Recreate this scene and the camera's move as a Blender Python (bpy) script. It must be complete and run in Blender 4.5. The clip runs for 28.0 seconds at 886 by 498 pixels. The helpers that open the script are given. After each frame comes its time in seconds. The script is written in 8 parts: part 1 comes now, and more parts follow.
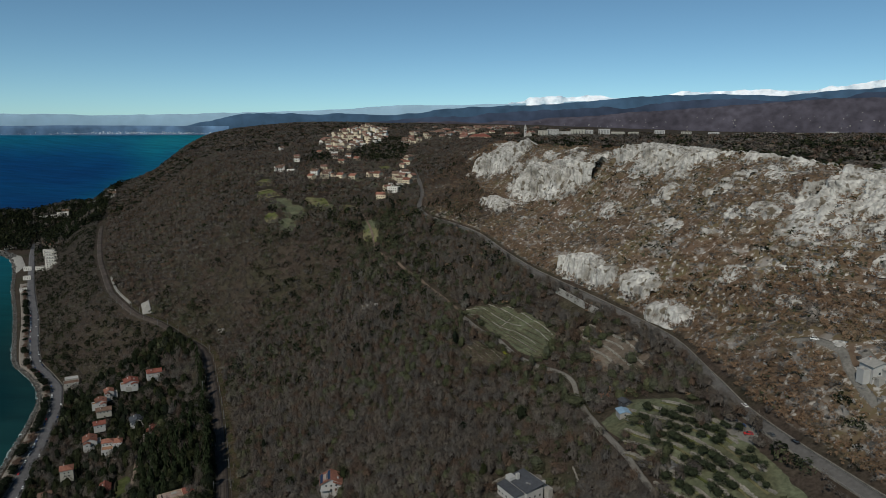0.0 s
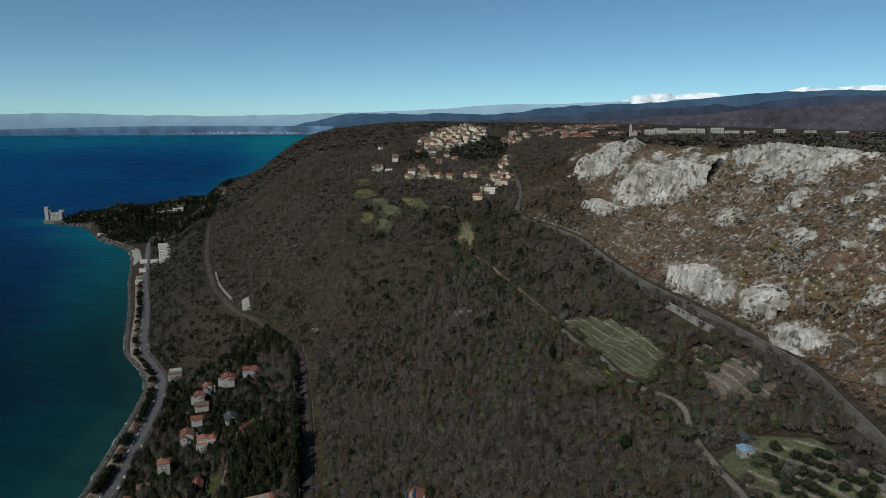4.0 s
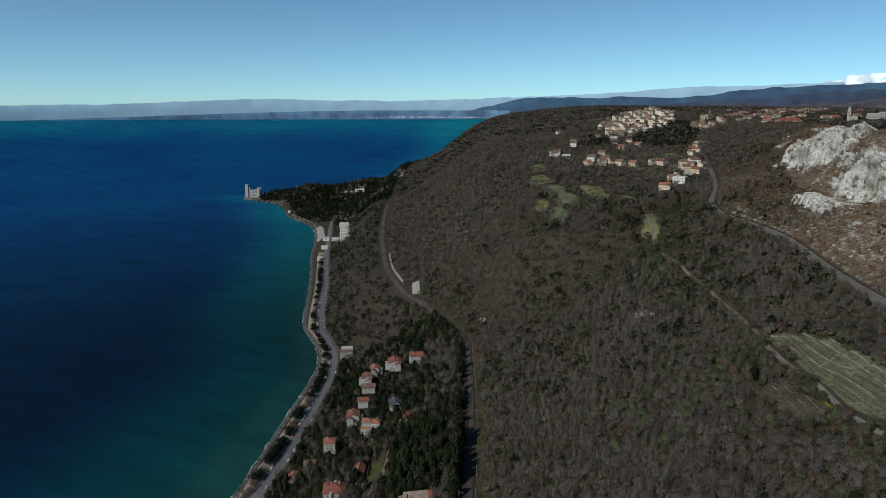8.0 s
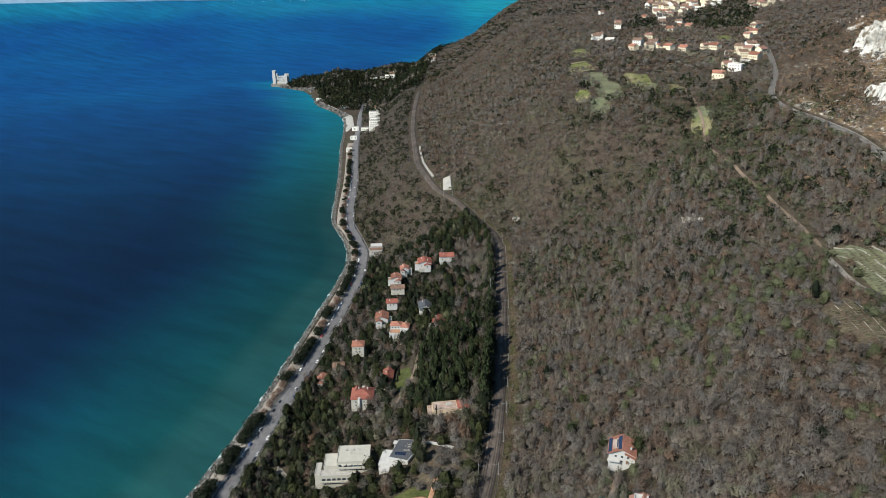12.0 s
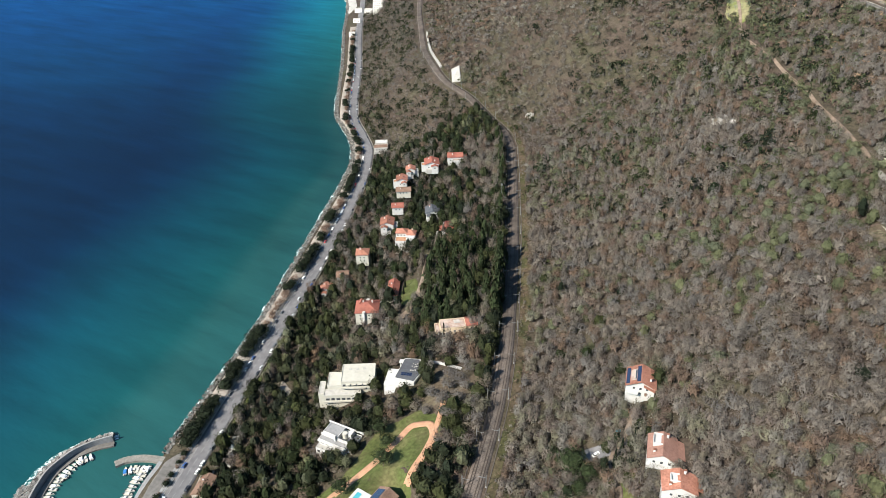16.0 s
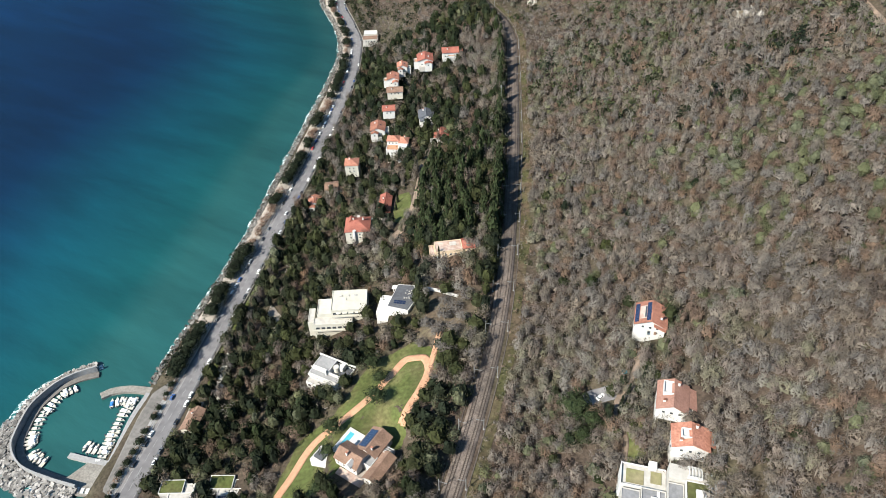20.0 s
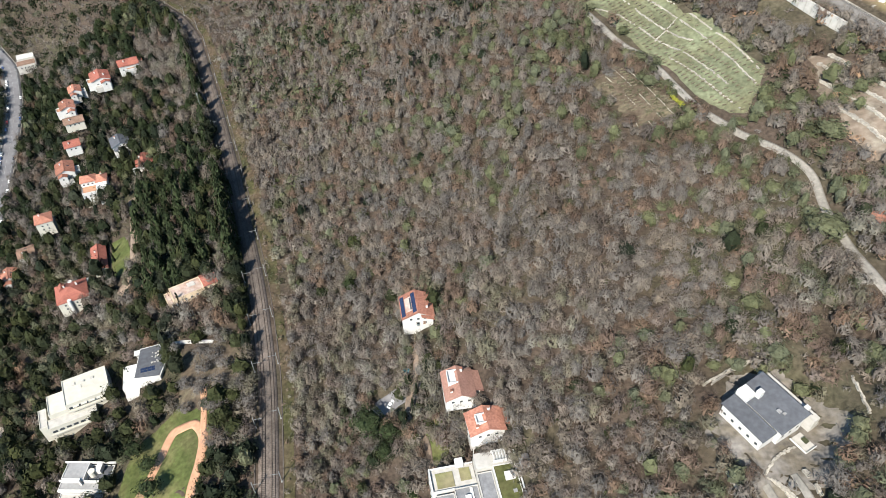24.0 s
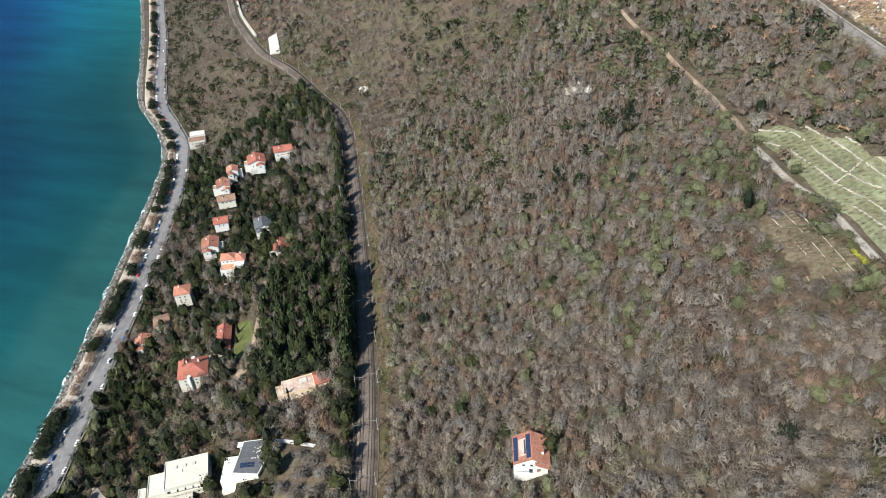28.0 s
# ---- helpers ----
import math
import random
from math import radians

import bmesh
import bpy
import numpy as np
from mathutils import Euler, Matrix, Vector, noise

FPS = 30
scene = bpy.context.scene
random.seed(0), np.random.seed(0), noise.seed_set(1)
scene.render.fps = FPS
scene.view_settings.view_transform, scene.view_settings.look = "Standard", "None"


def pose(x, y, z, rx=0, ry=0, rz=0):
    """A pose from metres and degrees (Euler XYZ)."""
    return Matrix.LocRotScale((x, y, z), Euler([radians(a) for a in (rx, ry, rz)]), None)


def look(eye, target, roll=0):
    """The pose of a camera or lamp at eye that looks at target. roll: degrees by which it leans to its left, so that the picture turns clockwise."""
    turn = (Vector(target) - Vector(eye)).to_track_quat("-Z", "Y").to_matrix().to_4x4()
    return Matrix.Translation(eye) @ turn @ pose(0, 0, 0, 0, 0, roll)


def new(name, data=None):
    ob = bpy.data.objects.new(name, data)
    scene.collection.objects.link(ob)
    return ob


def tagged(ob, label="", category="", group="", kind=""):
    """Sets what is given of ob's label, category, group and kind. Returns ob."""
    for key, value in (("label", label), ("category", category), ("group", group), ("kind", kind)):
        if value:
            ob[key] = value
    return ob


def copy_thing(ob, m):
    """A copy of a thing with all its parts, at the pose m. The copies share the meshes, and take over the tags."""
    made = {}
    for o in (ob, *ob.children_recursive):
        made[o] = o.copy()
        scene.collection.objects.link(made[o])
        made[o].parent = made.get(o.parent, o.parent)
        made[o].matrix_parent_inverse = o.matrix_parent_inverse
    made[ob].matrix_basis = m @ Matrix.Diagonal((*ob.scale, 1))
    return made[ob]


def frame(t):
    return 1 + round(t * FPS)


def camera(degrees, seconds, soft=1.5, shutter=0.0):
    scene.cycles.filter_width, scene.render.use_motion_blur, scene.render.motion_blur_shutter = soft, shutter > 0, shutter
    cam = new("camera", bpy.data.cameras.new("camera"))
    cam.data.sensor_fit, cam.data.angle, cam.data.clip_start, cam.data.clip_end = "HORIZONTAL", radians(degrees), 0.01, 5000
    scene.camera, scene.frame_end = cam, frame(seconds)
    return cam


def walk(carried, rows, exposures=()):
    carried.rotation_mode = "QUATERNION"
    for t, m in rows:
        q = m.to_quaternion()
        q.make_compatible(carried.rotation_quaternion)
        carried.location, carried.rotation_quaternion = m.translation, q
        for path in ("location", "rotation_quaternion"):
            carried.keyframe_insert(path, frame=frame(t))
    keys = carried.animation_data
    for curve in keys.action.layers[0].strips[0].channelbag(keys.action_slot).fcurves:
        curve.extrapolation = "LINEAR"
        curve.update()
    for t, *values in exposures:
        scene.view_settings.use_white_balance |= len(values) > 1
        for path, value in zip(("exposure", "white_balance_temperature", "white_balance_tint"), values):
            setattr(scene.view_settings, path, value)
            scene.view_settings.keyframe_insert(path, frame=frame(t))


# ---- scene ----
cam = camera(66.39, 28.0, soft=0.7)

# The drone's path: seconds, place in metres, then heading (left of +y), pitch and roll in degrees.
PATH = [
    (0, 136.44, -72.30, 334.56, 2.475, -10.278, 0.247),
    (0.5, 136.52, -69.29, 334.43, 2.550, -10.222, 0.237),
    (1, 136.53, -66.12, 334.41, 3.201, -10.225, 0.207),
    (1.5, 136.53, -62.83, 334.41, 4.292, -10.228, 0.177),
    (2, 136.42, -59.22, 334.53, 5.172, -10.254, 0.151),
    (2.5, 136.06, -55.29, 334.53, 5.799, -10.264, 0.148),
    (3, 135.62, -51.18, 334.50, 6.911, -10.281, 0.129),
    (3.5, 134.98, -46.74, 334.41, 8.715, -10.310, 0.093),
    (4, 134.06, -42.02, 334.30, 10.790, -10.343, 0.066),
    (4.5, 132.81, -37.09, 334.20, 12.716, -10.373, 0.072),
    (5, 131.36, -32.07, 334.10, 14.427, -10.400, 0.103),
    (5.5, 129.42, -27.03, 333.73, 17.229, -10.457, 0.043),
    (6, 127.31, -21.86, 333.26, 20.646, -10.528, 0.042),
    (6.5, 125.22, -16.84, 332.67, 22.440, -10.560, 0.045),
    (7, 123.14, -12.16, 332.18, 23.677, -10.566, 0.015),
    (7.5, 121.13, -7.90, 331.78, 24.705, -10.668, 0.028),
    (8, 119.09, -3.61, 331.52, 25.416, -11.590, -0.029),
    (8.5, 117.11, 0.77, 331.45, 25.991, -12.654, -0.108),
    (9, 115.38, 4.99, 331.47, 26.457, -13.733, -0.200),
    (9.5, 113.72, 9.09, 331.57, 26.864, -14.912, -0.249),
    (10, 111.95, 13.25, 331.86, 27.242, -16.145, -0.302),
    (10.5, 109.97, 17.62, 332.31, 27.674, -17.388, -0.364),
    (11, 107.85, 22.06, 332.79, 27.955, -18.632, -0.434),
    (11.5, 105.55, 26.64, 333.32, 28.170, -19.893, -0.530),
    (12, 103.18, 31.18, 333.68, 28.320, -21.106, -0.549),
    (12.5, 101.07, 35.48, 333.82, 28.482, -22.244, -0.639),
    (13, 98.94, 39.94, 334.03, 28.640, -23.417, -0.732),
    (13.5, 96.77, 44.58, 334.34, 28.787, -24.644, -0.820),
    (14, 94.57, 49.18, 334.65, 28.915, -25.894, -0.888),
    (14.5, 92.34, 53.56, 334.86, 29.018, -27.141, -0.920),
    (15, 90.08, 57.77, 335.00, 29.108, -28.378, -0.928),
    (15.5, 87.74, 61.83, 334.95, 29.204, -29.563, -0.959),
    (16, 85.28, 66.07, 334.96, 29.299, -30.766, -0.980),
    (16.5, 82.97, 70.59, 334.96, 29.435, -32.012, -1.094),
    (17, 80.92, 75.31, 334.85, 29.636, -33.264, -1.140),
    (17.5, 79.13, 80.08, 334.83, 29.836, -34.489, -1.320),
    (18, 77.24, 84.81, 334.81, 30.036, -35.692, -1.452),
    (18.5, 74.91, 89.30, 334.75, 30.140, -36.893, -1.575),
    (19, 72.71, 93.68, 334.71, 29.839, -38.120, -1.669),
    (19.5, 70.54, 98.31, 334.81, 29.638, -39.364, -1.720),
    (20, 68.48, 103.21, 334.89, 29.535, -40.606, -1.880),
    (20.5, 66.71, 108.20, 334.83, 28.779, -41.712, -1.971),
    (20.75, 66.16, 110.74, 334.71, 27.213, -42.223, -1.887),
    (21, 65.79, 113.22, 334.59, 24.111, -42.707, -1.672),
    (21.25, 65.59, 115.59, 334.49, 17.960, -43.210, -1.222),
    (21.5, 65.49, 117.78, 334.40, 11.072, -43.586, -0.717),
    (21.75, 65.37, 119.68, 334.30, 5.161, -43.637, -0.296),
    (22, 65.34, 121.39, 334.21, 0.505, -43.558, 0.029),
    (22.5, 65.66, 124.49, 334.04, -2.504, -43.396, 0.214),
    (23, 66.30, 127.70, 333.90, -3.338, -43.318, 0.208),
    (23.5, 67.22, 131.12, 333.78, -0.953, -43.353, -0.077),
    (24, 67.91, 134.76, 333.64, 2.962, -43.421, -0.487),
    (24.5, 67.84, 138.62, 333.41, 6.716, -43.444, -0.868),
    (25, 67.23, 142.58, 333.14, 9.826, -43.418, -1.182),
    (25.5, 65.97, 146.82, 332.54, 13.118, -43.394, -1.531),
    (26, 64.47, 151.14, 331.98, 14.880, -43.324, -1.742),
    (26.5, 63.14, 155.24, 331.75, 15.721, -43.238, -1.907),
    (27, 62.26, 158.57, 332.10, 15.944, -41.838, -1.937),
    (27.5, 62.00, 160.53, 332.89, 16.071, -38.562, -1.950),
    (28, 62.38, 161.42, 333.93, 16.248, -35.895, -2.047),
]


def drone_pose(x, y, z, heading, pitch, roll):
    h, p = radians(heading), radians(pitch)
    ahead = Vector((-math.sin(h) * math.cos(p), math.cos(h) * math.cos(p), math.sin(p)))
    eye = Vector((x, y, z))
    return look(eye, eye + ahead * 100, roll)


walk(cam, [(t, drone_pose(*row)) for t, *row in PATH],
     exposures=[(0, -0.75, 6450, 8), (5, -0.7, 6300, 7), (7.5, -0.52, 6200, 7), (9.5, -0.3, 6200, 7), (11, 0.28, 6300, 7), (12.5, 1.0, 6450, 8), (14.5, 1.35, 6550, 9), (20, 1.62, 6550, 9), (22.2, 1.68, 6550, 11), (24.5, 1.55, 6450, 10), (26, 1.48, 6450, 10), (28, 1.58, 6450, 9)])

# ---- light: a clear late-winter noon, sun behind and to the left of the way out ----
SUN_AZ, SUN_EL = radians(202.8), radians(41)
world = bpy.data.worlds.new("sky")
scene.world = world
world.use_nodes = True
wn = world.node_tree.nodes
wl = world.node_tree.links
wn.clear()
sky = wn.new("ShaderNodeTexSky")
sky.sky_type, sky.sun_disc = "NISHITA", False
sky.sun_elevation, sky.sun_rotation = SUN_EL, SUN_AZ
sky.altitude, sky.air_density, sky.dust_density, sky.ozone_density = 300, 0.5, 0.3, 2.2
wb = wn.new("ShaderNodeBackground")
wb.inputs["Strength"].default_value = 0.15
wo = wn.new("ShaderNodeOutputWorld")
wt = wn.new("ShaderNodeMix")
wt.data_type, wt.blend_type = "RGBA", "MULTIPLY"
wt.inputs[0].default_value, wt.inputs[7].default_value = 1.0, (0.86, 1.07, 0.97, 1)
wl.new(sky.outputs[0], wt.inputs[6])
wl.new(wt.outputs[2], wb.inputs[0])
wl.new(wb.outputs[0], wo.inputs[0])

sun_data = bpy.data.lights.new("sun", "SUN")
sun_data.energy, sun_data.angle, sun_data.color = 5.0, radians(0.53), (1.0, 0.93, 0.82)
sun = new("sun", sun_data)
to_sun = Vector((math.sin(SUN_AZ) * math.cos(SUN_EL), math.cos(SUN_AZ) * math.cos(SUN_EL), math.sin(SUN_EL)))
sun.matrix_world = look(to_sun * 2000, (0, 0, 0))

# ---- materials ----
def material(name, base, rough=0.95, metal=0.0, vary=0.15, scale=1.0, bump=0.0, bump_scale=8.0, spec=0.06,
             island=0.0, second=None, second_scale=0.1, second_at=0.5, second_soft=0.12, per_object=0.0):
    """A procedural surface: base colour with grain at two scales, an optional second tone in patches, and fine relief."""
    m = bpy.data.materials.new(name)
    m.use_nodes = True
    n, l = m.node_tree.nodes, m.node_tree.links
    b = n["Principled BSDF"]
    b.inputs["Roughness"].default_value = rough
    b.inputs["Metallic"].default_value = metal
    b.inputs["Specular IOR Level"].default_value = spec
    geo = n.new("ShaderNodeNewGeometry")
    pos = geo.outputs["Position"]

    def noise_at(freq, detail=3.0):
        t = n.new("ShaderNodeTexNoise")
        t.inputs["Scale"].default_value, t.inputs["Detail"].default_value = freq, detail
        l.new(pos, t.inputs["Vector"])
        return t.outputs["Fac"]

    def mix(fac, a, c2, kind="MIX"):
        x = n.new("ShaderNodeMix")
        x.data_type, x.blend_type = "RGBA", kind
        for sock, val in ((x.inputs[0], fac), (x.inputs[6], a), (x.inputs[7], c2)):
            if isinstance(val, (int, float)):
                sock.default_value = val
            elif isinstance(val, tuple):
                sock.default_value = (*val, 1)
            else:
                l.new(val, sock)
        return x.outputs[2]

    def ramp(src, lo, hi, a, c2):
        x = n.new("ShaderNodeMapRange")
        x.inputs[1].default_value, x.inputs[2].default_value = lo, hi
        x.inputs[3].default_value, x.inputs[4].default_value = a, c2
        l.new(src, x.inputs[0])
        return x.outputs[0]

    col = base
    if second:
        col = mix(ramp(noise_at(second_scale, 5.0), second_at - second_soft, second_at + second_soft, 0, 1), base, second)
    value = ramp(noise_at(scale), 0.3, 0.7, 1 - vary, 1 + vary)
    big = ramp(noise_at(scale * 0.13), 0.3, 0.7, 1 - vary * 0.8, 1 + vary * 0.8)
    mul = n.new("ShaderNodeMath")
    mul.operation = "MULTIPLY"
    l.new(value, mul.inputs[0])
    l.new(big, mul.inputs[1])
    out = mul.outputs[0]
    for amount, sock in ((island, geo.outputs["Random Per Island"]),
                         (per_object, n.new("ShaderNodeObjectInfo").outputs["Random"] if per_object else None)):
        if amount:
            m2 = n.new("ShaderNodeMath")
            m2.operation = "MULTIPLY"
            l.new(ramp(sock, 0, 1, 1 - amount, 1 + amount), m2.inputs[0])
            l.new(out, m2.inputs[1])
            out = m2.outputs[0]
    grey = n.new("ShaderNodeCombineColor")
    for k in range(3):
        l.new(out, grey.inputs[k])
    l.new(mix(1.0, col, grey.outputs[0], "MULTIPLY"), b.inputs["Base Color"])
    if bump:
        bp = n.new("ShaderNodeBump")
        bp.inputs["Distance"].default_value, bp.inputs["Strength"].default_value = bump, 1.0
        l.new(noise_at(bump_scale, 5.0), bp.inputs["Height"])
        l.new(bp.outputs[0], b.inputs["Normal"])
    return m


M = {}
def ground_material():
    """Leaf litter on the wooded slope; dry grass, scree and bare limestone where the slope is stony."""
    m = material("leaf_litter", (0.044, 0.034, 0.027), vary=0.35, scale=0.6, bump=0.2, bump_scale=1.2,
                 second=(0.040, 0.037, 0.024), second_scale=0.02, second_at=0.55)
    n, l = m.node_tree.nodes, m.node_tree.links
    b = n["Principled BSDF"]
    litter = b.inputs["Base Color"].links[0].from_socket
    geo = n.new("ShaderNodeNewGeometry")

    def tex(freq, detail=6.0):
        t = n.new("ShaderNodeTexNoise")
        t.inputs["Scale"].default_value, t.inputs["Detail"].default_value = freq, detail
        l.new(geo.outputs["Position"], t.inputs["Vector"])
        return t.outputs["Fac"]

    def blend(src, lo, hi, a, c):
        r = n.new("ShaderNodeMapRange")
        r.inputs[1].default_value, r.inputs[2].default_value = lo, hi
        l.new(src, r.inputs[0])
        x = n.new("ShaderNodeMix")
        x.data_type = "RGBA"
        l.new(r.outputs[0], x.inputs[0])
        for sock, val in ((x.inputs[6], a), (x.inputs[7], c)):
            if isinstance(val, tuple):
                sock.default_value = (*val, 1)
            else:
                l.new(val, sock)
        return x.outputs[2]

    grass = blend(tex(0.03), 0.42, 0.6, (0.118, 0.078, 0.054), (0.120, 0.099, 0.050))
    grass = blend(tex(0.22), 0.40, 0.70, grass, (0.155, 0.115, 0.083))
    bare = blend(tex(0.08, 9.0), 0.52, 0.64, grass, (0.24, 0.218, 0.195))
    scree = blend(tex(0.30, 10.0), 0.56, 0.66, bare, (0.42, 0.40, 0.37))
    att = n.new("ShaderNodeAttribute")
    att.attribute_name = "stony"
    l.new(blend(att.outputs["Fac"], 0.3, 0.7, litter, scree), b.inputs["Base Color"])
    return m


M["litter"] = ground_material()


def tree_material(name, tones, vary=0.22, scale=0.5, island=0.10, shine=0.04):
    """Twigs or leaves: each tree takes one of the tones by its own number, with grain over the crown."""
    m = material(name, (1.0, 1.0, 1.0), vary=vary, scale=scale, island=island, spec=shine)
    n, l = m.node_tree.nodes, m.node_tree.links
    b = n["Principled BSDF"]
    value = b.inputs["Base Color"].links[0].from_socket
    att = n.new("ShaderNodeAttribute")
    att.attribute_name = "tone"
    r = n.new("ShaderNodeValToRGB")
    r.color_ramp.elements[0].position, r.color_ramp.elements[0].color = 0.0, (*tones[0], 1)
    r.color_ramp.elements[1].position, r.color_ramp.elements[1].color = 1.0, (*tones[-1], 1)
    for k, c in enumerate(tones[1:-1]):
        r.color_ramp.elements.new((k + 1) / (len(tones) - 1)).color = (*c, 1)
    l.new(att.outputs["Fac"], r.inputs[0])
    x = n.new("ShaderNodeMix")
    x.data_type, x.blend_type = "RGBA", "MULTIPLY"
    x.inputs[0].default_value = 1.0
    l.new(r.outputs[0], x.inputs[6])
    l.new(value, x.inputs[7])
    l.new(x.outputs[2], b.inputs["Base Color"])
    return m


M["twig"] = tree_material("bare_twigs", [(0.053, 0.044, 0.038), (0.081, 0.075, 0.069), (0.095, 0.079, 0.063), (0.071, 0.066, 0.062), (0.101, 0.089, 0.077), (0.078, 0.063, 0.055), (0.083, 0.079, 0.055), (0.111, 0.104, 0.093)])
M["brown_twig"] = tree_material("dry_oak_leaves", [(0.056, 0.040, 0.031), (0.086, 0.061, 0.044), (0.075, 0.056, 0.046), (0.100, 0.067, 0.045)])
M["evergreen"] = tree_material("evergreen_leaves", [(0.007, 0.0095, 0.006), (0.012, 0.0165, 0.007), (0.009, 0.012, 0.008), (0.021, 0.024, 0.010), (0.016, 0.019, 0.013)], island=0.35)
M["ivy"] = tree_material("olive_green_leaves", [(0.034, 0.038, 0.021), (0.056, 0.060, 0.032), (0.048, 0.053, 0.036), (0.072, 0.073, 0.038)], island=0.2)
M["grass"] = material("lawn_grass", (0.048, 0.058, 0.020), vary=0.25, scale=0.5, second=(0.078, 0.071, 0.034), second_scale=0.07, second_at=0.58)
M["dry_grass"] = material("dry_grass", (0.150, 0.134, 0.078), vary=0.25, scale=0.4, second=(0.082, 0.095, 0.031), second_scale=0.05)


def cliff_material():
    """Grey limestone with dark streaks down the face, rusty stains and lichen."""
    m = material("limestone", (0.40, 0.388, 0.362), vary=0.28, scale=0.3, bump=0.7, bump_scale=0.45, second=(0.17, 0.155, 0.13), second_scale=0.06, second_at=0.6)
    n, l = m.node_tree.nodes, m.node_tree.links
    b = n["Principled BSDF"]
    col = b.inputs["Base Color"].links[0].from_socket
    geo = n.new("ShaderNodeNewGeometry")
    mp = n.new("ShaderNodeMapping")
    mp.inputs["Scale"].default_value = (0.34, 0.34, 0.045)
    l.new(geo.outputs["Position"], mp.inputs[0])
    t = n.new("ShaderNodeTexNoise")
    t.inputs["Scale"].default_value, t.inputs["Detail"].default_value = 1.0, 7.0
    l.new(mp.outputs[0], t.inputs["Vector"])
    r = n.new("ShaderNodeMapRange")
    r.inputs[1].default_value, r.inputs[2].default_value, r.inputs[3].default_value, r.inputs[4].default_value = 0.50, 0.66, 0.0, 0.55
    l.new(t.outputs["Fac"], r.inputs[0])
    x = n.new("ShaderNodeMix")
    x.data_type = "RGBA"
    l.new(r.outputs[0], x.inputs[0])
    l.new(col, x.inputs[6])
    x.inputs[7].default_value = (0.085, 0.08, 0.075, 1)
    patchy = n.new("ShaderNodeTexNoise")
    patchy.inputs["Scale"].default_value, patchy.inputs["Detail"].default_value = 0.16, 9.0
    l.new(geo.outputs["Position"], patchy.inputs["Vector"])
    pr = n.new("ShaderNodeMapRange")
    pr.inputs[1].default_value, pr.inputs[2].default_value, pr.inputs[3].default_value, pr.inputs[4].default_value = 0.57, 0.63, 0.0, 0.85
    l.new(patchy.outputs["Fac"], pr.inputs[0])
    moss = n.new("ShaderNodeMix")
    moss.data_type = "RGBA"
    l.new(pr.outputs[0], moss.inputs[0])
    l.new(x.outputs[2], moss.inputs[6])
    moss.inputs[7].default_value = (0.085, 0.066, 0.042, 1)
    l.new(moss.outputs[2], b.inputs["Base Color"])
    return m


M["rock"] = cliff_material()
M["asphalt"] = material("asphalt", (0.098, 0.093, 0.088), vary=0.18, scale=0.5, bump=0.01, bump_scale=20)
M["sleeper"] = material("weathered_sleepers", (0.066, 0.058, 0.051), vary=0.2, scale=1.0)
M["road_pale"] = material("worn_pale_asphalt", (0.105, 0.103, 0.107), vary=0.15, scale=0.3)
M["line"] = material("road_paint", (0.20, 0.20, 0.20), vary=0.15, scale=1.5)
M["gravel"] = material("pale_gravel", (0.142, 0.134, 0.121), vary=0.2, scale=0.8)
M["ballast"] = material("rail_ballast", (0.096, 0.080, 0.070), vary=0.28, scale=1.2, second=(0.062, 0.053, 0.047), second_scale=0.02, bump=0.05, bump_scale=6)
# Rusty steel, darkened further so its colour carries the shadow lines of the rails.
M["steel"] = material("rusty_shaded_rail_steel", (0.045, 0.034, 0.028), rough=0.6, metal=0.0, vary=0.1)
M["galv"] = material("galvanised_steel", (0.13, 0.135, 0.135), rough=0.6, metal=0.2, vary=0.1)
M["white"] = material("white_render", (0.345, 0.341, 0.33), vary=0.06, scale=0.4)
M["cream"] = material("cream_render", (0.315, 0.304, 0.265), vary=0.06, scale=0.4)
M["ochre"] = material("ochre_render", (0.42, 0.335, 0.24), vary=0.12, scale=0.3, per_object=0.25)
# Far village walls: sunlight put into the colour, brighter than the near renders.
M["sunlit_cream"] = material("sunlit_cream_plaster", (0.56, 0.49, 0.36), vary=0.12, scale=0.3, per_object=0.25)
M["sunlit_white"] = material("sunlit_white_plaster", (0.62, 0.60, 0.55), vary=0.10, scale=0.3)
M["grey"] = material("grey_concrete", (0.177, 0.177, 0.177), vary=0.12, scale=0.7)
M["pale"] = material("pale_concrete", (0.27, 0.26, 0.24), vary=0.12, scale=0.5)
M["tile"] = material("red_clay_tiles", (0.188, 0.087, 0.062), vary=0.26, scale=1.2, bump=0.05, bump_scale=6, per_object=0.3)
M["redtile"] = material("bright_red_tiles", (0.175, 0.066, 0.050), vary=0.24, scale=1.2, bump=0.05, bump_scale=6)
M["deck_grey"] = material("weathered_grey_deck", (0.125, 0.127, 0.133), vary=0.18, scale=0.7)
M["browntile"] = material("brown_clay_tiles", (0.135, 0.088, 0.066), vary=0.25, scale=1.6, bump=0.06, bump_scale=6)
M["slate"] = material("dark_grey_roofing", (0.058, 0.061, 0.068), rough=0.6, vary=0.15, scale=0.6)
M["glass"] = material("window_glass", (0.03, 0.035, 0.04), rough=0.08, vary=0.1, spec=0.6)
M["solar"] = material("solar_cells", (0.012, 0.018, 0.040), rough=0.15, vary=0.1, spec=0.6)
M["clay"] = material("terracotta_gravel_path", (0.272, 0.156, 0.099), vary=0.12, scale=0.6)
M["stone"] = material("dry_stone_wall", (0.170, 0.158, 0.140), vary=0.3, scale=1.2, bump=0.15, bump_scale=2.5)
M["boulder"] = material("breakwater_boulders", (0.092, 0.088, 0.082), vary=0.3, scale=0.3, island=0.5)
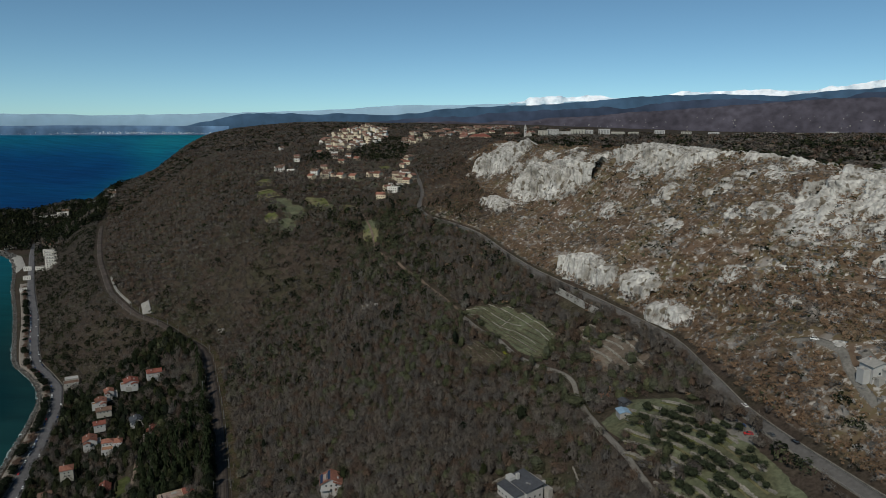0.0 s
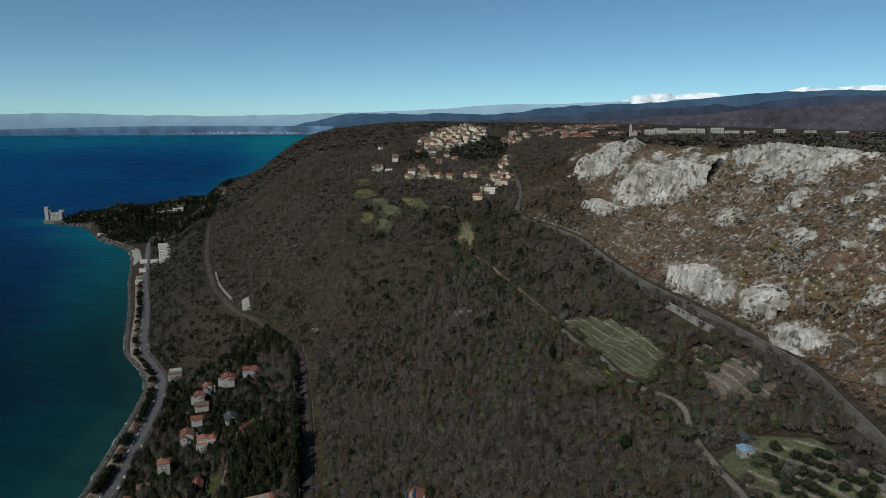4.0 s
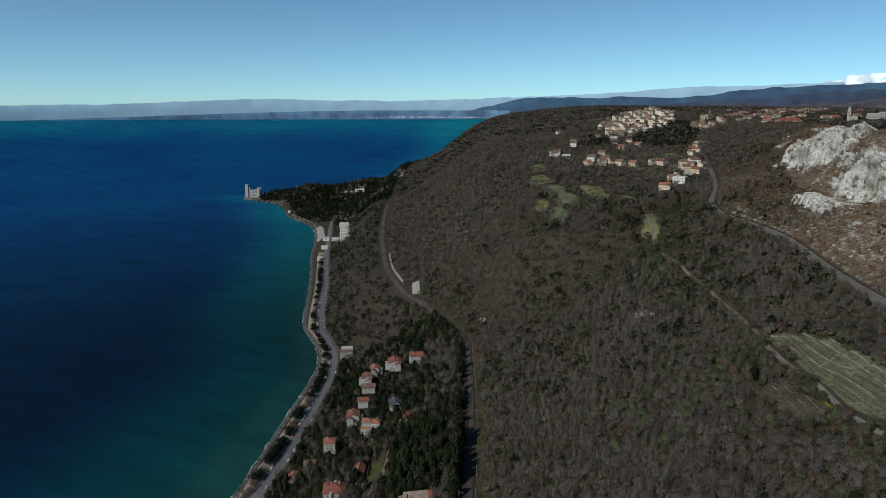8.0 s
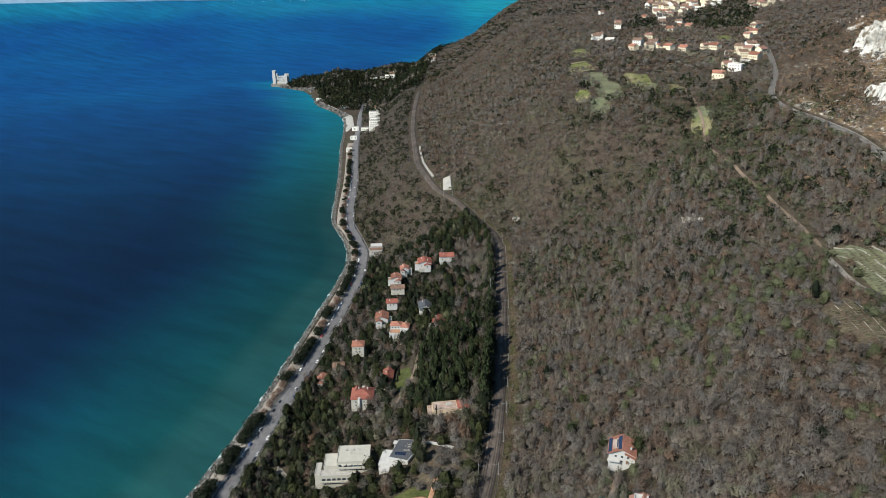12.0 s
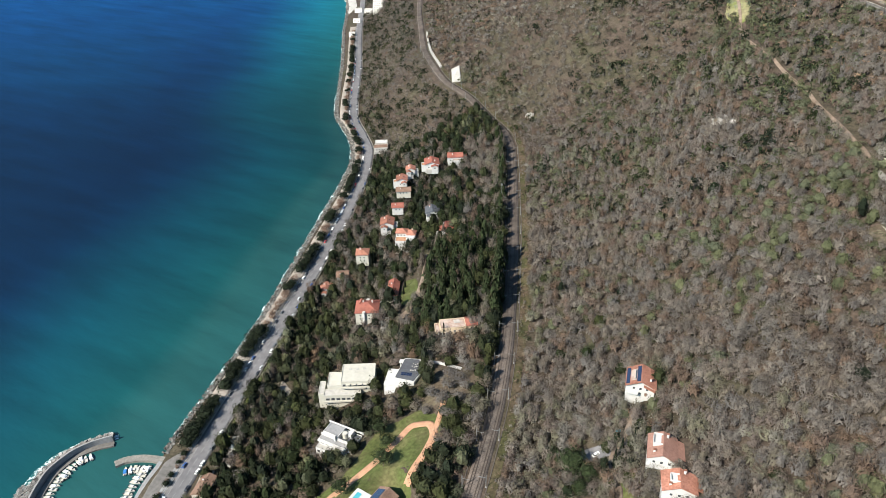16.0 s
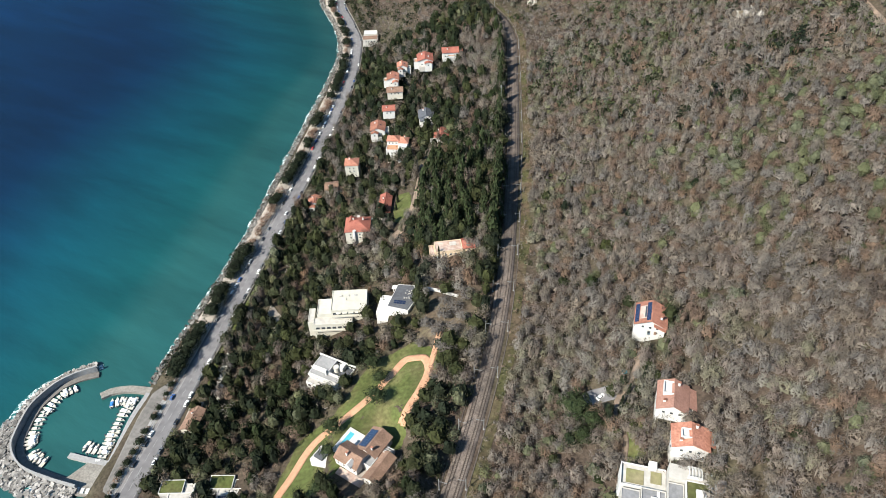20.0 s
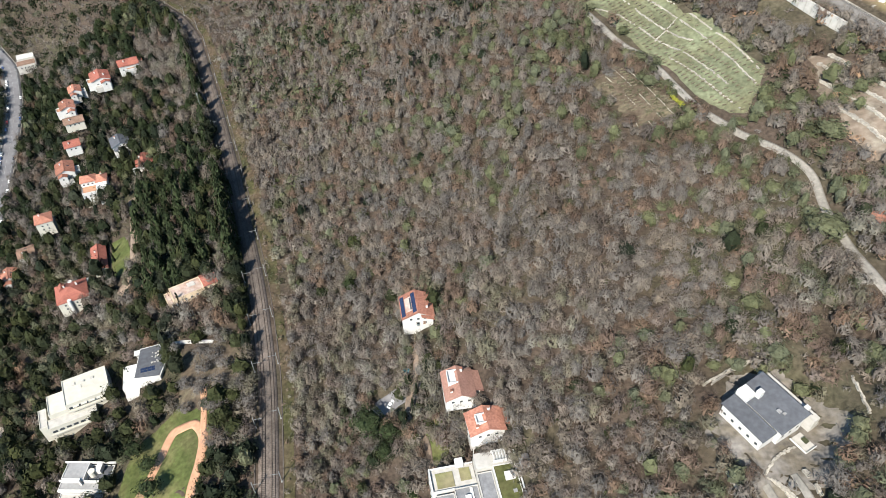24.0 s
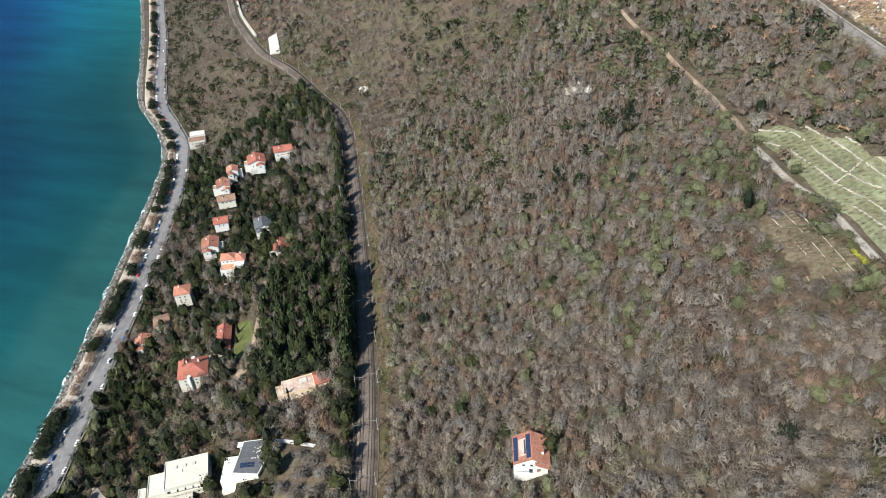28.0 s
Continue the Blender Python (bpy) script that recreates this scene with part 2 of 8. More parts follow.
M["field_stone"] = material("pale_field_stones", (0.215, 0.200, 0.172), vary=0.3, scale=1.2, bump=0.15, bump_scale=2.5)
M["mole_rock"] = material("pale_mole_boulders", (0.155, 0.149, 0.141), vary=0.3, scale=0.3, island=0.5)
M["rust"] = tree_material("rusty_dry_scrub", [(0.125, 0.078, 0.049), (0.172, 0.112, 0.070), (0.140, 0.099, 0.070), (0.200, 0.142, 0.084)])
M["bark"] = material("bark", (0.068, 0.051, 0.037), vary=0.3, scale=2.0)
M["pool"] = material("pool_water", (0.05, 0.24, 0.29), rough=0.05, vary=0.05)
# Far land and mountains: distance haze is painted into these blue colours.
M["far_land"] = material("hazy_plain", (0.10, 0.17, 0.27), vary=0.35, scale=0.012)
M["far_hill"] = material("hazy_far_hills", (0.045, 0.085, 0.14), vary=0.2, scale=0.012)
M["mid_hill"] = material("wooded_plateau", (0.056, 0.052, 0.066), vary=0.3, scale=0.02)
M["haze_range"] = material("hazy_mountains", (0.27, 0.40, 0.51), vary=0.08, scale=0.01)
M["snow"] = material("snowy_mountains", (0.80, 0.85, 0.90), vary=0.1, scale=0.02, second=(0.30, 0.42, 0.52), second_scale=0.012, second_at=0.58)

M["vine_grass"] = material("vineyard_grass", (0.092, 0.100, 0.062), vary=0.3, scale=0.5, second=(0.080, 0.080, 0.048), second_scale=0.06, second_at=0.52)
M["fallow"] = material("fallow_terrace", (0.060, 0.047, 0.034), vary=0.3, scale=0.5, second=(0.08, 0.07, 0.048), second_scale=0.12, second_at=0.58)
M["orchard_soil"] = material("bare_orchard_soil", (0.105, 0.084, 0.066), vary=0.3, scale=0.3, second=(0.12, 0.108, 0.088), second_scale=0.15, second_at=0.6)
M["brown_track"] = material("brown_earth_drive", (0.13, 0.10, 0.078), vary=0.25, scale=0.4)
M["paving"] = material("beige_promenade_paving", (0.19, 0.168, 0.145), vary=0.14, scale=0.7, second=(0.19, 0.17, 0.15), second_scale=0.2)
M["pink_terrace"] = material("pinkish_terrace_tiles", (0.235, 0.165, 0.135), vary=0.15, scale=0.8, second=(0.29, 0.24, 0.21), second_scale=0.25)
# Haze blue painted in, as on the other far hills.
M["near_hill"] = material("hazy_wooded_hills", (0.036, 0.050, 0.082), vary=0.25, scale=0.01)
M["faded_tile"] = material("faded_pink_tiles", (0.185, 0.104, 0.082), vary=0.16, scale=1.2, bump=0.05, bump_scale=6)

# Plan of the houses: u, v, clearing radius.
HOUSES = [(288, 184, 11), (240, 186, 12), (218, 187, 11), (197, 173, 20), (163, 260, 24), (354, 24, 17), (353, 6, 12), (348, 54, 18), (302, 22, 15), (246, 51, 27),
          (437, 16, 15), (458, 33, 11), (444, 33, 6), (386, 86, 13), (535, 35, 14), (576, 12, 11), (535, 69, 10), (570, 55, 10), (664, 47, 12), (664, 71, 11), (670, 23, 8), (652, 17, 9),
          (632, 20, 10), (600, 19, 9), (520, -2, 9), (812, -30, 13), (511, -19, 9), (497, -31, 8), (288, -60, 10), (241, -24, 13), (240, -54, 12), (181, 334, 8), (340, 66, 6), (228, 150, 8)]

# Houses scattered below the old village: u, v, type.
VILLAGE = [(1285, 320, 2), (1485, 388, 1), (1099, 343, 5), (1137, 358, 2), (1088, 364, 0), (1510, 484, 4), (1590, 520, 2), (1313, 453, 5), (1355, 499, 5), (1085, 394, 5), (1430, 499, 2), (1083, 447, 1),
           (1068, 458, 5), (1212, 564, 5), (1269, 589, 0), (985, 478, 1), (933, 467, 5), (950, 457, 0), (897, 420, 1), (872, 424, 4), (842, 393, 5), (1226, 394, 1), (1244, 332, 4), (1262, 310, 2),
           (968, 488, 1), (1002, 470, 0), (1020, 492, 2), (1180, 545, 1), (1395, 373, 2), (1750, 397, 2), (1560, 460, 5), (1466, 474, 2), (1240, 575, 3), (1120, 378, 2), (1060, 410, 5)]
# Cleared plots in front of them and the green terraces of the hillside.
PLOTS = [(1120, 264, 16), (922, 258, 17), (861, 267, 16), (859, 234, 10), (815, 249, 12), (850, 312, 15), (825, 338, 12), (1019, 416, 20), (967, 425, 16), (697, 334, 9), (716, 338, 9), (996, 401, 14),
         (1181, 510, 24), (1150, 500, 16), (1200, 340, 18), (1180, 420, 16), (1240, 480, 18)]

# ---- the lie of the land: u runs along the coast, v inland ----
CA, SA = math.cos(radians(25)), math.sin(radians(25))


def xy(u, v):
    return -SA * u + CA * v, CA * u + SA * v


def to_uv(x, y):
    return -SA * x + CA * y, CA * x + SA * y


def smooth_curve(q, knots):
    """A smooth curve without overshoot through (where, value) knots."""
    k = np.array(knots, float)
    xs, ys = k[:, 0], k[:, 1]
    h, d = np.diff(xs), np.diff(ys) / np.diff(xs)
    m = np.concatenate([[d[0]], np.where(d[:-1] * d[1:] > 0, 2 * d[:-1] * d[1:] / (d[:-1] + d[1:] + 1e-12), 0), [d[-1]]])
    q = np.clip(np.asarray(q, float), xs[0], xs[-1])
    i = np.clip(np.searchsorted(xs, q, side="right") - 1, 0, len(h) - 1)
    s = (q - xs[i]) / h[i]
    return ((2 * s**3 - 3 * s**2 + 1) * ys[i] + (s**3 - 2 * s**2 + s) * h[i] * m[i]
            + (3 * s**2 - 2 * s**3) * ys[i + 1] + (s**3 - s**2) * h[i] * m[i + 1])


# Guide lines along the coast: shore, coast road, railway, mid slope, main road, cliff foot, cliff top.
SHORE = [(-900, -215), (0, -130), (315, -100), (464, -80), (596, -72), (775, -63), (820, -68), (875, -84), (953, -116), (1080, -138),
         (1235, -163), (1502, -211), (1612, -227), (1849, -275), (2060, -390), (2315, -477), (2500, -640), (2580, -650),
         (2700, -480), (2900, -240), (3100, -140), (3500, -60), (4600, 96), (5400, 200)]
COAST_ROAD = [(-900, -190), (0, -106), (248, -81), (359, -69), (472, -57), (579, -47), (723, -40), (809, -46), (870, -64), (931, -86),
              (1001, -99), (1172, -123), (1461, -171), (1700, -205), (1913, -234), (2100, -250), (3200, -60), (5400, 300)]
RAIL = [(-900, -150), (100, 62), (225, 95), (264, 104), (318, 114), (389, 121), (540, 127), (662, 128), (700, 124), (753, 104), (816, 79),
        (870, 48), (930, 28), (1001, 10), (1130, -7), (1268, -23), (1500, -40), (1702, -50), (2300, -60), (5400, 330)]
RAIL_Z = [(-900, 55), (225, 62), (700, 72), (1001, 84), (1700, 90), (5400, 110)]
MID = [(-900, 200), (100, 225), (250, 250), (350, 262), (520, 284), (676, 323), (770, 250), (860, 222), (950, 230), (1150, 260),
       (1500, 230), (2300, 240), (5400, 800)]
MID_Z = [(-900, 125), (100, 130), (250, 134), (350, 140), (520, 156), (676, 186), (770, 192), (860, 200), (950, 218), (1150, 236),
         (1500, 244), (2300, 262), (3700, 300), (5400, 320)]
MAIN_ROAD = [(-900, 240), (72, 352), (114, 360), (157, 376), (229, 399), (313, 402), (390, 401), (464, 406), (544, 413), (593, 405),
             (650, 392), (809, 446), (965, 498), (1250, 581), (1716, 640), (2300, 700), (5400, 1300)]
MAIN_Z = [(-900, 180), (72, 190), (157, 193), (313, 200), (464, 208), (593, 221), (700, 229), (809, 238), (965, 246), (1250, 258),
          (1716, 280), (2300, 300), (3700, 345), (5400, 330)]
FOOT = [(-900, 420), (100, 430), (250, 455), (450, 462), (600, 480), (750, 515), (965, 560), (1250, 640), (1716, 720), (5400, 1500)]
FOOT_Z = [(-900, 225), (100, 233), (250, 250), (450, 240), (600, 245), (750, 268), (965, 270), (1250, 272), (1716, 285), (3700, 345), (5400, 330)]
CREST = [(-900, 600), (100, 560), (250, 545), (450, 555), (600, 560), (750, 575), (965, 640), (1250, 760), (1716, 860), (5400, 1700)]
CREST_Z = [(-900, 290), (100, 298), (250, 305), (450, 311), (600, 309), (750, 309), (965, 302), (1250, 296), (1716, 295), (3700, 340), (5400, 330)]

grid_u = np.unique(np.concatenate([np.arange(-900, 60, 30), np.arange(60, 900, 4.5), np.arange(900, 1500, 9), np.arange(1500, 2800, 20),
                                   np.arange(2800, 5401, 65)]))
grid_v = np.unique(np.concatenate([np.arange(-900, -180, 20), np.arange(-180, 620, 4.5), np.arange(620, 1000, 16), np.arange(1000, 5401, 110)]))


def wave_noise(x, y, freq, seed, octaves=4):
    """Smooth value noise in numpy, about -1 to 1."""
    total, amp = np.zeros(np.broadcast(x, y).shape), 1.0
    for o in range(octaves):
        fx, fy = x * freq + seed * 17.3 + o * 5.1, y * freq - seed * 9.7 + o * 3.7
        ix, iy = np.floor(fx), np.floor(fy)
        tx, ty = fx - ix, fy - iy
        tx, ty = tx * tx * (3 - 2 * tx), ty * ty * (3 - 2 * ty)

        def h(a, b):
            return np.modf(np.abs(np.sin(a * 127.1 + b * 311.7 + seed * 74.7) * 43758.5453))[0] * 2 - 1

        total += amp * ((h(ix, iy) * (1 - tx) + h(ix + 1, iy) * tx) * (1 - ty) + (h(ix, iy + 1) * (1 - tx) + h(ix + 1, iy + 1) * tx) * ty)
        freq, amp = freq * 2.1, amp * 0.5
    return total * 0.6


lines_v = [smooth_curve(grid_u, k) for k in (SHORE, COAST_ROAD, RAIL, MID, MAIN_ROAD, FOOT, CREST)]
lines_z = [smooth_curve(grid_u, k) for k in (RAIL_Z, MID_Z, MAIN_Z, FOOT_Z, CREST_Z)]
GZ = np.zeros((len(grid_u), len(grid_v)))
for i in range(len(grid_u)):
    s, r, ra, mi, ma, fo, cr = [k[i] for k in lines_v]
    r = max(r, s + 12)
    ra = max(ra, r + 40)
    mi, ma = max(mi, ra + 40), max(ma, mi + 60, ra + 100)
    fo = max(fo, ma + 20)
    cr = max(cr, fo + 30)
    rz, mz, az, fz, cz = [k[i] for k in lines_z]
    GZ[i] = smooth_curve(grid_v, [(-6000, -30), (s - 120, -14), (s - 4, -1.5), (s, 0.0), (s + 5, 3.0), (r - 7, 4.6), (r + 8, 5.0), (ra - 8, rz - 1.5), (ra + 8, rz),
                                  (mi, mz), (ma, az), (fo, fz), (cr, cz), (cr + 500, cz + 8), (cr + 2500, 305), (9000, 305)])
UU, VV = np.meshgrid(grid_u, grid_v, indexing="ij")
rough_land = smooth_curve(GZ, [(-30, 0), (3, 0), (12, 0.35), (60, 1), (400, 1)])
near_line = np.ones_like(GZ)
for k, wide in ((1, 9.0), (2, 7.0), (4, 6.0)):
    gap = np.abs(VV - lines_v[k][:, None])
    near_line = np.minimum(near_line, np.clip((gap - wide) / 10, 0, 1))
GZ = GZ + rough_land * near_line * (5.0 * wave_noise(UU, VV, 1 / 75, 1, 3) + 0.8 * wave_noise(UU, VV, 1 / 14, 2, 2))

# a wooded headland with a low hill
GZ = GZ + 40 * np.exp(-((UU - 2450) / 170) ** 2 - ((VV + 400) / 90) ** 2) * (VV > -700) + 34 * np.exp(-((UU - 2720) / 200) ** 2 - ((VV + 200) / 120) ** 2)
# the village hill and the town's rise on the plateau
GZ = GZ + 40 * np.exp(-((UU - 1800) / 200) ** 2 - ((VV - 650) / 160) ** 2) + 15 * np.exp(-((UU - 1900) / 600) ** 2 - ((VV - 1250) / 450) ** 2)
# level pads cut for the villas: u, v, radius, height
for pu, pv, pr, pz in ((246, 51, 17, 44.2), (166, 262, 15, 140.5)):
    w = np.clip((pr + 12 - np.hypot(UU - pu, VV - pv)) / 12, 0, 1)
    GZ = GZ + (pz - GZ) * w * w * (3 - 2 * w)
GZ = np.where(VV < lines_v[0][:, None] - 2, np.minimum(GZ, -1.0), GZ)


def ground(u, v):
    """Height of the land at (u, v); takes numbers or arrays."""
    u, v = np.asarray(u, float), np.asarray(v, float)
    i = np.clip(np.searchsorted(grid_u, u, side="right") - 1, 0, len(grid_u) - 2)
    j = np.clip(np.searchsorted(grid_v, v, side="right") - 1, 0, len(grid_v) - 2)
    a = np.clip((u - grid_u[i]) / (grid_u[i + 1] - grid_u[i]), 0, 1)
    b = np.clip((v - grid_v[j]) / (grid_v[j + 1] - grid_v[j]), 0, 1)
    return (GZ[i, j] * (1 - a) + GZ[i + 1, j] * a) * (1 - b) + (GZ[i, j + 1] * (1 - a) + GZ[i + 1, j + 1] * a) * b


def on_ground(u, v, up=0.0):
    x, y = xy(u, v)
    return Vector((x, y, float(ground(u, v)) + up))


def sheet(name, verts, faces, mat, smooth=True):
    """A mesh object from numpy arrays of vertices and equal-sized faces."""
    me = bpy.data.meshes.new(name)
    verts, faces = np.asarray(verts, np.float32), np.asarray(faces, np.int32)
    k = faces.shape[1]
    me.vertices.add(len(verts))
    me.vertices.foreach_set("co", verts.ravel())
    me.loops.add(faces.size)
    me.loops.foreach_set("vertex_index", faces.ravel())
    me.polygons.add(len(faces))
    me.polygons.foreach_set("loop_start", np.arange(0, faces.size, k, dtype=np.int32))
    me.polygons.foreach_set("loop_total", np.full(len(faces), k, np.int32))
    me.polygons.foreach_set("use_smooth", np.full(len(faces), smooth))
    me.update(calc_edges=True)
    me.materials.append(mat)
    return new(name, me)


def grid_faces(n, m):
    a = (np.arange(n - 1)[:, None] * m + np.arange(m - 1)[None, :]).ravel()
    return np.stack([a, a + m, a + m + 1, a + 1], 1)


gx, gy = xy(UU, VV)
land = sheet("ground", np.stack([gx, gy, GZ], -1).reshape(-1, 3), grid_faces(len(grid_u), len(grid_v))[:, ::-1], M["litter"])
stony = np.clip((VV - lines_v[4][:, None] - 3) / 8, 0, 1) * np.clip((lines_v[6][:, None] + 25 - VV) / 30, 0, 1) * np.clip((900 - UU) / 150, 0, 1)
stony = stony * (1 - 0.4 * np.clip((270 - UU) / 120, 0, 1) * np.clip((lines_v[4][:, None] + 95 - VV) / 40, 0, 1))
land.data.attributes.new("stony", "FLOAT", "POINT").data.foreach_set("value", np.asarray(stony, np.float32).ravel())
tagged(land, "brown leaf-littered hillside falling to the sea", "ground", kind="structure")


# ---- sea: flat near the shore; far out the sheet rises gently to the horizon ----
def sea_material():
    m = bpy.data.materials.new("sea_water")
    m.use_nodes = True
    n, l = m.node_tree.nodes, m.node_tree.links
    b = n["Principled BSDF"]
    att = n.new("ShaderNodeAttribute")
    att.attribute_name = "shallow_far"
    geo = n.new("ShaderNodeNewGeometry")
    big = n.new("ShaderNodeTexNoise")
    big.inputs["Scale"].default_value, big.inputs["Detail"].default_value = 0.0022, 4
    l.new(geo.outputs["Position"], big.inputs["Vector"])
    add = n.new("ShaderNodeMath")
    add.operation = "MULTIPLY_ADD"
    l.new(big.outputs["Fac"], add.inputs[0])
    add.inputs[1].default_value = 0.34
    l.new(att.outputs["Fac"], add.inputs[2])
    r = n.new("ShaderNodeValToRGB")
    r.color_ramp.elements[0].position, r.color_ramp.elements[0].color = 0.08, (0.0005, 0.0085, 0.036, 1)
    r.color_ramp.elements[1].position, r.color_ramp.elements[1].color = 1.12, (0.010, 0.056, 0.054, 1)
    for p, c in ((0.28, (0.0006, 0.0160, 0.046, 1)), (0.58, (0.0014, 0.041, 0.060, 1)), (0.9, (0.003, 0.046, 0.049, 1))):
        e = r.color_ramp.elements.new(p)
        e.color = c
    l.new(add.outputs[0], r.inputs[0])
    streak = n.new("ShaderNodeTexNoise")
    streak.inputs["Scale"].default_value, streak.inputs["Detail"].default_value, streak.inputs["Roughness"].default_value = 0.02, 7, 0.62
    sm = n.new("ShaderNodeMapping")
    sm.inputs["Scale"].default_value, sm.inputs["Rotation"].default_value = (0.35, 1.5, 1), (0, 0, 0.45)
    l.new(geo.outputs["Position"], sm.inputs[0])
    l.new(sm.outputs[0], streak.inputs["Vector"])
    sr = n.new("ShaderNodeMapRange")
    sr.inputs[1].default_value, sr.inputs[2].default_value, sr.inputs[3].default_value, sr.inputs[4].default_value = 0.3, 0.7, 0.72, 1.28
    l.new(streak.outputs["Fac"], sr.inputs[0])
    sc = n.new("ShaderNodeVectorMath")
    sc.operation = "SCALE"
    l.new(r.outputs[0], sc.inputs[0])
    # Sky reflection towards the horizon is painted in as this colour gain.
    sky_glint = n.new("ShaderNodeAttribute")
    sky_glint.attribute_name = "sky_glint"
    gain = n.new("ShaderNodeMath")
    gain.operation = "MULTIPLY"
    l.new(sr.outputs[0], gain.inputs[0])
    l.new(sky_glint.outputs["Fac"], gain.inputs[1])
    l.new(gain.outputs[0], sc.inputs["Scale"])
    l.new(sc.outputs[0], b.inputs["Base Color"])
    b.inputs["Roughness"].default_value, b.inputs["Specular IOR Level"].default_value = 1.0, 0.0
    shine = n.new("ShaderNodeBsdfGlossy")
    shine.inputs["Roughness"].default_value = 0.3
    both = n.new("ShaderNodeMixShader")
    both.inputs[0].default_value = 0.045
    l.new(b.outputs[0], both.inputs[1])
    l.new(shine.outputs[0], both.inputs[2])
    l.new(both.outputs[0], n["Material Output"].inputs[0])
    wv = n.new("ShaderNodeTexNoise")
    wv.inputs["Scale"].default_value, wv.inputs["Detail"].default_value = 0.16, 5
    mp = n.new("ShaderNodeMapping")
    mp.inputs["Scale"].default_value, mp.inputs["Rotation"].default_value = (0.5, 1.6, 1), (0, 0, 0.7)
    l.new(geo.outputs["Position"], mp.inputs[0])
    l.new(mp.outputs[0], wv.inputs["Vector"])
    bp = n.new("ShaderNodeBump")
    bp.inputs["Distance"].default_value, bp.inputs["Strength"].default_value = 0.5, 0.5
    l.new(wv.outputs["Fac"], bp.inputs["Height"])
    l.new(bp.outputs[0], b.inputs["Normal"])
    l.new(bp.outputs[0], shine.inputs["Normal"])
    return m


M["sea"] = sea_material()
M["foam"] = material("surf_foam", (0.52, 0.56, 0.56), vary=0.4, scale=0.6, second=(0.018, 0.075, 0.078), second_scale=0.42, second_at=0.46, second_soft=0.10)
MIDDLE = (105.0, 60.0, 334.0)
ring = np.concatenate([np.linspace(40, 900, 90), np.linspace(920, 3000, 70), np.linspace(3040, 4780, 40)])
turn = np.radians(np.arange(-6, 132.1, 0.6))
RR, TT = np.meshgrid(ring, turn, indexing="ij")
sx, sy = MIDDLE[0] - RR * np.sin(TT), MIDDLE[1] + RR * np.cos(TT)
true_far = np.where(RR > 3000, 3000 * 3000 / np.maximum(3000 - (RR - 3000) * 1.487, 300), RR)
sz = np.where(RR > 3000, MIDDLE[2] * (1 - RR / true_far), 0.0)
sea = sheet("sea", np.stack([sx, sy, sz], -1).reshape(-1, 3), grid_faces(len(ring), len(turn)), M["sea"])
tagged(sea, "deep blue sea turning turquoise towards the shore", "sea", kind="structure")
su, sv = to_uv(sx, sy)
out_from_shore = smooth_curve(su, SHORE) - sv
shallow_far = np.clip(1.0 - out_from_shore / 270, 0, 1) ** 1.3 * np.where(su > 2700, 0.7, 1) * np.clip(1.25 - su / 2600, 0.3, 1)
# The same tint also lightens far water with distance from the middle.
shallow_far += 0.04 * np.clip((RR - 1400) / 1600, 0, 1) + 0.2 * np.clip((RR - 4200) / 400, 0, 1)
sea.data.attributes.new("shallow_far", "FLOAT", "POINT").data.foreach_set("value", np.asarray(shallow_far, np.float32).ravel())


# Far water's grazing sky reflection, painted as a gain growing with distance.
sky_glint = 1 - 0.35 * np.clip((RR - 350) / 350, 0, 1) + 2.3 * np.clip((RR - 1000) / 1700, 0, 1) + 0.25 * wave_noise(sx, sy, 1 / 700, 6, 3)
sea.data.attributes.new("sky_glint", "FLOAT", "POINT").data.foreach_set("value", np.asarray(sky_glint, np.float32).ravel())


# ---- backdrop: far shore, hills and snow mountains, haze painted into their colours ----
def ridge(name, label, far, profile, low, mat, wobble, seed, depth=60):
    """A range of hills at a distance: profile gives heading (degrees left of +y) and height of the crest (degrees above level)."""
    az = np.arange(profile[0][0], profile[-1][0] + 0.01, 0.12)
    el = smooth_curve(az, profile)
    el = el + wobble * (wave_noise(az, az * 0, 0.45, seed, 5))
    base = smooth_curve(az, low) if isinstance(low, list) else np.full(len(az), low)
    rows = []
    for k in range(5):
        f = k / 4
        e = base + (el - base) * (1 - (1 - f) ** 1.6)
        d = far - depth * (1 - f) + 6 * wave_noise(az, az * 0 + f * 3, 0.5, seed + 1, 3)
        a = np.radians(az)
        rows.append(np.stack([MIDDLE[0] - d * np.sin(a), MIDDLE[1] + d * np.cos(a), MIDDLE[2] + d * np.tan(np.radians(e))], -1))
    ob = sheet(name, np.concatenate(rows), grid_faces(5, len(az))[:, ::-1], mat)
    return tagged(ob, label, "backdrop", kind="structure")


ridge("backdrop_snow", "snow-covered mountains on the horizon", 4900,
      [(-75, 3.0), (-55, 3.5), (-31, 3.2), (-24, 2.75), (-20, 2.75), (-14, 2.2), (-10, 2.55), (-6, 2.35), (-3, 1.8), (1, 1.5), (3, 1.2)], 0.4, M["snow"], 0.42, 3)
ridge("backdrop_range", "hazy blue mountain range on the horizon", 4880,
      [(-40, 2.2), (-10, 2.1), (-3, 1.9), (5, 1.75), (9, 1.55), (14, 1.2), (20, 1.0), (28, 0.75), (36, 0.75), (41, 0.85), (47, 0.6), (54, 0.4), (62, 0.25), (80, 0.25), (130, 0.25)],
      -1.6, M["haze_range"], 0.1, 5)
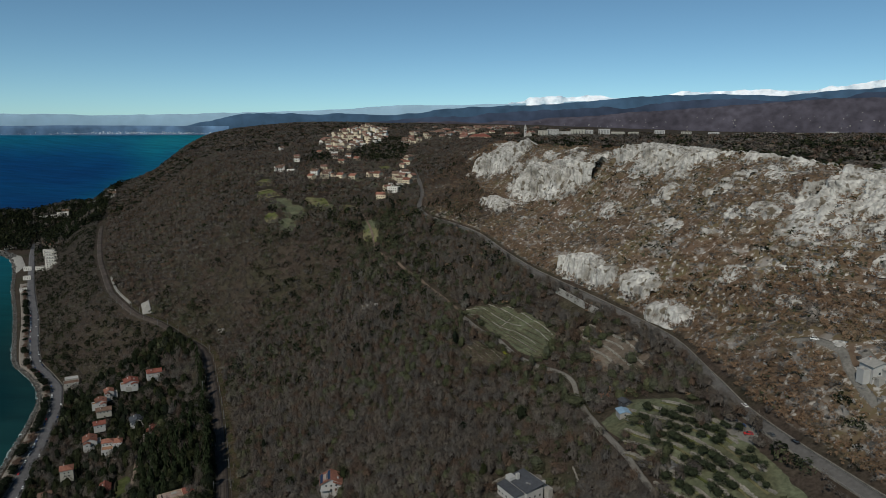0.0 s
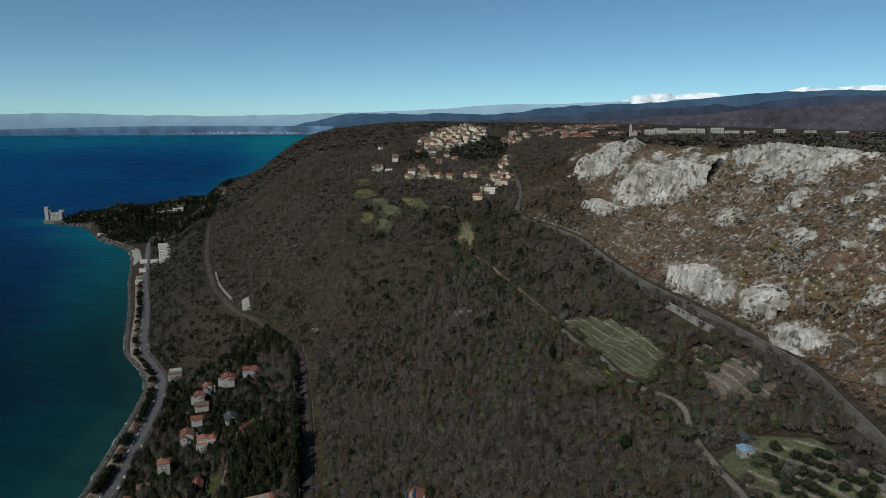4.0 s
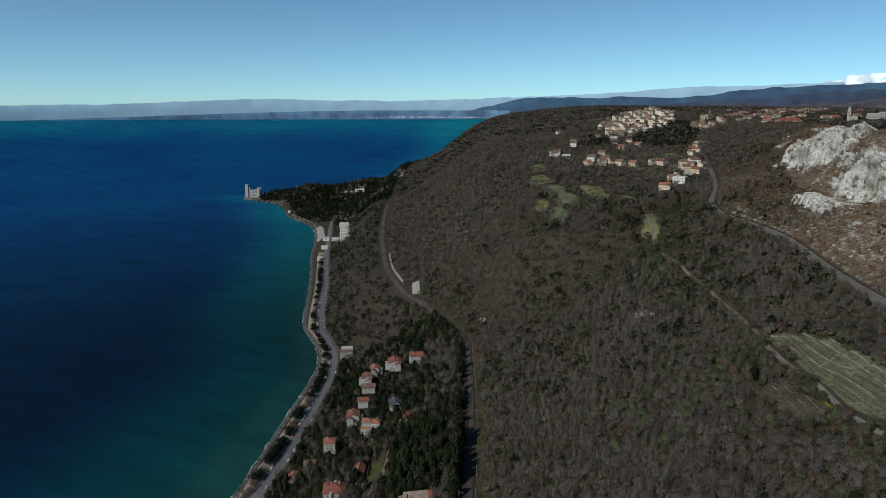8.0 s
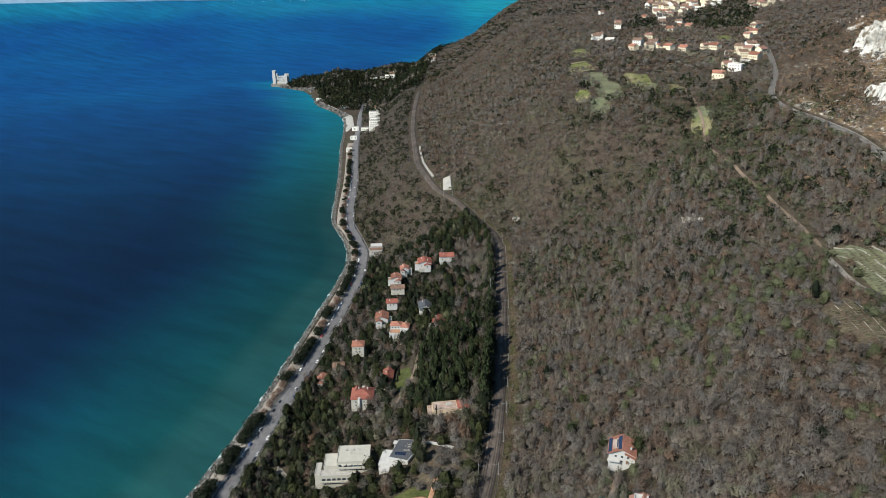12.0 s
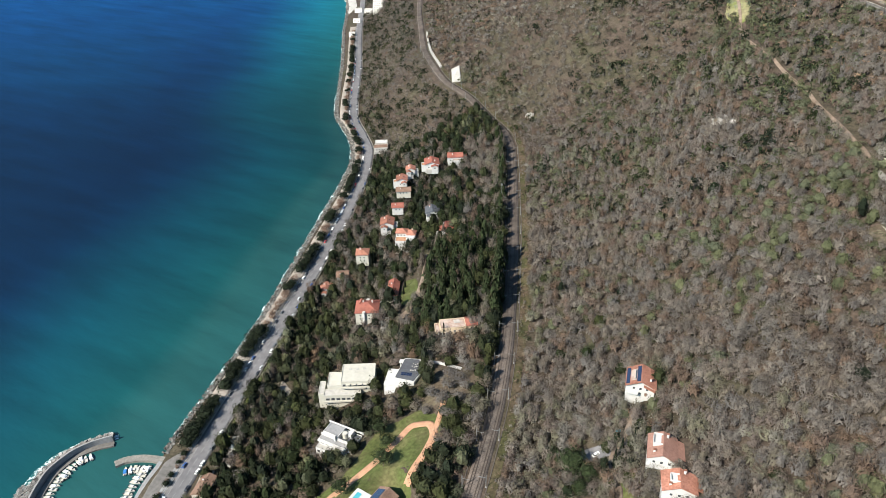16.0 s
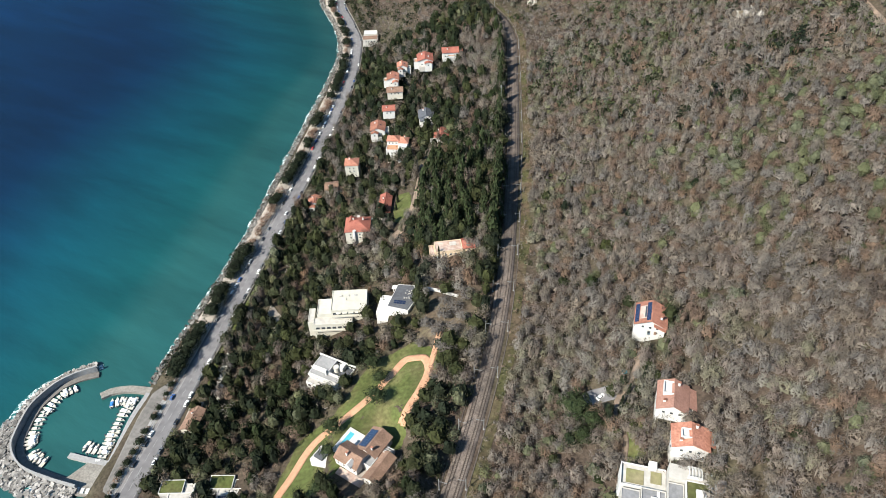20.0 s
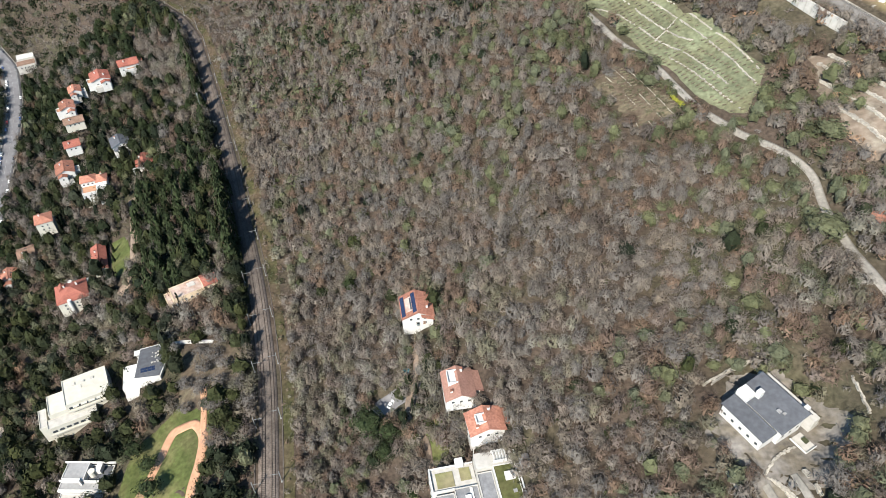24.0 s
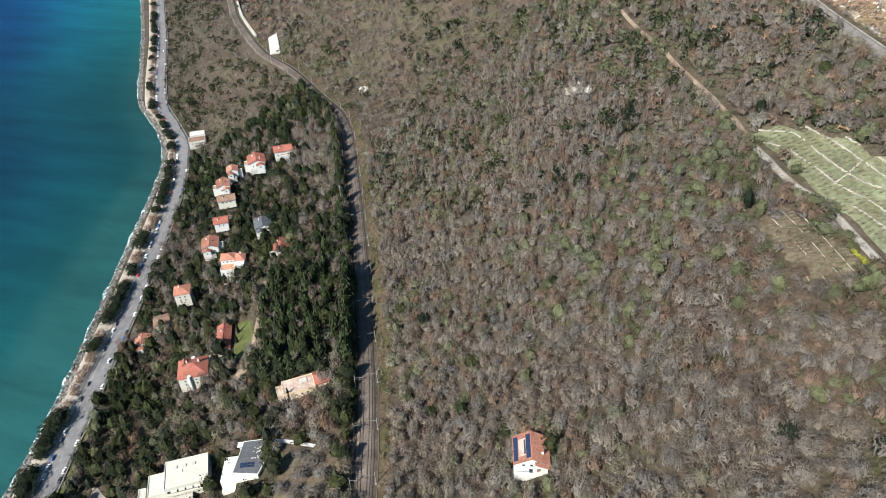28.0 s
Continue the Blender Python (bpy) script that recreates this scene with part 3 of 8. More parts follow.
ridge("backdrop_hills", "haze-blue wooded hills behind the plateau", 4840,
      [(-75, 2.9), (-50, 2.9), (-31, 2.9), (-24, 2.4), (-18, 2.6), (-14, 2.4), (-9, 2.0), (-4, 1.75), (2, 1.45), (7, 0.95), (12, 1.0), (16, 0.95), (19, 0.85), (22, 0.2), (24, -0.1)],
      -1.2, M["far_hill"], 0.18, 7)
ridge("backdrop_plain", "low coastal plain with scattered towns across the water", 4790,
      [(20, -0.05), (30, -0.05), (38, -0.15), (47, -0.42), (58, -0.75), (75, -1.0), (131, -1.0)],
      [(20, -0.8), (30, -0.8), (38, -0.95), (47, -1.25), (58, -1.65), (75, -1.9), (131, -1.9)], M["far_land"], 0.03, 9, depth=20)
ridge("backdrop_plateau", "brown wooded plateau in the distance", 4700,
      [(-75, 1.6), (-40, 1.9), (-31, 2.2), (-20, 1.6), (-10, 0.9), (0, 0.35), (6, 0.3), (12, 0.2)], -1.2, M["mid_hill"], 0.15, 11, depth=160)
ridge("backdrop_near_hills", "dark haze-blue wooded hills rising from the plateau", 4780,
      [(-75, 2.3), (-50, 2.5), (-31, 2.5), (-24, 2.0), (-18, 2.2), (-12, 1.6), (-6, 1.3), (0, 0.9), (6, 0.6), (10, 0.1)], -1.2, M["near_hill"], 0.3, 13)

# ---- building helpers ----
def mesh_ob(name, verts, faces, mat, parent=None, label="", smooth=False):
    """A mesh object out of plain lists, under a parent where one is given."""
    me = bpy.data.meshes.new(name)
    me.from_pydata([tuple(v) for v in verts], [], [tuple(f) for f in faces])
    me.update()
    me.materials.append(mat)
    if smooth:
        me.polygons.foreach_set("use_smooth", [True] * len(me.polygons))
    ob = new(name, me)
    if parent is not None:
        ob.parent = parent
    return tagged(ob, label)


def holder(name, label, category, m, group=""):
    """An empty at the base of a thing, which carries its parts."""
    ob = new(name)
    ob.matrix_world = m
    return tagged(ob, label, category, group)


BOX_FACES = [(0, 3, 2, 1), (4, 5, 6, 7), (0, 1, 5, 4), (1, 2, 6, 5), (2, 3, 7, 6), (3, 0, 4, 7)]


def box(x0, y0, z0, x1, y1, z1):
    return [(x0, y0, z0), (x1, y0, z0), (x1, y1, z0), (x0, y1, z0), (x0, y0, z1), (x1, y0, z1), (x1, y1, z1), (x0, y1, z1)], list(BOX_FACES)


def join(*shapes):
    vs, fs = [], []
    for v, f in shapes:
        k = len(vs)
        vs += list(v)
        fs += [tuple(i + k for i in q) for q in f]
    return vs, fs


def solid_strip(path, half, low, high):
    """A closed strip along a list of Vectors: half width to each side, from low to high about the path's height."""
    vs, fs = [], []
    for i, p in enumerate(path):
        d = (path[min(i + 1, len(path) - 1)] - path[max(i - 1, 0)])
        d.z = 0
        side = Vector((d.y, -d.x, 0)).normalized() * half
        vs += [p - side + Vector((0, 0, low)), p + side + Vector((0, 0, low)), p + side + Vector((0, 0, high)), p - side + Vector((0, 0, high))]
    for i in range(len(path) - 1):
        a, b = 4 * i, 4 * i + 4
        fs += [(a + 3, a + 2, b + 2, b + 3), (a + 2, a + 1, b + 1, b + 2), (a, a + 3, b + 3, b), (a + 1, a, b, b + 1)]
    n = 4 * (len(path) - 1)
    return vs, fs + [(0, 1, 2, 3), (n + 3, n + 2, n + 1, n)]


def along(line, u0, u1, step, off=0.0, up=0.0, z=None):
    us = np.arange(u0, u1 + 0.01, step)
    vs = smooth_curve(us, line) + off
    zs = ground(us, vs) if z is None else smooth_curve(us, z)
    return [Vector((*xy(a, b), c + up)) for a, b, c in zip(us, vs, zs)]


def trail(points, step, up=0.0):
    """A smooth path over the ground through (u, v) points."""
    p = np.array(points, float)
    d = np.concatenate([[0], np.cumsum(np.hypot(*np.diff(p, axis=0).T))])
    q = np.arange(0, d[-1], step)
    us, vs = smooth_curve(q, list(zip(d, p[:, 0]))), smooth_curve(q, list(zip(d, p[:, 1])))
    return [Vector((*xy(a, b), float(ground(a, b)) + up)) for a, b in zip(us, vs)]


def ribbon(name, path, half, up, mat, label, category, across=4, thick=0.3, snug=True, parent=None):
    """A road or path laid over the ground, with side faces down into it."""
    vs, fs, n = [], [], across + 3
    for i, p in enumerate(path):
        d = (path[min(i + 1, len(path) - 1)] - path[max(i - 1, 0)])
        side = Vector((d.y, -d.x, 0)).normalized()
        row = []
        for k in range(across + 1):
            q = p + side * half * (2 * k / across - 1)
            if snug:
                q.z = float(ground(*to_uv(q.x, q.y)))
            row.append(q + Vector((0, 0, up)))
        vs += [row[0] - Vector((0, 0, thick + up))] + row + [row[-1] - Vector((0, 0, thick + up))]
    for i in range(len(path) - 1):
        for k in range(n - 1):
            a = i * n + k
            fs.append((a, a + 1, a + n + 1, a + n))
    ob = mesh_ob(name, vs, fs, mat, parent, "", True)
    return ob if parent else tagged(ob, label, category, kind="structure")


def patch(name, corners, up, mat, label, category="ground", rings=10, around=64, rag=1.5):
    """A cover of grass or paving over the ground inside a (u, v) outline, with a ragged edge."""
    c = np.array(corners, float)
    loop = np.concatenate([c, c[:1]])
    d = np.concatenate([[0], np.cumsum(np.hypot(*np.diff(loop, axis=0).T))])
    q = np.linspace(0, d[-1], around, endpoint=False)
    eu, ev = np.interp(q, d, loop[:, 0]), np.interp(q, d, loop[:, 1])
    mid = c.mean(0)
    wob = 1 + rag * wave_noise(eu, ev, 0.12, 4, 3) / (np.hypot(eu - mid[0], ev - mid[1]) + 1)
    f = np.linspace(0.02, 1, rings)[:, None]
    pu, pv = mid[0] + (eu - mid[0]) * wob * f, mid[1] + (ev - mid[1]) * wob * f
    px, py = xy(pu, pv)
    pz = ground(pu, pv) + up
    pz[-1] -= up + 0.2
    i = (np.arange(rings - 1)[:, None] * around + np.arange(around)[None]).ravel()
    j = (np.arange(rings - 1)[:, None] * around + (np.arange(around)[None] + 1) % around).ravel()
    ob = sheet(name, np.stack([px, py, pz], -1).reshape(-1, 3), np.stack([i, i + around, j + around, j], 1), mat)
    return tagged(ob, label, category, kind="structure")


# ---- coast road, promenade and sea wall ----
ribbon("road_coast", along(COAST_ROAD, -300, 2050, 5), 6.6, 0.15, M["road_pale"], "worn grey coast road with parking bays", "road")
for off in (-0.3, -4.4, 4.4):
    v, f = [], []
    for i in range(int(2300 / (9 if off == -0.3 else 40))):
        seg = along(COAST_ROAD, -250 + i * (9 if off == -0.3 else 40), -250 + i * (9 if off == -0.3 else 40) + (5 if off == -0.3 else 38), 2.5, off, 0.19)
        a, b = solid_strip(seg, 0.09, 0.0, 0.012)
        f += [tuple(q + len(v) for q in k) for k in b]
        v += a
    tagged(mesh_ob("road_marking", v, f, M["line"]), "white painted line on the coast road", "road marking", kind="stuff")
for u0_, u1_ in ((-300, 234), (324, 1500)):
    ribbon("pavement_promenade", along(COAST_ROAD, u0_, u1_, 5, -13.4), 6.4, 0.32, M["paving"], "beige paved seafront promenade", "pavement", across=6)
ribbon("pavement_harbour", along(COAST_ROAD, 234, 324, 5, -8.9), 1.9, 0.3, M["grey"], "grey pavement between harbour and coast road", "pavement", across=4)
tagged(mesh_ob("kerb", *solid_strip(along(COAST_ROAD, -300, 1500, 5, -6.8), 0.15, -0.4, 0.34), M["pale"]), "pale stone kerb beside the coast road", "kerb", kind="structure")
tagged(mesh_ob("garden_wall", *solid_strip(along(COAST_ROAD, 330, 1700, 6, 7.4), 0.25, -1.0, 1.3), M["stone"]), "stone garden wall along the coast road", "wall", kind="structure")


def rubble(name, places, sizes, mat, label, seed):
    """Loose boulders, joined: each an uneven block of eight corners."""
    rng = np.random.default_rng(seed)
    n = len(places)
    unit = np.array([(a, b, c) for c in (-1, 1) for a, b in ((-1, -1), (1, -1), (1, 1), (-1, 1))], float) * 0.5
    v = unit[None] * (1 + rng.uniform(-0.35, 0.35, (n, 8, 3))) * (np.asarray(sizes)[:, None, None] * rng.uniform(0.7, 1.3, (n, 1, 3)))
    a = rng.uniform(0, 6.28, n)
    c, s = np.cos(a)[:, None], np.sin(a)[:, None]
    v = np.stack([v[..., 0] * c - v[..., 1] * s, v[..., 0] * s + v[..., 1] * c, v[..., 2] + 0.4 * rng.uniform(-1, 1, (n, 1)) * v[..., 0]], -1)
    v += np.asarray(places)[:, None]
    f = (np.array(BOX_FACES)[None] + 8 * np.arange(n)[:, None, None]).reshape(-1, 4)
    return tagged(sheet(name, v.reshape(-1, 3), f, mat, False), label, "boulders", kind="stuff")


rng = np.random.default_rng(5)
bu = rng.uniform(-100, 1900, 6500)
bv = smooth_curve(bu, SHORE) + rng.uniform(-2.5, 3.6, len(bu))
keep = (bu < 236) | (bu > 318)
bu, bv = bu[keep], bv[keep]
bx, by = xy(bu, bv)
rubble("sea_wall_boulders", np.stack([bx, by, np.maximum(ground(bu, bv), 0.0) + 0.25], -1), rng.uniform(0.8, 1.7, len(bu)), M["boulder"],
       "pale limestone boulders of the sea wall at the water's edge", 6)
# breaking water along the boulders
fu = np.arange(330, 2000, 1.6)
fv = smooth_curve(fu, SHORE)
outer = 2.2 + 3.2 * np.clip(wave_noise(fu, fu * 0, 0.05, 8, 3) + 0.3, 0, 2)
fx0, fy0 = xy(fu, fv - 1.2)
fx1, fy1 = xy(fu, fv - outer)
surf = sheet("surf", np.stack([np.stack([fx0, fx1], 1), np.stack([fy0, fy1], 1), np.full((len(fu), 2), 0.12)], -1).reshape(-1, 3),
             grid_faces(len(fu), 2), M["foam"])
tagged(surf, "thin white surf along the sea wall", "surf", kind="stuff")

# ---- railway ----
railway = holder("railway", "double-track railway on brown ballast cut into the slope", "railway", Matrix())
railway["kind"] = "structure"
ribbon("ballast_bed", along(RAIL, -200, 1720, 4), 4.5, 0.2, M["ballast"], "", "", across=4, parent=railway, snug=True)
bed = along(RAIL, -200, 1720, 4, 0, 0)
for off in (-2.95, -1.5, 1.5, 2.95):
    mesh_ob("rail", *solid_strip(along(RAIL, -200, 1720, 4, off, 0.3), 0.09, 0.0, 0.2), M["steel"], railway, "rusty steel rail")
sl_v, sl_f = [], []
us = np.arange(150, 760, 0.9)
for off in (-2.22, 2.22):
    vv = smooth_curve(us, RAIL) + off
    slope = np.gradient(smooth_curve(us, RAIL), us)
    cx, cy = xy(us, vv)
    dx, dy = xy(-slope, np.ones_like(slope))
    nn = np.hypot(dx, dy)
    dx, dy = dx / nn, dy / nn
    zz = ground(us, vv) + 0.22
    for sx_, sy_ in ((-1.25, -0.13), (1.25, -0.13), (1.25, 0.13), (-1.25, 0.13)):
        sl_v.append(np.stack([cx + dx * sx_ - dy * sy_, cy + dy * sx_ + dx * sy_, zz + 0.06], -1))
n_s = len(us)
all_v = np.concatenate(sl_v)
q = np.arange(n_s)
sleepers = sheet("sleepers", all_v, np.concatenate([np.stack([q + (4 * t + k) * n_s for k in range(4)], 1) for t in (0, 1)]), M["sleeper"], False)
sleepers.parent = railway
mesh_ob("retaining_wall", *solid_strip(along(RAIL, -100, 1250, 5, 6.6), 0.22, -1.5, 0.55), M["sleeper"], railway, "low weathered retaining wall")
mesh_ob("cable_trough", *solid_strip(along(RAIL, -100, 1250, 5, -6.2), 0.18, -0.5, 0.3), M["sleeper"], railway, "pale concrete cable trough")


def catenary_mast(m, side):
    mast = holder("catenary_mast", "galvanised lattice railway mast with a bracket arm", "mast", m, "masts along the railway")
    mesh_ob("post", *join(box(-0.17, -0.17, -1.0, 0.17, 0.17, 8.6)), M["galv"], mast)
    mesh_ob("bracket_arm", *join(box(0.1 if side > 0 else -3.9, -0.07, 6.7, 3.9 if side > 0 else -0.1, 0.07, 6.86),
                                 box(2.4 if side > 0 else -2.56, -0.05, 5.9, 2.56 if side > 0 else -2.4, 0.05, 6.8)), M["galv"], mast)
    mesh_ob("footing", *box(-0.4, -0.4, -1.0, 0.4, 0.4, 0.3), M["grey"], mast)
    return mast


protos = {}
for k, u in enumerate(np.arange(221, 1000, 31.0)):
    v = float(smooth_curve(u, RAIL))
    slope = float(smooth_curve(u + 1, RAIL) - smooth_curve(u - 1, RAIL)) / 2
    yaw = math.atan2(xy(-slope, 1)[1], xy(-slope, 1)[0])
    for side in (1, -1):
        p = on_ground(u, v - side * 5.9)
        m = Matrix.Translation(p) @ Matrix.Rotation(yaw, 4, "Z")
        if side in protos:
            copy_thing(protos[side], m)
        else:
            protos[side] = catenary_mast(m, side)

# rough grass on the bank over the tracks
vs_, fs_ = [], []
for i_, u_ in enumerate(np.arange(150, 1000, 4.0)):
    v0_ = float(smooth_curve(u_, RAIL)) + 7.0
    w_ = 5.5 + 3.0 * float(wave_noise(np.array(u_), np.array(0.0), 1 / 30, 3, 3))
    for f_ in (0.0, 0.33, 0.67, 1.0):
        p_ = on_ground(u_, v0_ + w_ * f_, 0.25)
        vs_.append(p_)
    if i_:
        k_ = 4 * i_
        fs_ += [(k_ - 4 + q_, k_ + q_, k_ + q_ + 1, k_ - 3 + q_) for q_ in range(3)]
tagged(mesh_ob("bank_grass", vs_, fs_, material("rough_bank_grass", (0.058, 0.044, 0.030), vary=0.35, scale=0.6, second=(0.036, 0.036, 0.017), second_scale=0.06), None, "", True), "rough brown-green grass bank beside the railway", "grass", kind="structure")

# ---- main road below the cliffs ----
ribbon("road_main", along(MAIN_ROAD, -200, 1250, 5), 2.6, 0.18, M["asphalt"], "grey two-lane hill road below the cliffs", "road")
for off in (-2.35, 2.35):
    tagged(mesh_ob("road_marking", *solid_strip(along(MAIN_ROAD, -150, 700, 5, off, 0.19), 0.12, 0.0, 0.012), M["line"]),
           "white edge line of the hill road", "road marking", kind="structure")
tagged(mesh_ob("parapet", *solid_strip(along(MAIN_ROAD, -150, 1000, 5, -3.0), 0.2, -1.2, 0.6), M["stone"]), "pale stone parapet along the hill road", "wall", kind="structure")
tagged(mesh_ob("verge", *solid_strip(along(MAIN_ROAD, -150, 1000, 5, 3.0), 0.25, -0.5, 0.4), M["stone"]), "pale gravel verge of the hill road", "verge", kind="structure")
wall_line = along(MAIN_ROAD, 291, 352, 4, -9.0)
wall = holder("retaining_wall", "pale concrete retaining wall in panels below the hill road", "wall", Matrix())
for i in range(len(wall_line) - 1):
    mesh_ob("panel", *solid_strip([wall_line[i].lerp(wall_line[i + 1], 0.03), wall_line[i].lerp(wall_line[i + 1], 0.97)], 0.5, -2.5, 5.4), M["pale"], wall)

# ---- lanes and tracks ----
LANE = [(395, 327), (378, 326.5), (359, 327.5), (346, 331), (330, 330.5), (314, 329), (298, 328), (276, 331), (244, 338), (219, 329), (192, 321), (169, 316), (148, 310), (122, 302), (60, 290), (-60, 270)]
UPPER_LANE = [(830, 352), (781, 344), (700, 336), (640, 326), (583, 331), (504, 332), (482, 332), (457, 331.5), (428, 331), (395, 327)]
ribbon("lane_lower", trail(LANE, 3), 1.5, 0.35, M["gravel"], "pale gravel lane through the wood", "lane", thick=1.0)
ribbon("lane_upper", trail(UPPER_LANE, 3), 1.2, 0.35, M["brown_track"], "narrow pale track through scrub", "lane", thick=1.0)
HOUSE_LANE = [(120, 172), (215, 163), (232, 166), (240, 163), (252, 166), (268, 176), (279, 178)]
ribbon("lane_houses", trail(HOUSE_LANE, 2), 1.4, 0.35, M["brown_track"], "brown gravel drive up to the hillside houses", "lane", thick=1.0)
CLAY = [(206, -2), (227, 7), (238, 12), (258, 20), (270, 34), (278, 44), (294, 57), (304, 66), (303, 74), (293, 78), (281, 75), (268, 69), (262, 66)]
ribbon("path_garden", trail(CLAY, 1.5), 2.3, 0.32, M["clay"], "curved terracotta-coloured garden path", "path", thick=0.8)
ribbon("path_garden_branch", trail([(293, 78), (305, 80), (320, 82)], 1.5), 1.6, 0.36, M["clay"], "terracotta-coloured path under bare trees", "path", thick=0.8)

HOUSE_YARD = [(264, 148), (265, 158), (263, 169), (254, 169), (255, 150)]
patch("yard_houses", HOUSE_YARD, 0.25, M["road_pale"], "grey paved yard between the hillside houses", around=80, rag=2)
# ---- grass ----
patch("lawn_hillside", [(240, 168), (240, 175), (222, 174), (214, 168), (222, 163)], 0.22, M["grass"], "small green lawn beside the hillside houses", around=60, rag=2)
patch("grass_orchard", [(312, 70), (326, 68), (344, 74), (350, 92), (338, 104), (318, 102), (304, 92)], 0.18, M["fallow"], "brown dry grass under bare trees beside the garden path", around=100, rag=3)
patch("grass_roadside", [(338, -60), (322, -58.5), (306, -58.5), (306, -62), (322, -62), (338, -63)], 0.2, M["grass"], "strip of grass beside the coast road", rag=0.8)
ribbon("verge_roadside", along(COAST_ROAD, 338, 436, 4, 9.6), 1.7, 0.22, M["grass"], "grass verge below the garden wall of the coast road", "verge", across=3)
patch("forecourt_roadside", [(304, -59), (290, -58), (286, -68), (302, -67)], 0.25, M["paving"], "pale paved forecourt beside the coast road", rag=0.8)
patch("forecourt_villa", [(386, -40), (374, -30), (360, -22), (356, -30), (372, -40)], 0.25, M["paving"], "pale paved garden terrace among bare trees", rag=2)
patch("lawn_villa", [(308, 43), (318, 68), (310, 84), (296, 86), (268, 74), (250, 66), (230, 30), (212, 8), (225, 2), (262, 8), (276, 28)], 0.2, M["grass"], "mown green garden lawn with dry patches")
patch("terrace_villa", [(262, 43), (262, 58), (254, 65), (238, 65), (231, 56), (233, 42), (246, 37), (256, 38)], 0.15, M["paving"], "pale stone terrace round the brown-roofed villa", around=48, rag=0.6)
patch("apron_harbour", [(311, -95), (322, -84), (322, -80), (300, -83), (262, -88), (240, -92), (243, -97), (262, -97), (290, -97)], 0.3, M["asphalt"], "dark asphalt apron behind the quay", around=64, rag=0.3)
patch("lawn_red_villa", [(474, 40), (472, 50), (444, 56), (434, 46), (438, 39)], 0.2, M["grass"], "green lawn beside the red-roofed villa")
patch("lawn_house", [(366, 72), (352, 74), (340, 72), (342, 66), (360, 66)], 0.2, M["grass"], "bright green strip of lawn")
patch("vineyard_ground", [(404, 331), (406, 343), (392, 352), (372, 362), (345, 366), (294, 362), (276, 340), (282, 334), (300, 331), (330, 333), (360, 331)], 0.2, M["vine_grass"], "pale green grass between the vine terraces", around=160, rag=5)
patch("vineyard_lower", [(354, 318), (334, 319), (316, 325), (302, 325), (300, 303), (319, 299), (335, 300), (350, 303)], 0.2, M["fallow"], "brown fallow ground on abandoned vine terraces", around=160, rag=7)
patch("orchard_ground", [(290, 376), (268, 392), (222, 388), (205, 368), (232, 356), (268, 362)], 0.2, M["orchard_soil"], "bare brown terraced soil below the road", around=160, rag=9)
patch("allotment_ground", [(190, 322), (198, 347), (165, 358), (128, 353), (96, 346), (56, 336), (56, 296), (120, 306), (160, 317)], 0.2, M["vine_grass"], "grassy allotment terraces with olive trees")
ribbon("drive_villa", trail([(505, 58), (498, 58), (474, 57.5), (448, 56), (428, 52), (420, 42)], 2), 3.2, 0.3, M["brown_track"], "brown earth drive between lawn and conifers", "drive", thick=0.9)
for k, (pu, pv, pr) in enumerate(PLOTS):
    pr *= 1.35
    ring_ = [(pu + pr * 1.9 * math.cos(a * 0.7854), pv + pr * 0.8 * math.sin(a * 0.7854)) for a in range(8)]
    patch("plot", ring_, 0.2, M["vine_grass"] if k % 3 else M["dry_grass"], "green garden terrace among the hillside woods", around=72, rag=pr * 0.22)
patch("terraces_upper", [(830, 300), (905, 288), (935, 300), (915, 325), (840, 322)], 0.2, M["dry_grass"], "old grass terraces below the village")
patch("terraces_far", [(960, 230), (1050, 235), (1060, 262), (975, 268)], 0.2, M["dry_grass"], "old grass terraces on the hillside")

# ---- woods: many small twigs and leaf clumps in merged sheets ----
def inside(u, v, corners):
    hit = np.zeros(u.shape, bool)
    for (a, b), (c, d) in zip(corners, corners[1:] + corners[:1]):
        cut = ((b > v) != (d > v)) & (u < (c - a) * (v - b) / ((d - b) if d != b else 1e-9) + a)
        hit ^= cut
    return hit


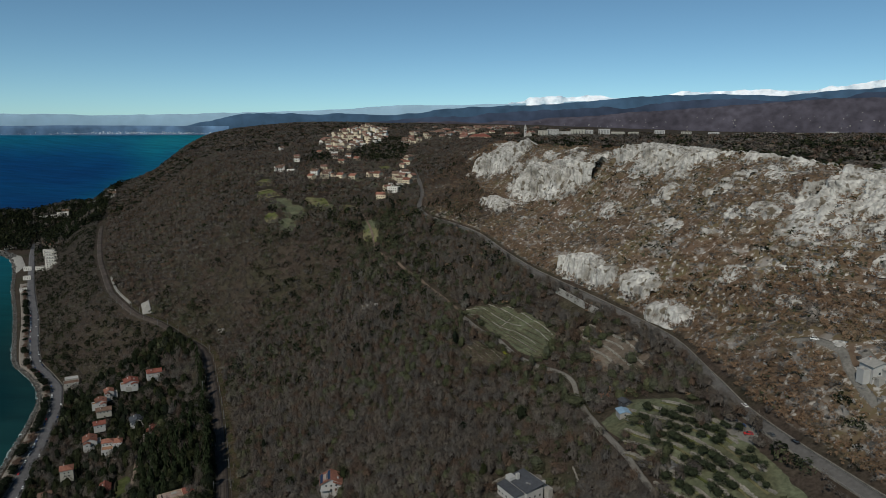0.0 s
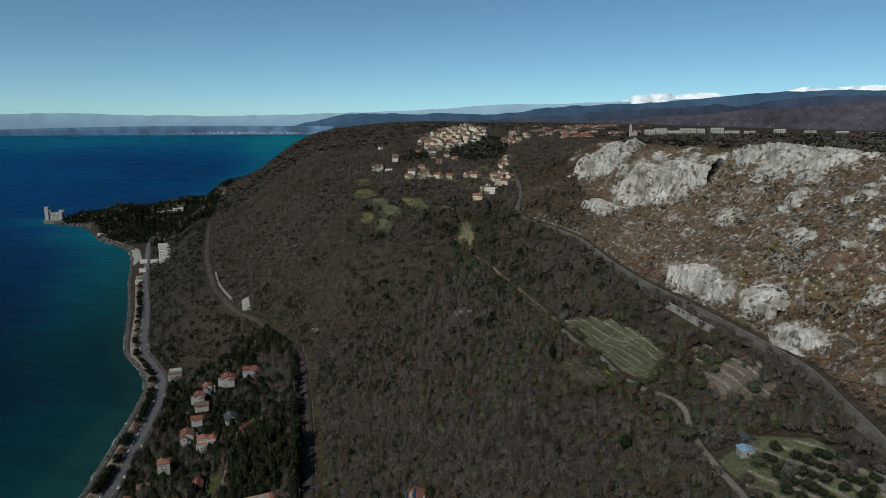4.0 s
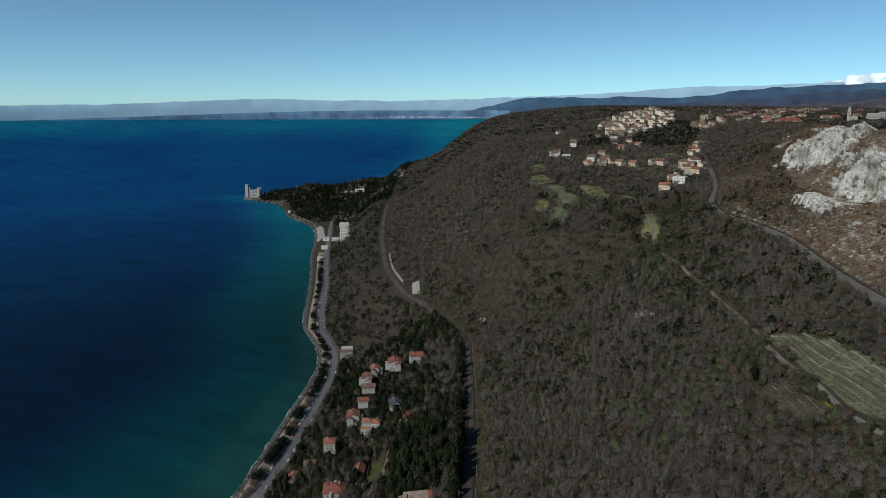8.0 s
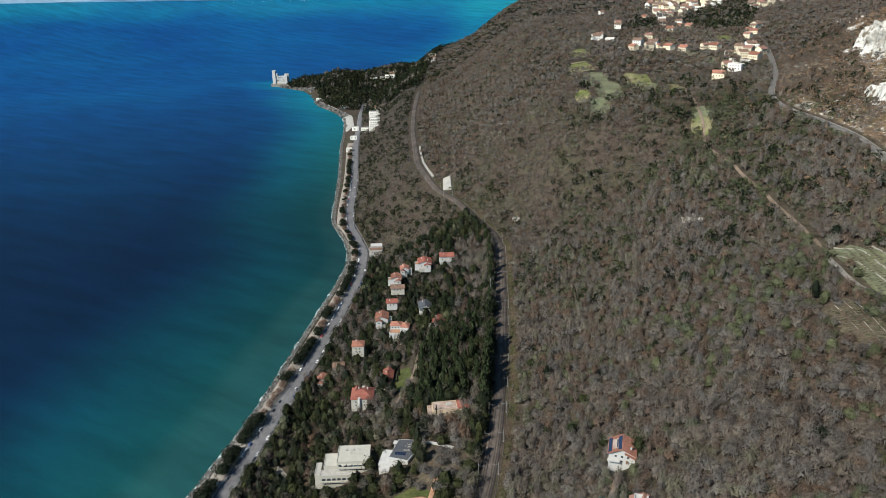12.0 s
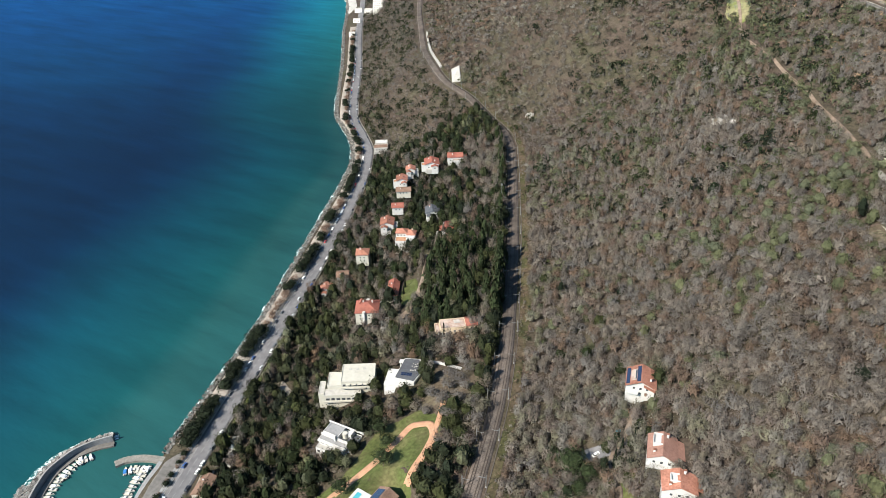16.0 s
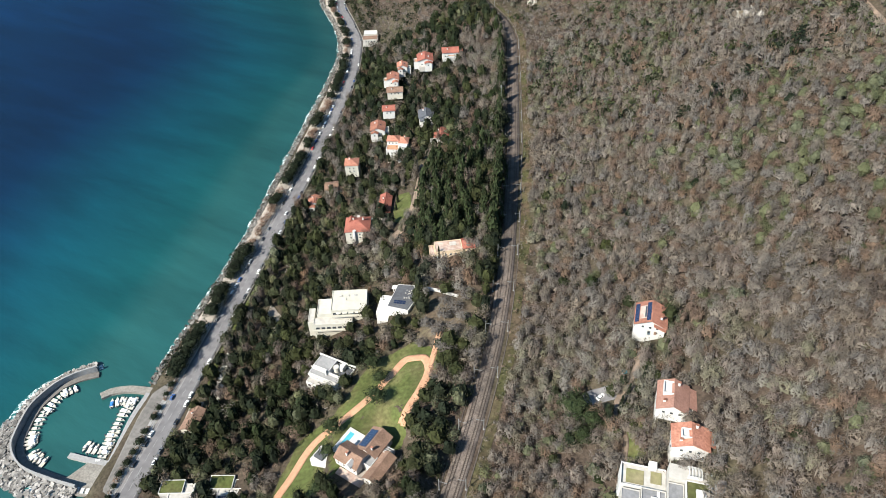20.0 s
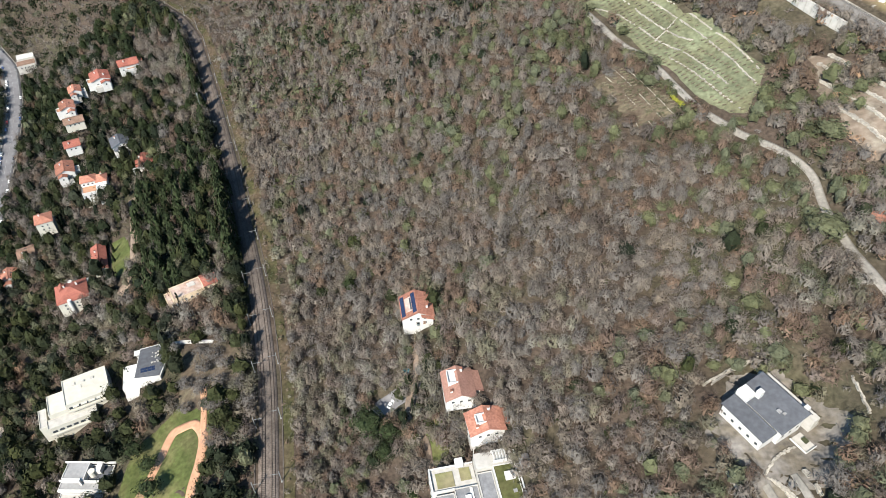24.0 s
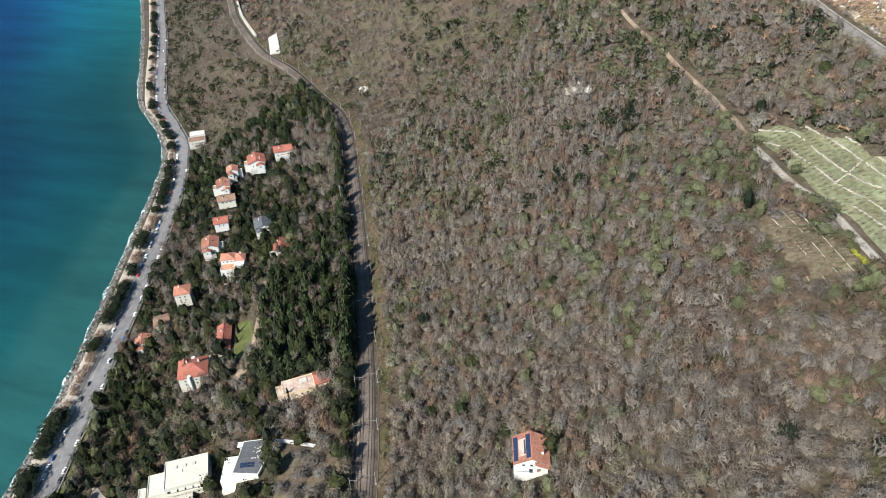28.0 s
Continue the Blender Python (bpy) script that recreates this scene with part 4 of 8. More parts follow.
def soft_crown(rng, lumps, each, branches, slim=0.06, length=0.42):
    """A leafless crown: bundles of fine twigs over several domed lumps, a denser brush inside, and limbs from the fork; unit radius."""
    out = []
    turn0 = rng.uniform(0, 6.28)
    for k in range(lumps):
        if k == 0:
            c, size = np.array([0.0, 0.0, 0.30]), 0.62
        else:
            a = turn0 + k * 6.2832 / max(lumps - 1, 1) + rng.uniform(-0.5, 0.5)
            far = rng.uniform(0.4, 0.75)
            c, size = np.array([far * math.cos(a), far * math.sin(a), rng.uniform(-0.15, 0.25)]), rng.uniform(0.34, 0.56)
        d = rng.normal(size=(each, 3))
        d[:, 2] = np.abs(d[:, 2]) * 0.9 + 0.02
        d /= np.linalg.norm(d, axis=1, keepdims=True)
        p = c + d * size * rng.uniform(0.8, 1.12, (each, 1))
        along_ = np.cross(d, rng.normal(size=(each, 3)))
        along_ /= np.linalg.norm(along_, axis=1, keepdims=True)
        up_ = along_ * rng.uniform(0.6, 0.95, (each, 1)) + d * rng.uniform(0.05, 0.55, (each, 1))
        side = np.cross(d, along_) + rng.normal(size=(each, 3)) * 0.2
        reach = length * rng.uniform(0.5, 1.3, (each, 1))
        out.append(np.stack([p - up_ * reach * 0.5 - side * slim * 0.5, p - up_ * reach * 0.5 + side * slim * 0.5, p + up_ * reach * 0.5], 1))
    # the dense brush inside the crown: ragged sprays lying along a dome
    if lumps > 2:
        n_in = 40
        d = rng.normal(size=(n_in, 3))
        d[:, 2] = np.abs(d[:, 2]) * 0.8 + 0.02
        d /= np.linalg.norm(d, axis=1, keepdims=True)
        p = d * np.array([0.66, 0.66, 0.52]) * rng.uniform(0.7, 1.0, (n_in, 1)) - np.array([0.0, 0.0, 0.12])
        a = np.cross(d, rng.normal(size=(n_in, 3)))
        a /= np.linalg.norm(a, axis=1, keepdims=True)
        b = np.cross(d, a) + rng.normal(size=(n_in, 3)) * 0.15
        out.append(np.stack([p - a * 0.26 - b * 0.085, p - a * 0.26 + b * 0.085, p + a * 0.32], 1))
    if branches:
        d = rng.normal(size=(branches, 3))
        d[:, 2] = np.abs(d[:, 2]) * 0.9 + 0.15
        d /= np.linalg.norm(d, axis=1, keepdims=True)
        tip = d * rng.uniform(0.9, 1.25, (branches, 1))
        side = np.cross(d, rng.normal(size=(branches, 3)))
        side /= np.linalg.norm(side, axis=1, keepdims=True)
        out.append(np.stack([tip * 0.1 - side * 0.018, tip * 0.1 + side * 0.018, tip], 1))
    return np.concatenate(out)


def leafy_crown(rng, n, tall=1.0, cone=False, leaf=0.34):
    """Leaf clumps over a lumpy crown; unit radius."""
    d = rng.normal(size=(n, 3))
    d[:, 2] = d[:, 2] * 0.8 + 0.35
    d /= np.linalg.norm(d, axis=1, keepdims=True)
    lump = 1 + 0.28 * np.sin(d[:, 0] * 7 + 1) * np.cos(d[:, 1] * 6 + rng.uniform(0, 6)) + rng.uniform(-0.15, 0.1, n)
    p = d * lump[:, None]
    p[:, 2] = (p[:, 2] + 0.3) * tall
    if cone:
        h = rng.uniform(0, 1, n)
        a = rng.uniform(0, 6.28, n)
        rad = (1 - h) ** 0.8 * rng.uniform(0.75, 1.1, n) + 0.05
        p = np.stack([np.cos(a) * rad, np.sin(a) * rad, h * tall * 2], 1)
        d = np.stack([np.cos(a), np.sin(a), np.full(n, 0.4)], 1)
    s = leaf if not cone else 0.36
    a, b = rng.normal(size=(n, 3)), rng.normal(size=(n, 3))
    a -= d * (a * d).sum(1, keepdims=True) * 0.7
    b -= d * (b * d).sum(1, keepdims=True) * 0.7
    a /= np.linalg.norm(a, axis=1, keepdims=True)
    b /= np.linalg.norm(b, axis=1, keepdims=True)
    leaves = np.stack([p - a * s * 0.6, p + a * s * 0.6 + b * 0.1, p + b * s], 1)
    # an inner lump of foliage that closes the crown
    core = []
    rows, cols = 3, 6
    for i in range(rows):
        for j in range(cols):
            q = []
            for di, dj in ((0, 0), (1, 0), (1, 1), (0, 1)):
                th, ph = (i + di) / rows * 2.2, (j + dj) / cols * 6.2832
                if cone:
                    h = (i + di) / rows
                    q.append((math.cos(ph) * (1 - h) * 0.72, math.sin(ph) * (1 - h) * 0.72, h * tall * 1.8))
                else:
                    k = 0.78 + 0.14 * math.sin(3 * ph + 1.7 * i + n)
                    q.append((k * math.sin(th) * math.cos(ph), k * math.sin(th) * math.sin(ph), (k * math.cos(th) + 0.3) * tall))
            core += [(q[0], q[1], q[2]), (q[0], q[2], q[3])]
    return np.concatenate([leaves, np.array(core)]) if n >= 40 else leaves


def stand(name, u, v, radius, height, protos, mat, label, seed, lift=0.45, squash=1.0):
    """Trees at the given places, all in one mesh of kind stuff."""
    rng = np.random.default_rng(seed)
    n = len(u)
    if not n:
        return None
    x, y = xy(u, v)
    z = ground(u, v)
    pick, a = rng.integers(0, len(protos), n), rng.uniform(0, 6.28, n)
    out, tones = [], []
    tone = np.clip(rng.uniform(0, 1, n) * 0.6 + 0.2 + 0.5 * wave_noise(u, v, 1 / 85, 3, 3), 0, 1)
    for k, tri in enumerate(protos):
        i = np.where(pick == k)[0]
        if not len(i):
            continue
        t = tri[None] * np.stack([radius[i], radius[i], height[i] * squash], 1)[:, None, None, :]
        c, s = np.cos(a[i])[:, None, None], np.sin(a[i])[:, None, None]
        t = np.stack([t[..., 0] * c - t[..., 1] * s, t[..., 0] * s + t[..., 1] * c, t[..., 2]], -1)
        t += np.stack([x[i], y[i], z[i] + height[i] * lift], 1)[:, None, None, :]
        out.append(t.reshape(-1, 3))
        tones.append(np.repeat(tone[i], t.shape[1] * 3))
    w = np.concatenate(out)
    ob = sheet(name, w, np.arange(len(w)).reshape(-1, 3), mat, False)
    ob.data.attributes.new("tone", "FLOAT", "POINT").data.foreach_set("value", np.concatenate(tones).astype(np.float32))
    return tagged(ob, label, "trees", kind="stuff")


def scatter(u0, u1, v0, v1, step, seed, jitter=0.62):
    rng = np.random.default_rng(seed)
    a, b = np.meshgrid(np.arange(u0, u1, step), np.arange(v0, v1, step), indexing="ij")
    a = a + rng.uniform(-jitter, jitter, a.shape) * step + (np.arange(a.shape[1]) % 2)[None] * step * 0.5
    b = b + rng.uniform(-jitter, jitter, b.shape) * step
    return a.ravel(), b.ravel(), rng


CLEARINGS = []  # (u, v, radius) round houses
OPEN = [[(316, 70), (328, 68), (344, 74), (350, 90), (338, 102), (318, 100), (306, 90)], [(308, 43), (318, 68), (310, 80), (296, 82), (268, 72), (250, 64), (230, 28), (212, 8), (225, 2), (262, 8), (276, 28)],
        [(474, 38), (472, 50), (444, 56), (434, 46), (438, 37)],
        [(403, 332), (405, 343), (392, 351), (372, 361), (345, 365), (294, 361), (278, 340), (282, 333), (300, 331), (330, 333), (360, 331)],
        [(290, 376), (268, 392), (222, 388), (205, 368), (232, 356), (268, 362)],
        [(190, 322), (198, 347), (165, 358), (128, 353), (96, 346), (56, 336), (56, 296), (120, 306), (160, 317)],
        [(830, 300), (905, 288), (935, 300), (915, 325), (840, 322)], [(960, 230), (1050, 235), (1060, 262), (975, 268)],
        [(856, 58), (862, 72), (912, 66), (908, 52)], [(352, 317), (334, 318), (316, 324), (303, 324), (302, 304), (319, 301), (335, 302), (348, 304)]]
for h in HOUSES:
    CLEARINGS.append((h[0], h[1], h[2] * (0.74 if 497 <= h[0] < 800 else 1.0)))


CLEARINGS += [(1700, 600, 110), (1640, 560, 80), (1760, 640, 80), (1545, 700, 28), (1610, 740, 28), (260, 158, 9), (266, 171, 5), (370, -32, 8), (337, 18, 10), (343, 8, 9), (336, 48, 9), (143, 255, 8), (144, 245, 8), (138, 250, 8), (157, 282, 9), (182, 255, 10), (296, 386, 10), (312, 386, 11), (328, 386, 11), (344, 385, 10), (112, 350, 9)] + PLOTS + [(a + d, b, r * 0.9) for a, b, r in PLOTS[:6] for d in (-r * 1.4, r * 1.4)]
for a, b, k in VILLAGE:
    CLEARINGS += [(a, b, 12), (a - 20, b - 4, 15), (a - 40, b - 8, 12)]


def free(u, v, margin=0.0):
    """Where a tree may stand."""
    ok = v > smooth_curve(u, SHORE) + 12
    for line, half in ((COAST_ROAD, 9.5), (RAIL, 5.9), (MAIN_ROAD, 3.3)):
        ok &= np.abs(v - smooth_curve(u, line)) > half + margin
    ok &= (v > smooth_curve(u, COAST_ROAD) + 8) | (u > 1950)
    for pts, half in ((LANE, 3.1), (UPPER_LANE, 2.6), (HOUSE_LANE, 2.0), (CLAY, 3.0), ([(505, 58), (474, 57), (448, 56), (420, 42)], 3.6),
                      ([(132, 405), (120, 409), (106, 408), (94, 400), (84, 394), (70, 388)], 5.0), ([(96, 412), (84, 406), (74, 401), (62, 398)], 5.0)):
        p = np.array(pts, float)
        for (a, b), (c, d) in zip(p[:-1], p[1:]):
            t = np.clip(((u - a) * (c - a) + (v - b) * (d - b)) / ((c - a) ** 2 + (d - b) ** 2), 0, 1)
            ok &= np.hypot(u - a - t * (c - a), v - b - t * (d - b)) > half + margin
    for a, b, r in CLEARINGS:
        ok &= np.hypot(u - a, v - b) > r * 0.76 + margin
    for k, corners in enumerate(OPEN):
        ok &= ~(inside(u, v, corners) & ((k < 4) | (wave_noise(u, v, 1 / 8, 77, 2) > (0.0 if k == 4 else -0.33))))
    return ok


prng = np.random.default_rng(11)
NEAR = [soft_crown(prng, 5, 31, 10, 0.042, 0.5) for _ in range(14)]
BARE = [soft_crown(prng, 4, 17, 0, 0.085, 0.54) for _ in range(12)]
BARE_MID = [soft_crown(prng, 2, 24, 0, 0.115, 0.5) for _ in range(10)]
BARE_FAR = [soft_crown(prng, 1, 16, 0, 0.26, 0.7) * np.array([1.4, 1.4, 1.2]) for _ in range(8)]
SCRUB = [soft_crown(prng, 1, 16, 0, 0.19, 0.65) * np.array([1.4, 1.4, 1.2]) for _ in range(8)]
LEAFY_BIG = [leafy_crown(prng, 155, rng_tall, False, 0.21) for rng_tall in (0.9, 1.0, 1.15, 1.0, 0.85, 1.1)]
LEAFY_MID = [leafy_crown(prng, 39) * 1.05 for _ in range(4)]
LEAFY_FAR = [leafy_crown(prng, 13) for _ in range(4)]
for far_set, k in ((LEAFY_MID, 1.55), (LEAFY_FAR, 2.3)):
    for tri in far_set:
        c = tri.mean(1, keepdims=True)
        tri[:] = c + (tri - c) * k


def sizes(rng, n, lo, hi):
    return rng.uniform(lo, hi, n) * rng.uniform(0.85, 1.1, n)


def wood(prefix, zone, step, seed, rad, tall, sets, mix, margin=0.0, where=None, dry=None):
    """Fill a zone with bare, brown, evergreen and olive-green trees; mix gives each kind's share, shifted by slow noise."""
    u, v, rng = scatter(*zone, step, seed)
    ok = free(u, v, margin)
    if where is not None:
        ok &= where(u, v)
    u, v = u[ok], v[ok]
    lot = rng.uniform(0, 1, len(u)) * 0.8 + 0.1 + 0.5 * wave_noise(u, v, 1 / 48, seed, 3)
    lot += 0.42 * np.exp(-((u - 640) / 190) ** 2 - ((v - 345) / 48) ** 2) + 0.25 * np.exp(-((u - 230) / 90) ** 2 - ((v - 345) / 40) ** 2)
    lot += 0.30 * np.exp(-((u - 330) / 120) ** 2 - ((v - 298) / 42) ** 2)
    lot -= 0.38 * np.exp(-((u - 620) / 85) ** 2 - ((v - 96) / 27) ** 2)
    edge = np.cumsum(mix)
    kinds = (("bare_woodland", M["twig"], sets[0], "grey-brown leafless woodland on the slope"), ("oak_scrub", dry or M["brown_twig"], sets[0], "oak scrub still holding dry brown leaves"),
             ("evergreen_wood", M["evergreen"], sets[1], "dark evergreen trees"), ("ivy_thicket", M["ivy"], sets[1], "olive-green ivy and shrubs among bare trees"))
    for k, (nm, mat, proto, label) in enumerate(kinds):
        i = (lot >= (edge[k - 1] if k else -9)) & (lot < (edge[k] if k < 3 else 9))
        n = int(i.sum())
        r = sizes(rng, n, *rad)
        h = sizes(rng, n, *tall)
        if k == 3:
            r, h, proto = r * 0.9, h * 0.8, list(sets[0]) + list(sets[1]) * 2
        stand(nm, u[i], v[i], r, h, proto, mat, label, seed + k, 0.40 if k < 2 else 0.3, 0.62 if k < 2 else 0.5)


def rail_v(u):
    return smooth_curve(u, RAIL)


def above_rail(u, v):
    return (v > rail_v(u) + 13) & (v < smooth_curve(u, MAIN_ROAD) - 4)


# the hillside over the railway, near and far
wood("hill_near", (90, 430, 60, 420), 4.35, 20, (2.5, 5.2), (4.5, 13.0), (NEAR, LEAFY_BIG), (0.715, 0.145, 0.008, 0.132), where=above_rail)
wood("undergrowth", (90, 430, 60, 420), 5.6, 19, (1.2, 2.4), (1.5, 3.4), (SCRUB, LEAFY_MID), (0.72, 0.14, 0.03, 0.11), -2.0, above_rail)
wood("hill", (90, 640, 60, 460), 4.6, 21, (2.5, 5.2), (4.5, 13.0), (BARE, LEAFY_MID), (0.62, 0.11, 0.06, 0.21), where=lambda u, v: above_rail(u, v) & ~((u > 90) & (u < 430) & (v < 420)))
wood("hill_north", (640, 900, 60, 460), 5.0, 38, (2.8, 5.2), (5.0, 12.0), (BARE_MID, LEAFY_MID), (0.56, 0.16, 0.07, 0.21), where=above_rail)
wood("hill_south", (-120, 90, 30, 460), 6.0, 22, (2.8, 4.4), (5.5, 8.5), (BARE_MID, LEAFY_MID), (0.80, 0.05, 0.06, 0.09), where=above_rail)
wood("hill_far", (900, 1800, -60, 880), 7.4, 23, (3.4, 5.4), (5.5, 9.5), (BARE_FAR, LEAFY_FAR), (0.58, 0.26, 0.09, 0.07), where=lambda u, v: (v > rail_v(u) + 11) & (v < smooth_curve(u, CREST) + 20))
wood("ridge_far", (1800, 5000, -300, 1500), 15, 24, (7, 10), (8, 12), (BARE_FAR, LEAFY_FAR), (0.42, 0.14, 0.42, 0.02), where=lambda u, v: v > smooth_curve(u, SHORE) + 30)
wood("rusty_bank", (150, 900, 200, 460), 4.8, 41, (1.6, 3.2), (2.4, 5.0), (SCRUB, LEAFY_MID), (0.25, 0.45, 0.03, 0.27), where=lambda u, v: above_rail(u, v) & (v > smooth_curve(u, MAIN_ROAD) - 55) & (wave_noise(u, v, 1 / 30, 44, 2) > -0.1), dry=M["rust"])
# gardens between the coast road and the railway
wood("gardens", (120, 770, -120, 130), 6.7, 25, (2.9, 5.8), (7.0, 15.0), (NEAR, LEAFY_BIG), (0.27, 0.06, 0.51, 0.16), where=lambda u, v: v < rail_v(u) - 6)
wood("gardens_south", (-120, 120, -140, 80), 6.5, 26, (2.6, 4.0), (5.5, 9), (BARE_MID, LEAFY_MID), (0.35, 0.03, 0.47, 0.15), where=lambda u, v: v < rail_v(u) - 6)
wood("coast_wood", (770, 1800, -270, 130), 5.6, 27, (2.8, 4.2), (6, 9), (BARE_MID, LEAFY_MID), (0.62, 0.02, 0.30, 0.06), where=lambda u, v: v < rail_v(u) - 12)
wood("village_pines", (1270, 1640, 380, 700), 8, 35, (4.5, 7.0), (7, 13), (BARE_FAR, LEAFY_FAR), (0.0, 0.0, 0.97, 0.03),
     where=lambda u, v: inside(u, v, [(1428, 505), (1590, 560), (1680, 660), (1567, 695), (1249, 572), (1225, 520)]) | inside(u, v, [(1376, 378), (1327, 432), (1500, 470), (1612, 452)]))
wood("garden_shrubs", (120, 770, -120, 130), 4.6, 36, (1.2, 2.4), (2.2, 4.2), (SCRUB, LEAFY_MID), (0.35, 0.15, 0.30, 0.20), where=lambda u, v: (v < rail_v(u) - 6) & (wave_noise(u, v, 1 / 18, 12, 2) > -0.15))
wood("bank_scrub", (150, 1000, 0, 160), 3.6, 37, (0.8, 1.9), (1.4, 3.2), (SCRUB, LEAFY_FAR), (0.45, 0.35, 0.03, 0.17), where=lambda u, v: (v > rail_v(u) + 7.0) & (v < rail_v(u) + 15))
# a taller screen of trees on the seaward side of the railway
wood("rail_screen", (350, 700, 80, 130), 5.2, 52, (3.0, 4.6), (10.0, 16.0), (NEAR, LEAFY_BIG), (0.42, 0.02, 0.46, 0.10), where=lambda u, v: (v < rail_v(u) - 7.5) & (v > rail_v(u) - 17))
# evergreens round the yard of the hillside houses
wood("yard_evergreens", (232, 268, 138, 182), 4.6, 53, (2.2, 3.6), (4.5, 9.0), (NEAR, LEAFY_BIG), (0.12, 0.02, 0.66, 0.20), where=lambda u, v: ~((u < 252) & (v > 172)))
# the headland
wood("headland", (1800, 3100, -680, 0), 11, 28, (6, 9), (15, 25), (BARE_FAR, LEAFY_FAR), (0.08, 0.0, 0.90, 0.02), where=lambda u, v: (v < rail_v(u) - 10) & ~((u > 2470) & (v < -590)))


# scrub on the stony slope under the crest
def stony_slope(u, v):
    return (v > smooth_curve(u, MAIN_ROAD) + 7) & (v < smooth_curve(u, CREST) + 6) & (wave_noise(u, v, 1 / 24, 31, 3) > -0.38)


wood("scrub", (-80, 960, 330, 640), 3.4, 29, (1.5, 3.7), (1.8, 5.0), (SCRUB, LEAFY_FAR), (0.22, 0.61, 0.05, 0.12), where=stony_slope, dry=M["rust"])
wood("road_side", (-80, 560, 330, 600), 3.6, 33, (2.0, 3.2), (4, 6.5), (BARE_MID, LEAFY_MID), (0.24, 0.66, 0.04, 0.06),
     where=lambda u, v: (v > smooth_curve(u, MAIN_ROAD) + 4) & (v < smooth_curve(u, MAIN_ROAD) + 8 + 80 * np.clip(1 - (u - 110) / 190, 0.07, 1) + 70 * np.clip((u - 560) / 120, 0, 1)), dry=M["rust"])
wood("road_side_north", (560, 1000, 380, 620), 3.8, 34, (2.0, 3.2), (4.5, 8.5), (BARE_MID, LEAFY_MID), (0.36, 0.52, 0.06, 0.06),
     where=lambda u, v: (v > smooth_curve(u, MAIN_ROAD) + 4) & (v < smooth_curve(u, MAIN_ROAD) + 8 + 80 * np.clip(1 - (u - 110) / 190, 0.07, 1) + 70 * np.clip((u - 500) / 120, 0, 1)))
wood("plateau", (-100, 1900, 520, 1500), 10.5, 30, (4.2, 6.0), (5, 8), (BARE_FAR, LEAFY_FAR), (0.44, 0.12, 0.42, 0.02), where=lambda u, v: (v > smooth_curve(u, CREST) + 4) & ~((u > 1450) & (np.abs(v - 720 - (u - 1450) * 0.62) < 170) & (wave_noise(u, v, 1 / 60, 5, 2) > 0.3)))

# ---- houses ----
def dry_wall(points, half, high, label, parent=None, seed=1, broken=0.2):
    """A dry stone wall of loose blocks along a (u, v) line, with fallen gaps."""
    r = np.random.default_rng(seed)
    t = trail(points, 0.9)
    vs, fs = [], []
    gone = wave_noise(np.arange(len(t)), np.zeros(len(t)), 0.16, seed, 2) < broken - 0.55
    for i in range(len(t) - 1):
        if gone[i]:
            continue
        d = (t[i + 1] - t[i]).normalized()
        side = Vector((d.y, -d.x, 0))
        a, h = half * r.uniform(0.6, 1.3), high * r.uniform(0.55, 1.25)
        p = t[i] + side * r.uniform(-0.25, 0.25)
        e = d * 0.47
        k = len(vs)
        vs += [q + Vector((0, 0, z)) for z in (-0.5, h) for q in (p - e - side * a, p + e - side * a, p + e + side * a, p - e + side * a)]
        fs += [tuple(k + j for j in f) for f in BOX_FACES]
    ob = mesh_ob("terrace_wall", vs, fs, M["field_stone"], parent)
    return ob if parent else tagged(ob, label, "wall", kind="structure")


def set_at(u, v, yaw, base=None):
    """A pose on the ground at (u, v), turned by yaw degrees; base overrides the height."""
    p = on_ground(u, v)
    if base is not None:
        p.z = base
    return Matrix.Translation(p) @ Matrix.Rotation(radians(yaw), 4, "Z")


def gable_body(w, d, h, rise, low=-4.0):
    """Walls with gable ends to front and back (ridge along y)."""
    a, b = w / 2, d / 2
    v = []
    for y in (-b, b):
        v += [(-a, y, low), (a, y, low), (a, y, h), (0, y, h + rise), (-a, y, h)]
    return v, [(0, 1, 2, 3, 4), (9, 8, 7, 6, 5), (1, 6, 7, 2), (5, 0, 4, 9), (2, 7, 8, 3), (4, 3, 8, 9), (0, 5, 6, 1)]


def slope_slab(x0, z0, x1, z1, y0, y1, t=0.22):
    """A roof slope between two edges that run along y."""
    return [(x0, y0, z0), (x1, y0, z1), (x1, y1, z1), (x0, y1, z0), (x0, y0, z0 - t), (x1, y0, z1 - t), (x1, y1, z1 - t), (x0, y1, z0 - t)], \
        [(0, 1, 2, 3), (7, 6, 5, 4), (4, 5, 1, 0), (5, 6, 2, 1), (6, 7, 3, 2), (7, 4, 0, 3)]


def hip_roof(w, d, z, rise, over=0.6, ridge=None):
    a, b = w / 2 + over, d / 2 + over
    r = max(b - a, 0.0) if ridge is None else ridge
    r2 = max(a - b, 0.0) if ridge is None else 0.0
    v = [(-a, -b, z), (a, -b, z), (a, b, z), (-a, b, z), (-r2, -r, z + rise), (r2, r, z + rise), (-a, -b, z - 0.25), (a, -b, z - 0.25), (a, b, z - 0.25), (-a, b, z - 0.25)]
    f = [(0, 1, 5, 4) if r2 > r else (0, 1, 4), (1, 2, 5) if r2 > r else (1, 2, 5, 4), (2, 3, 4, 5) if r2 > r else (2, 3, 5), (3, 0, 4) if r2 > r else (3, 0, 4, 5),
         (6, 7, 1, 0), (7, 8, 2, 1), (8, 9, 3, 2), (9, 6, 0, 3), (9, 8, 7, 6)]
    return v, f


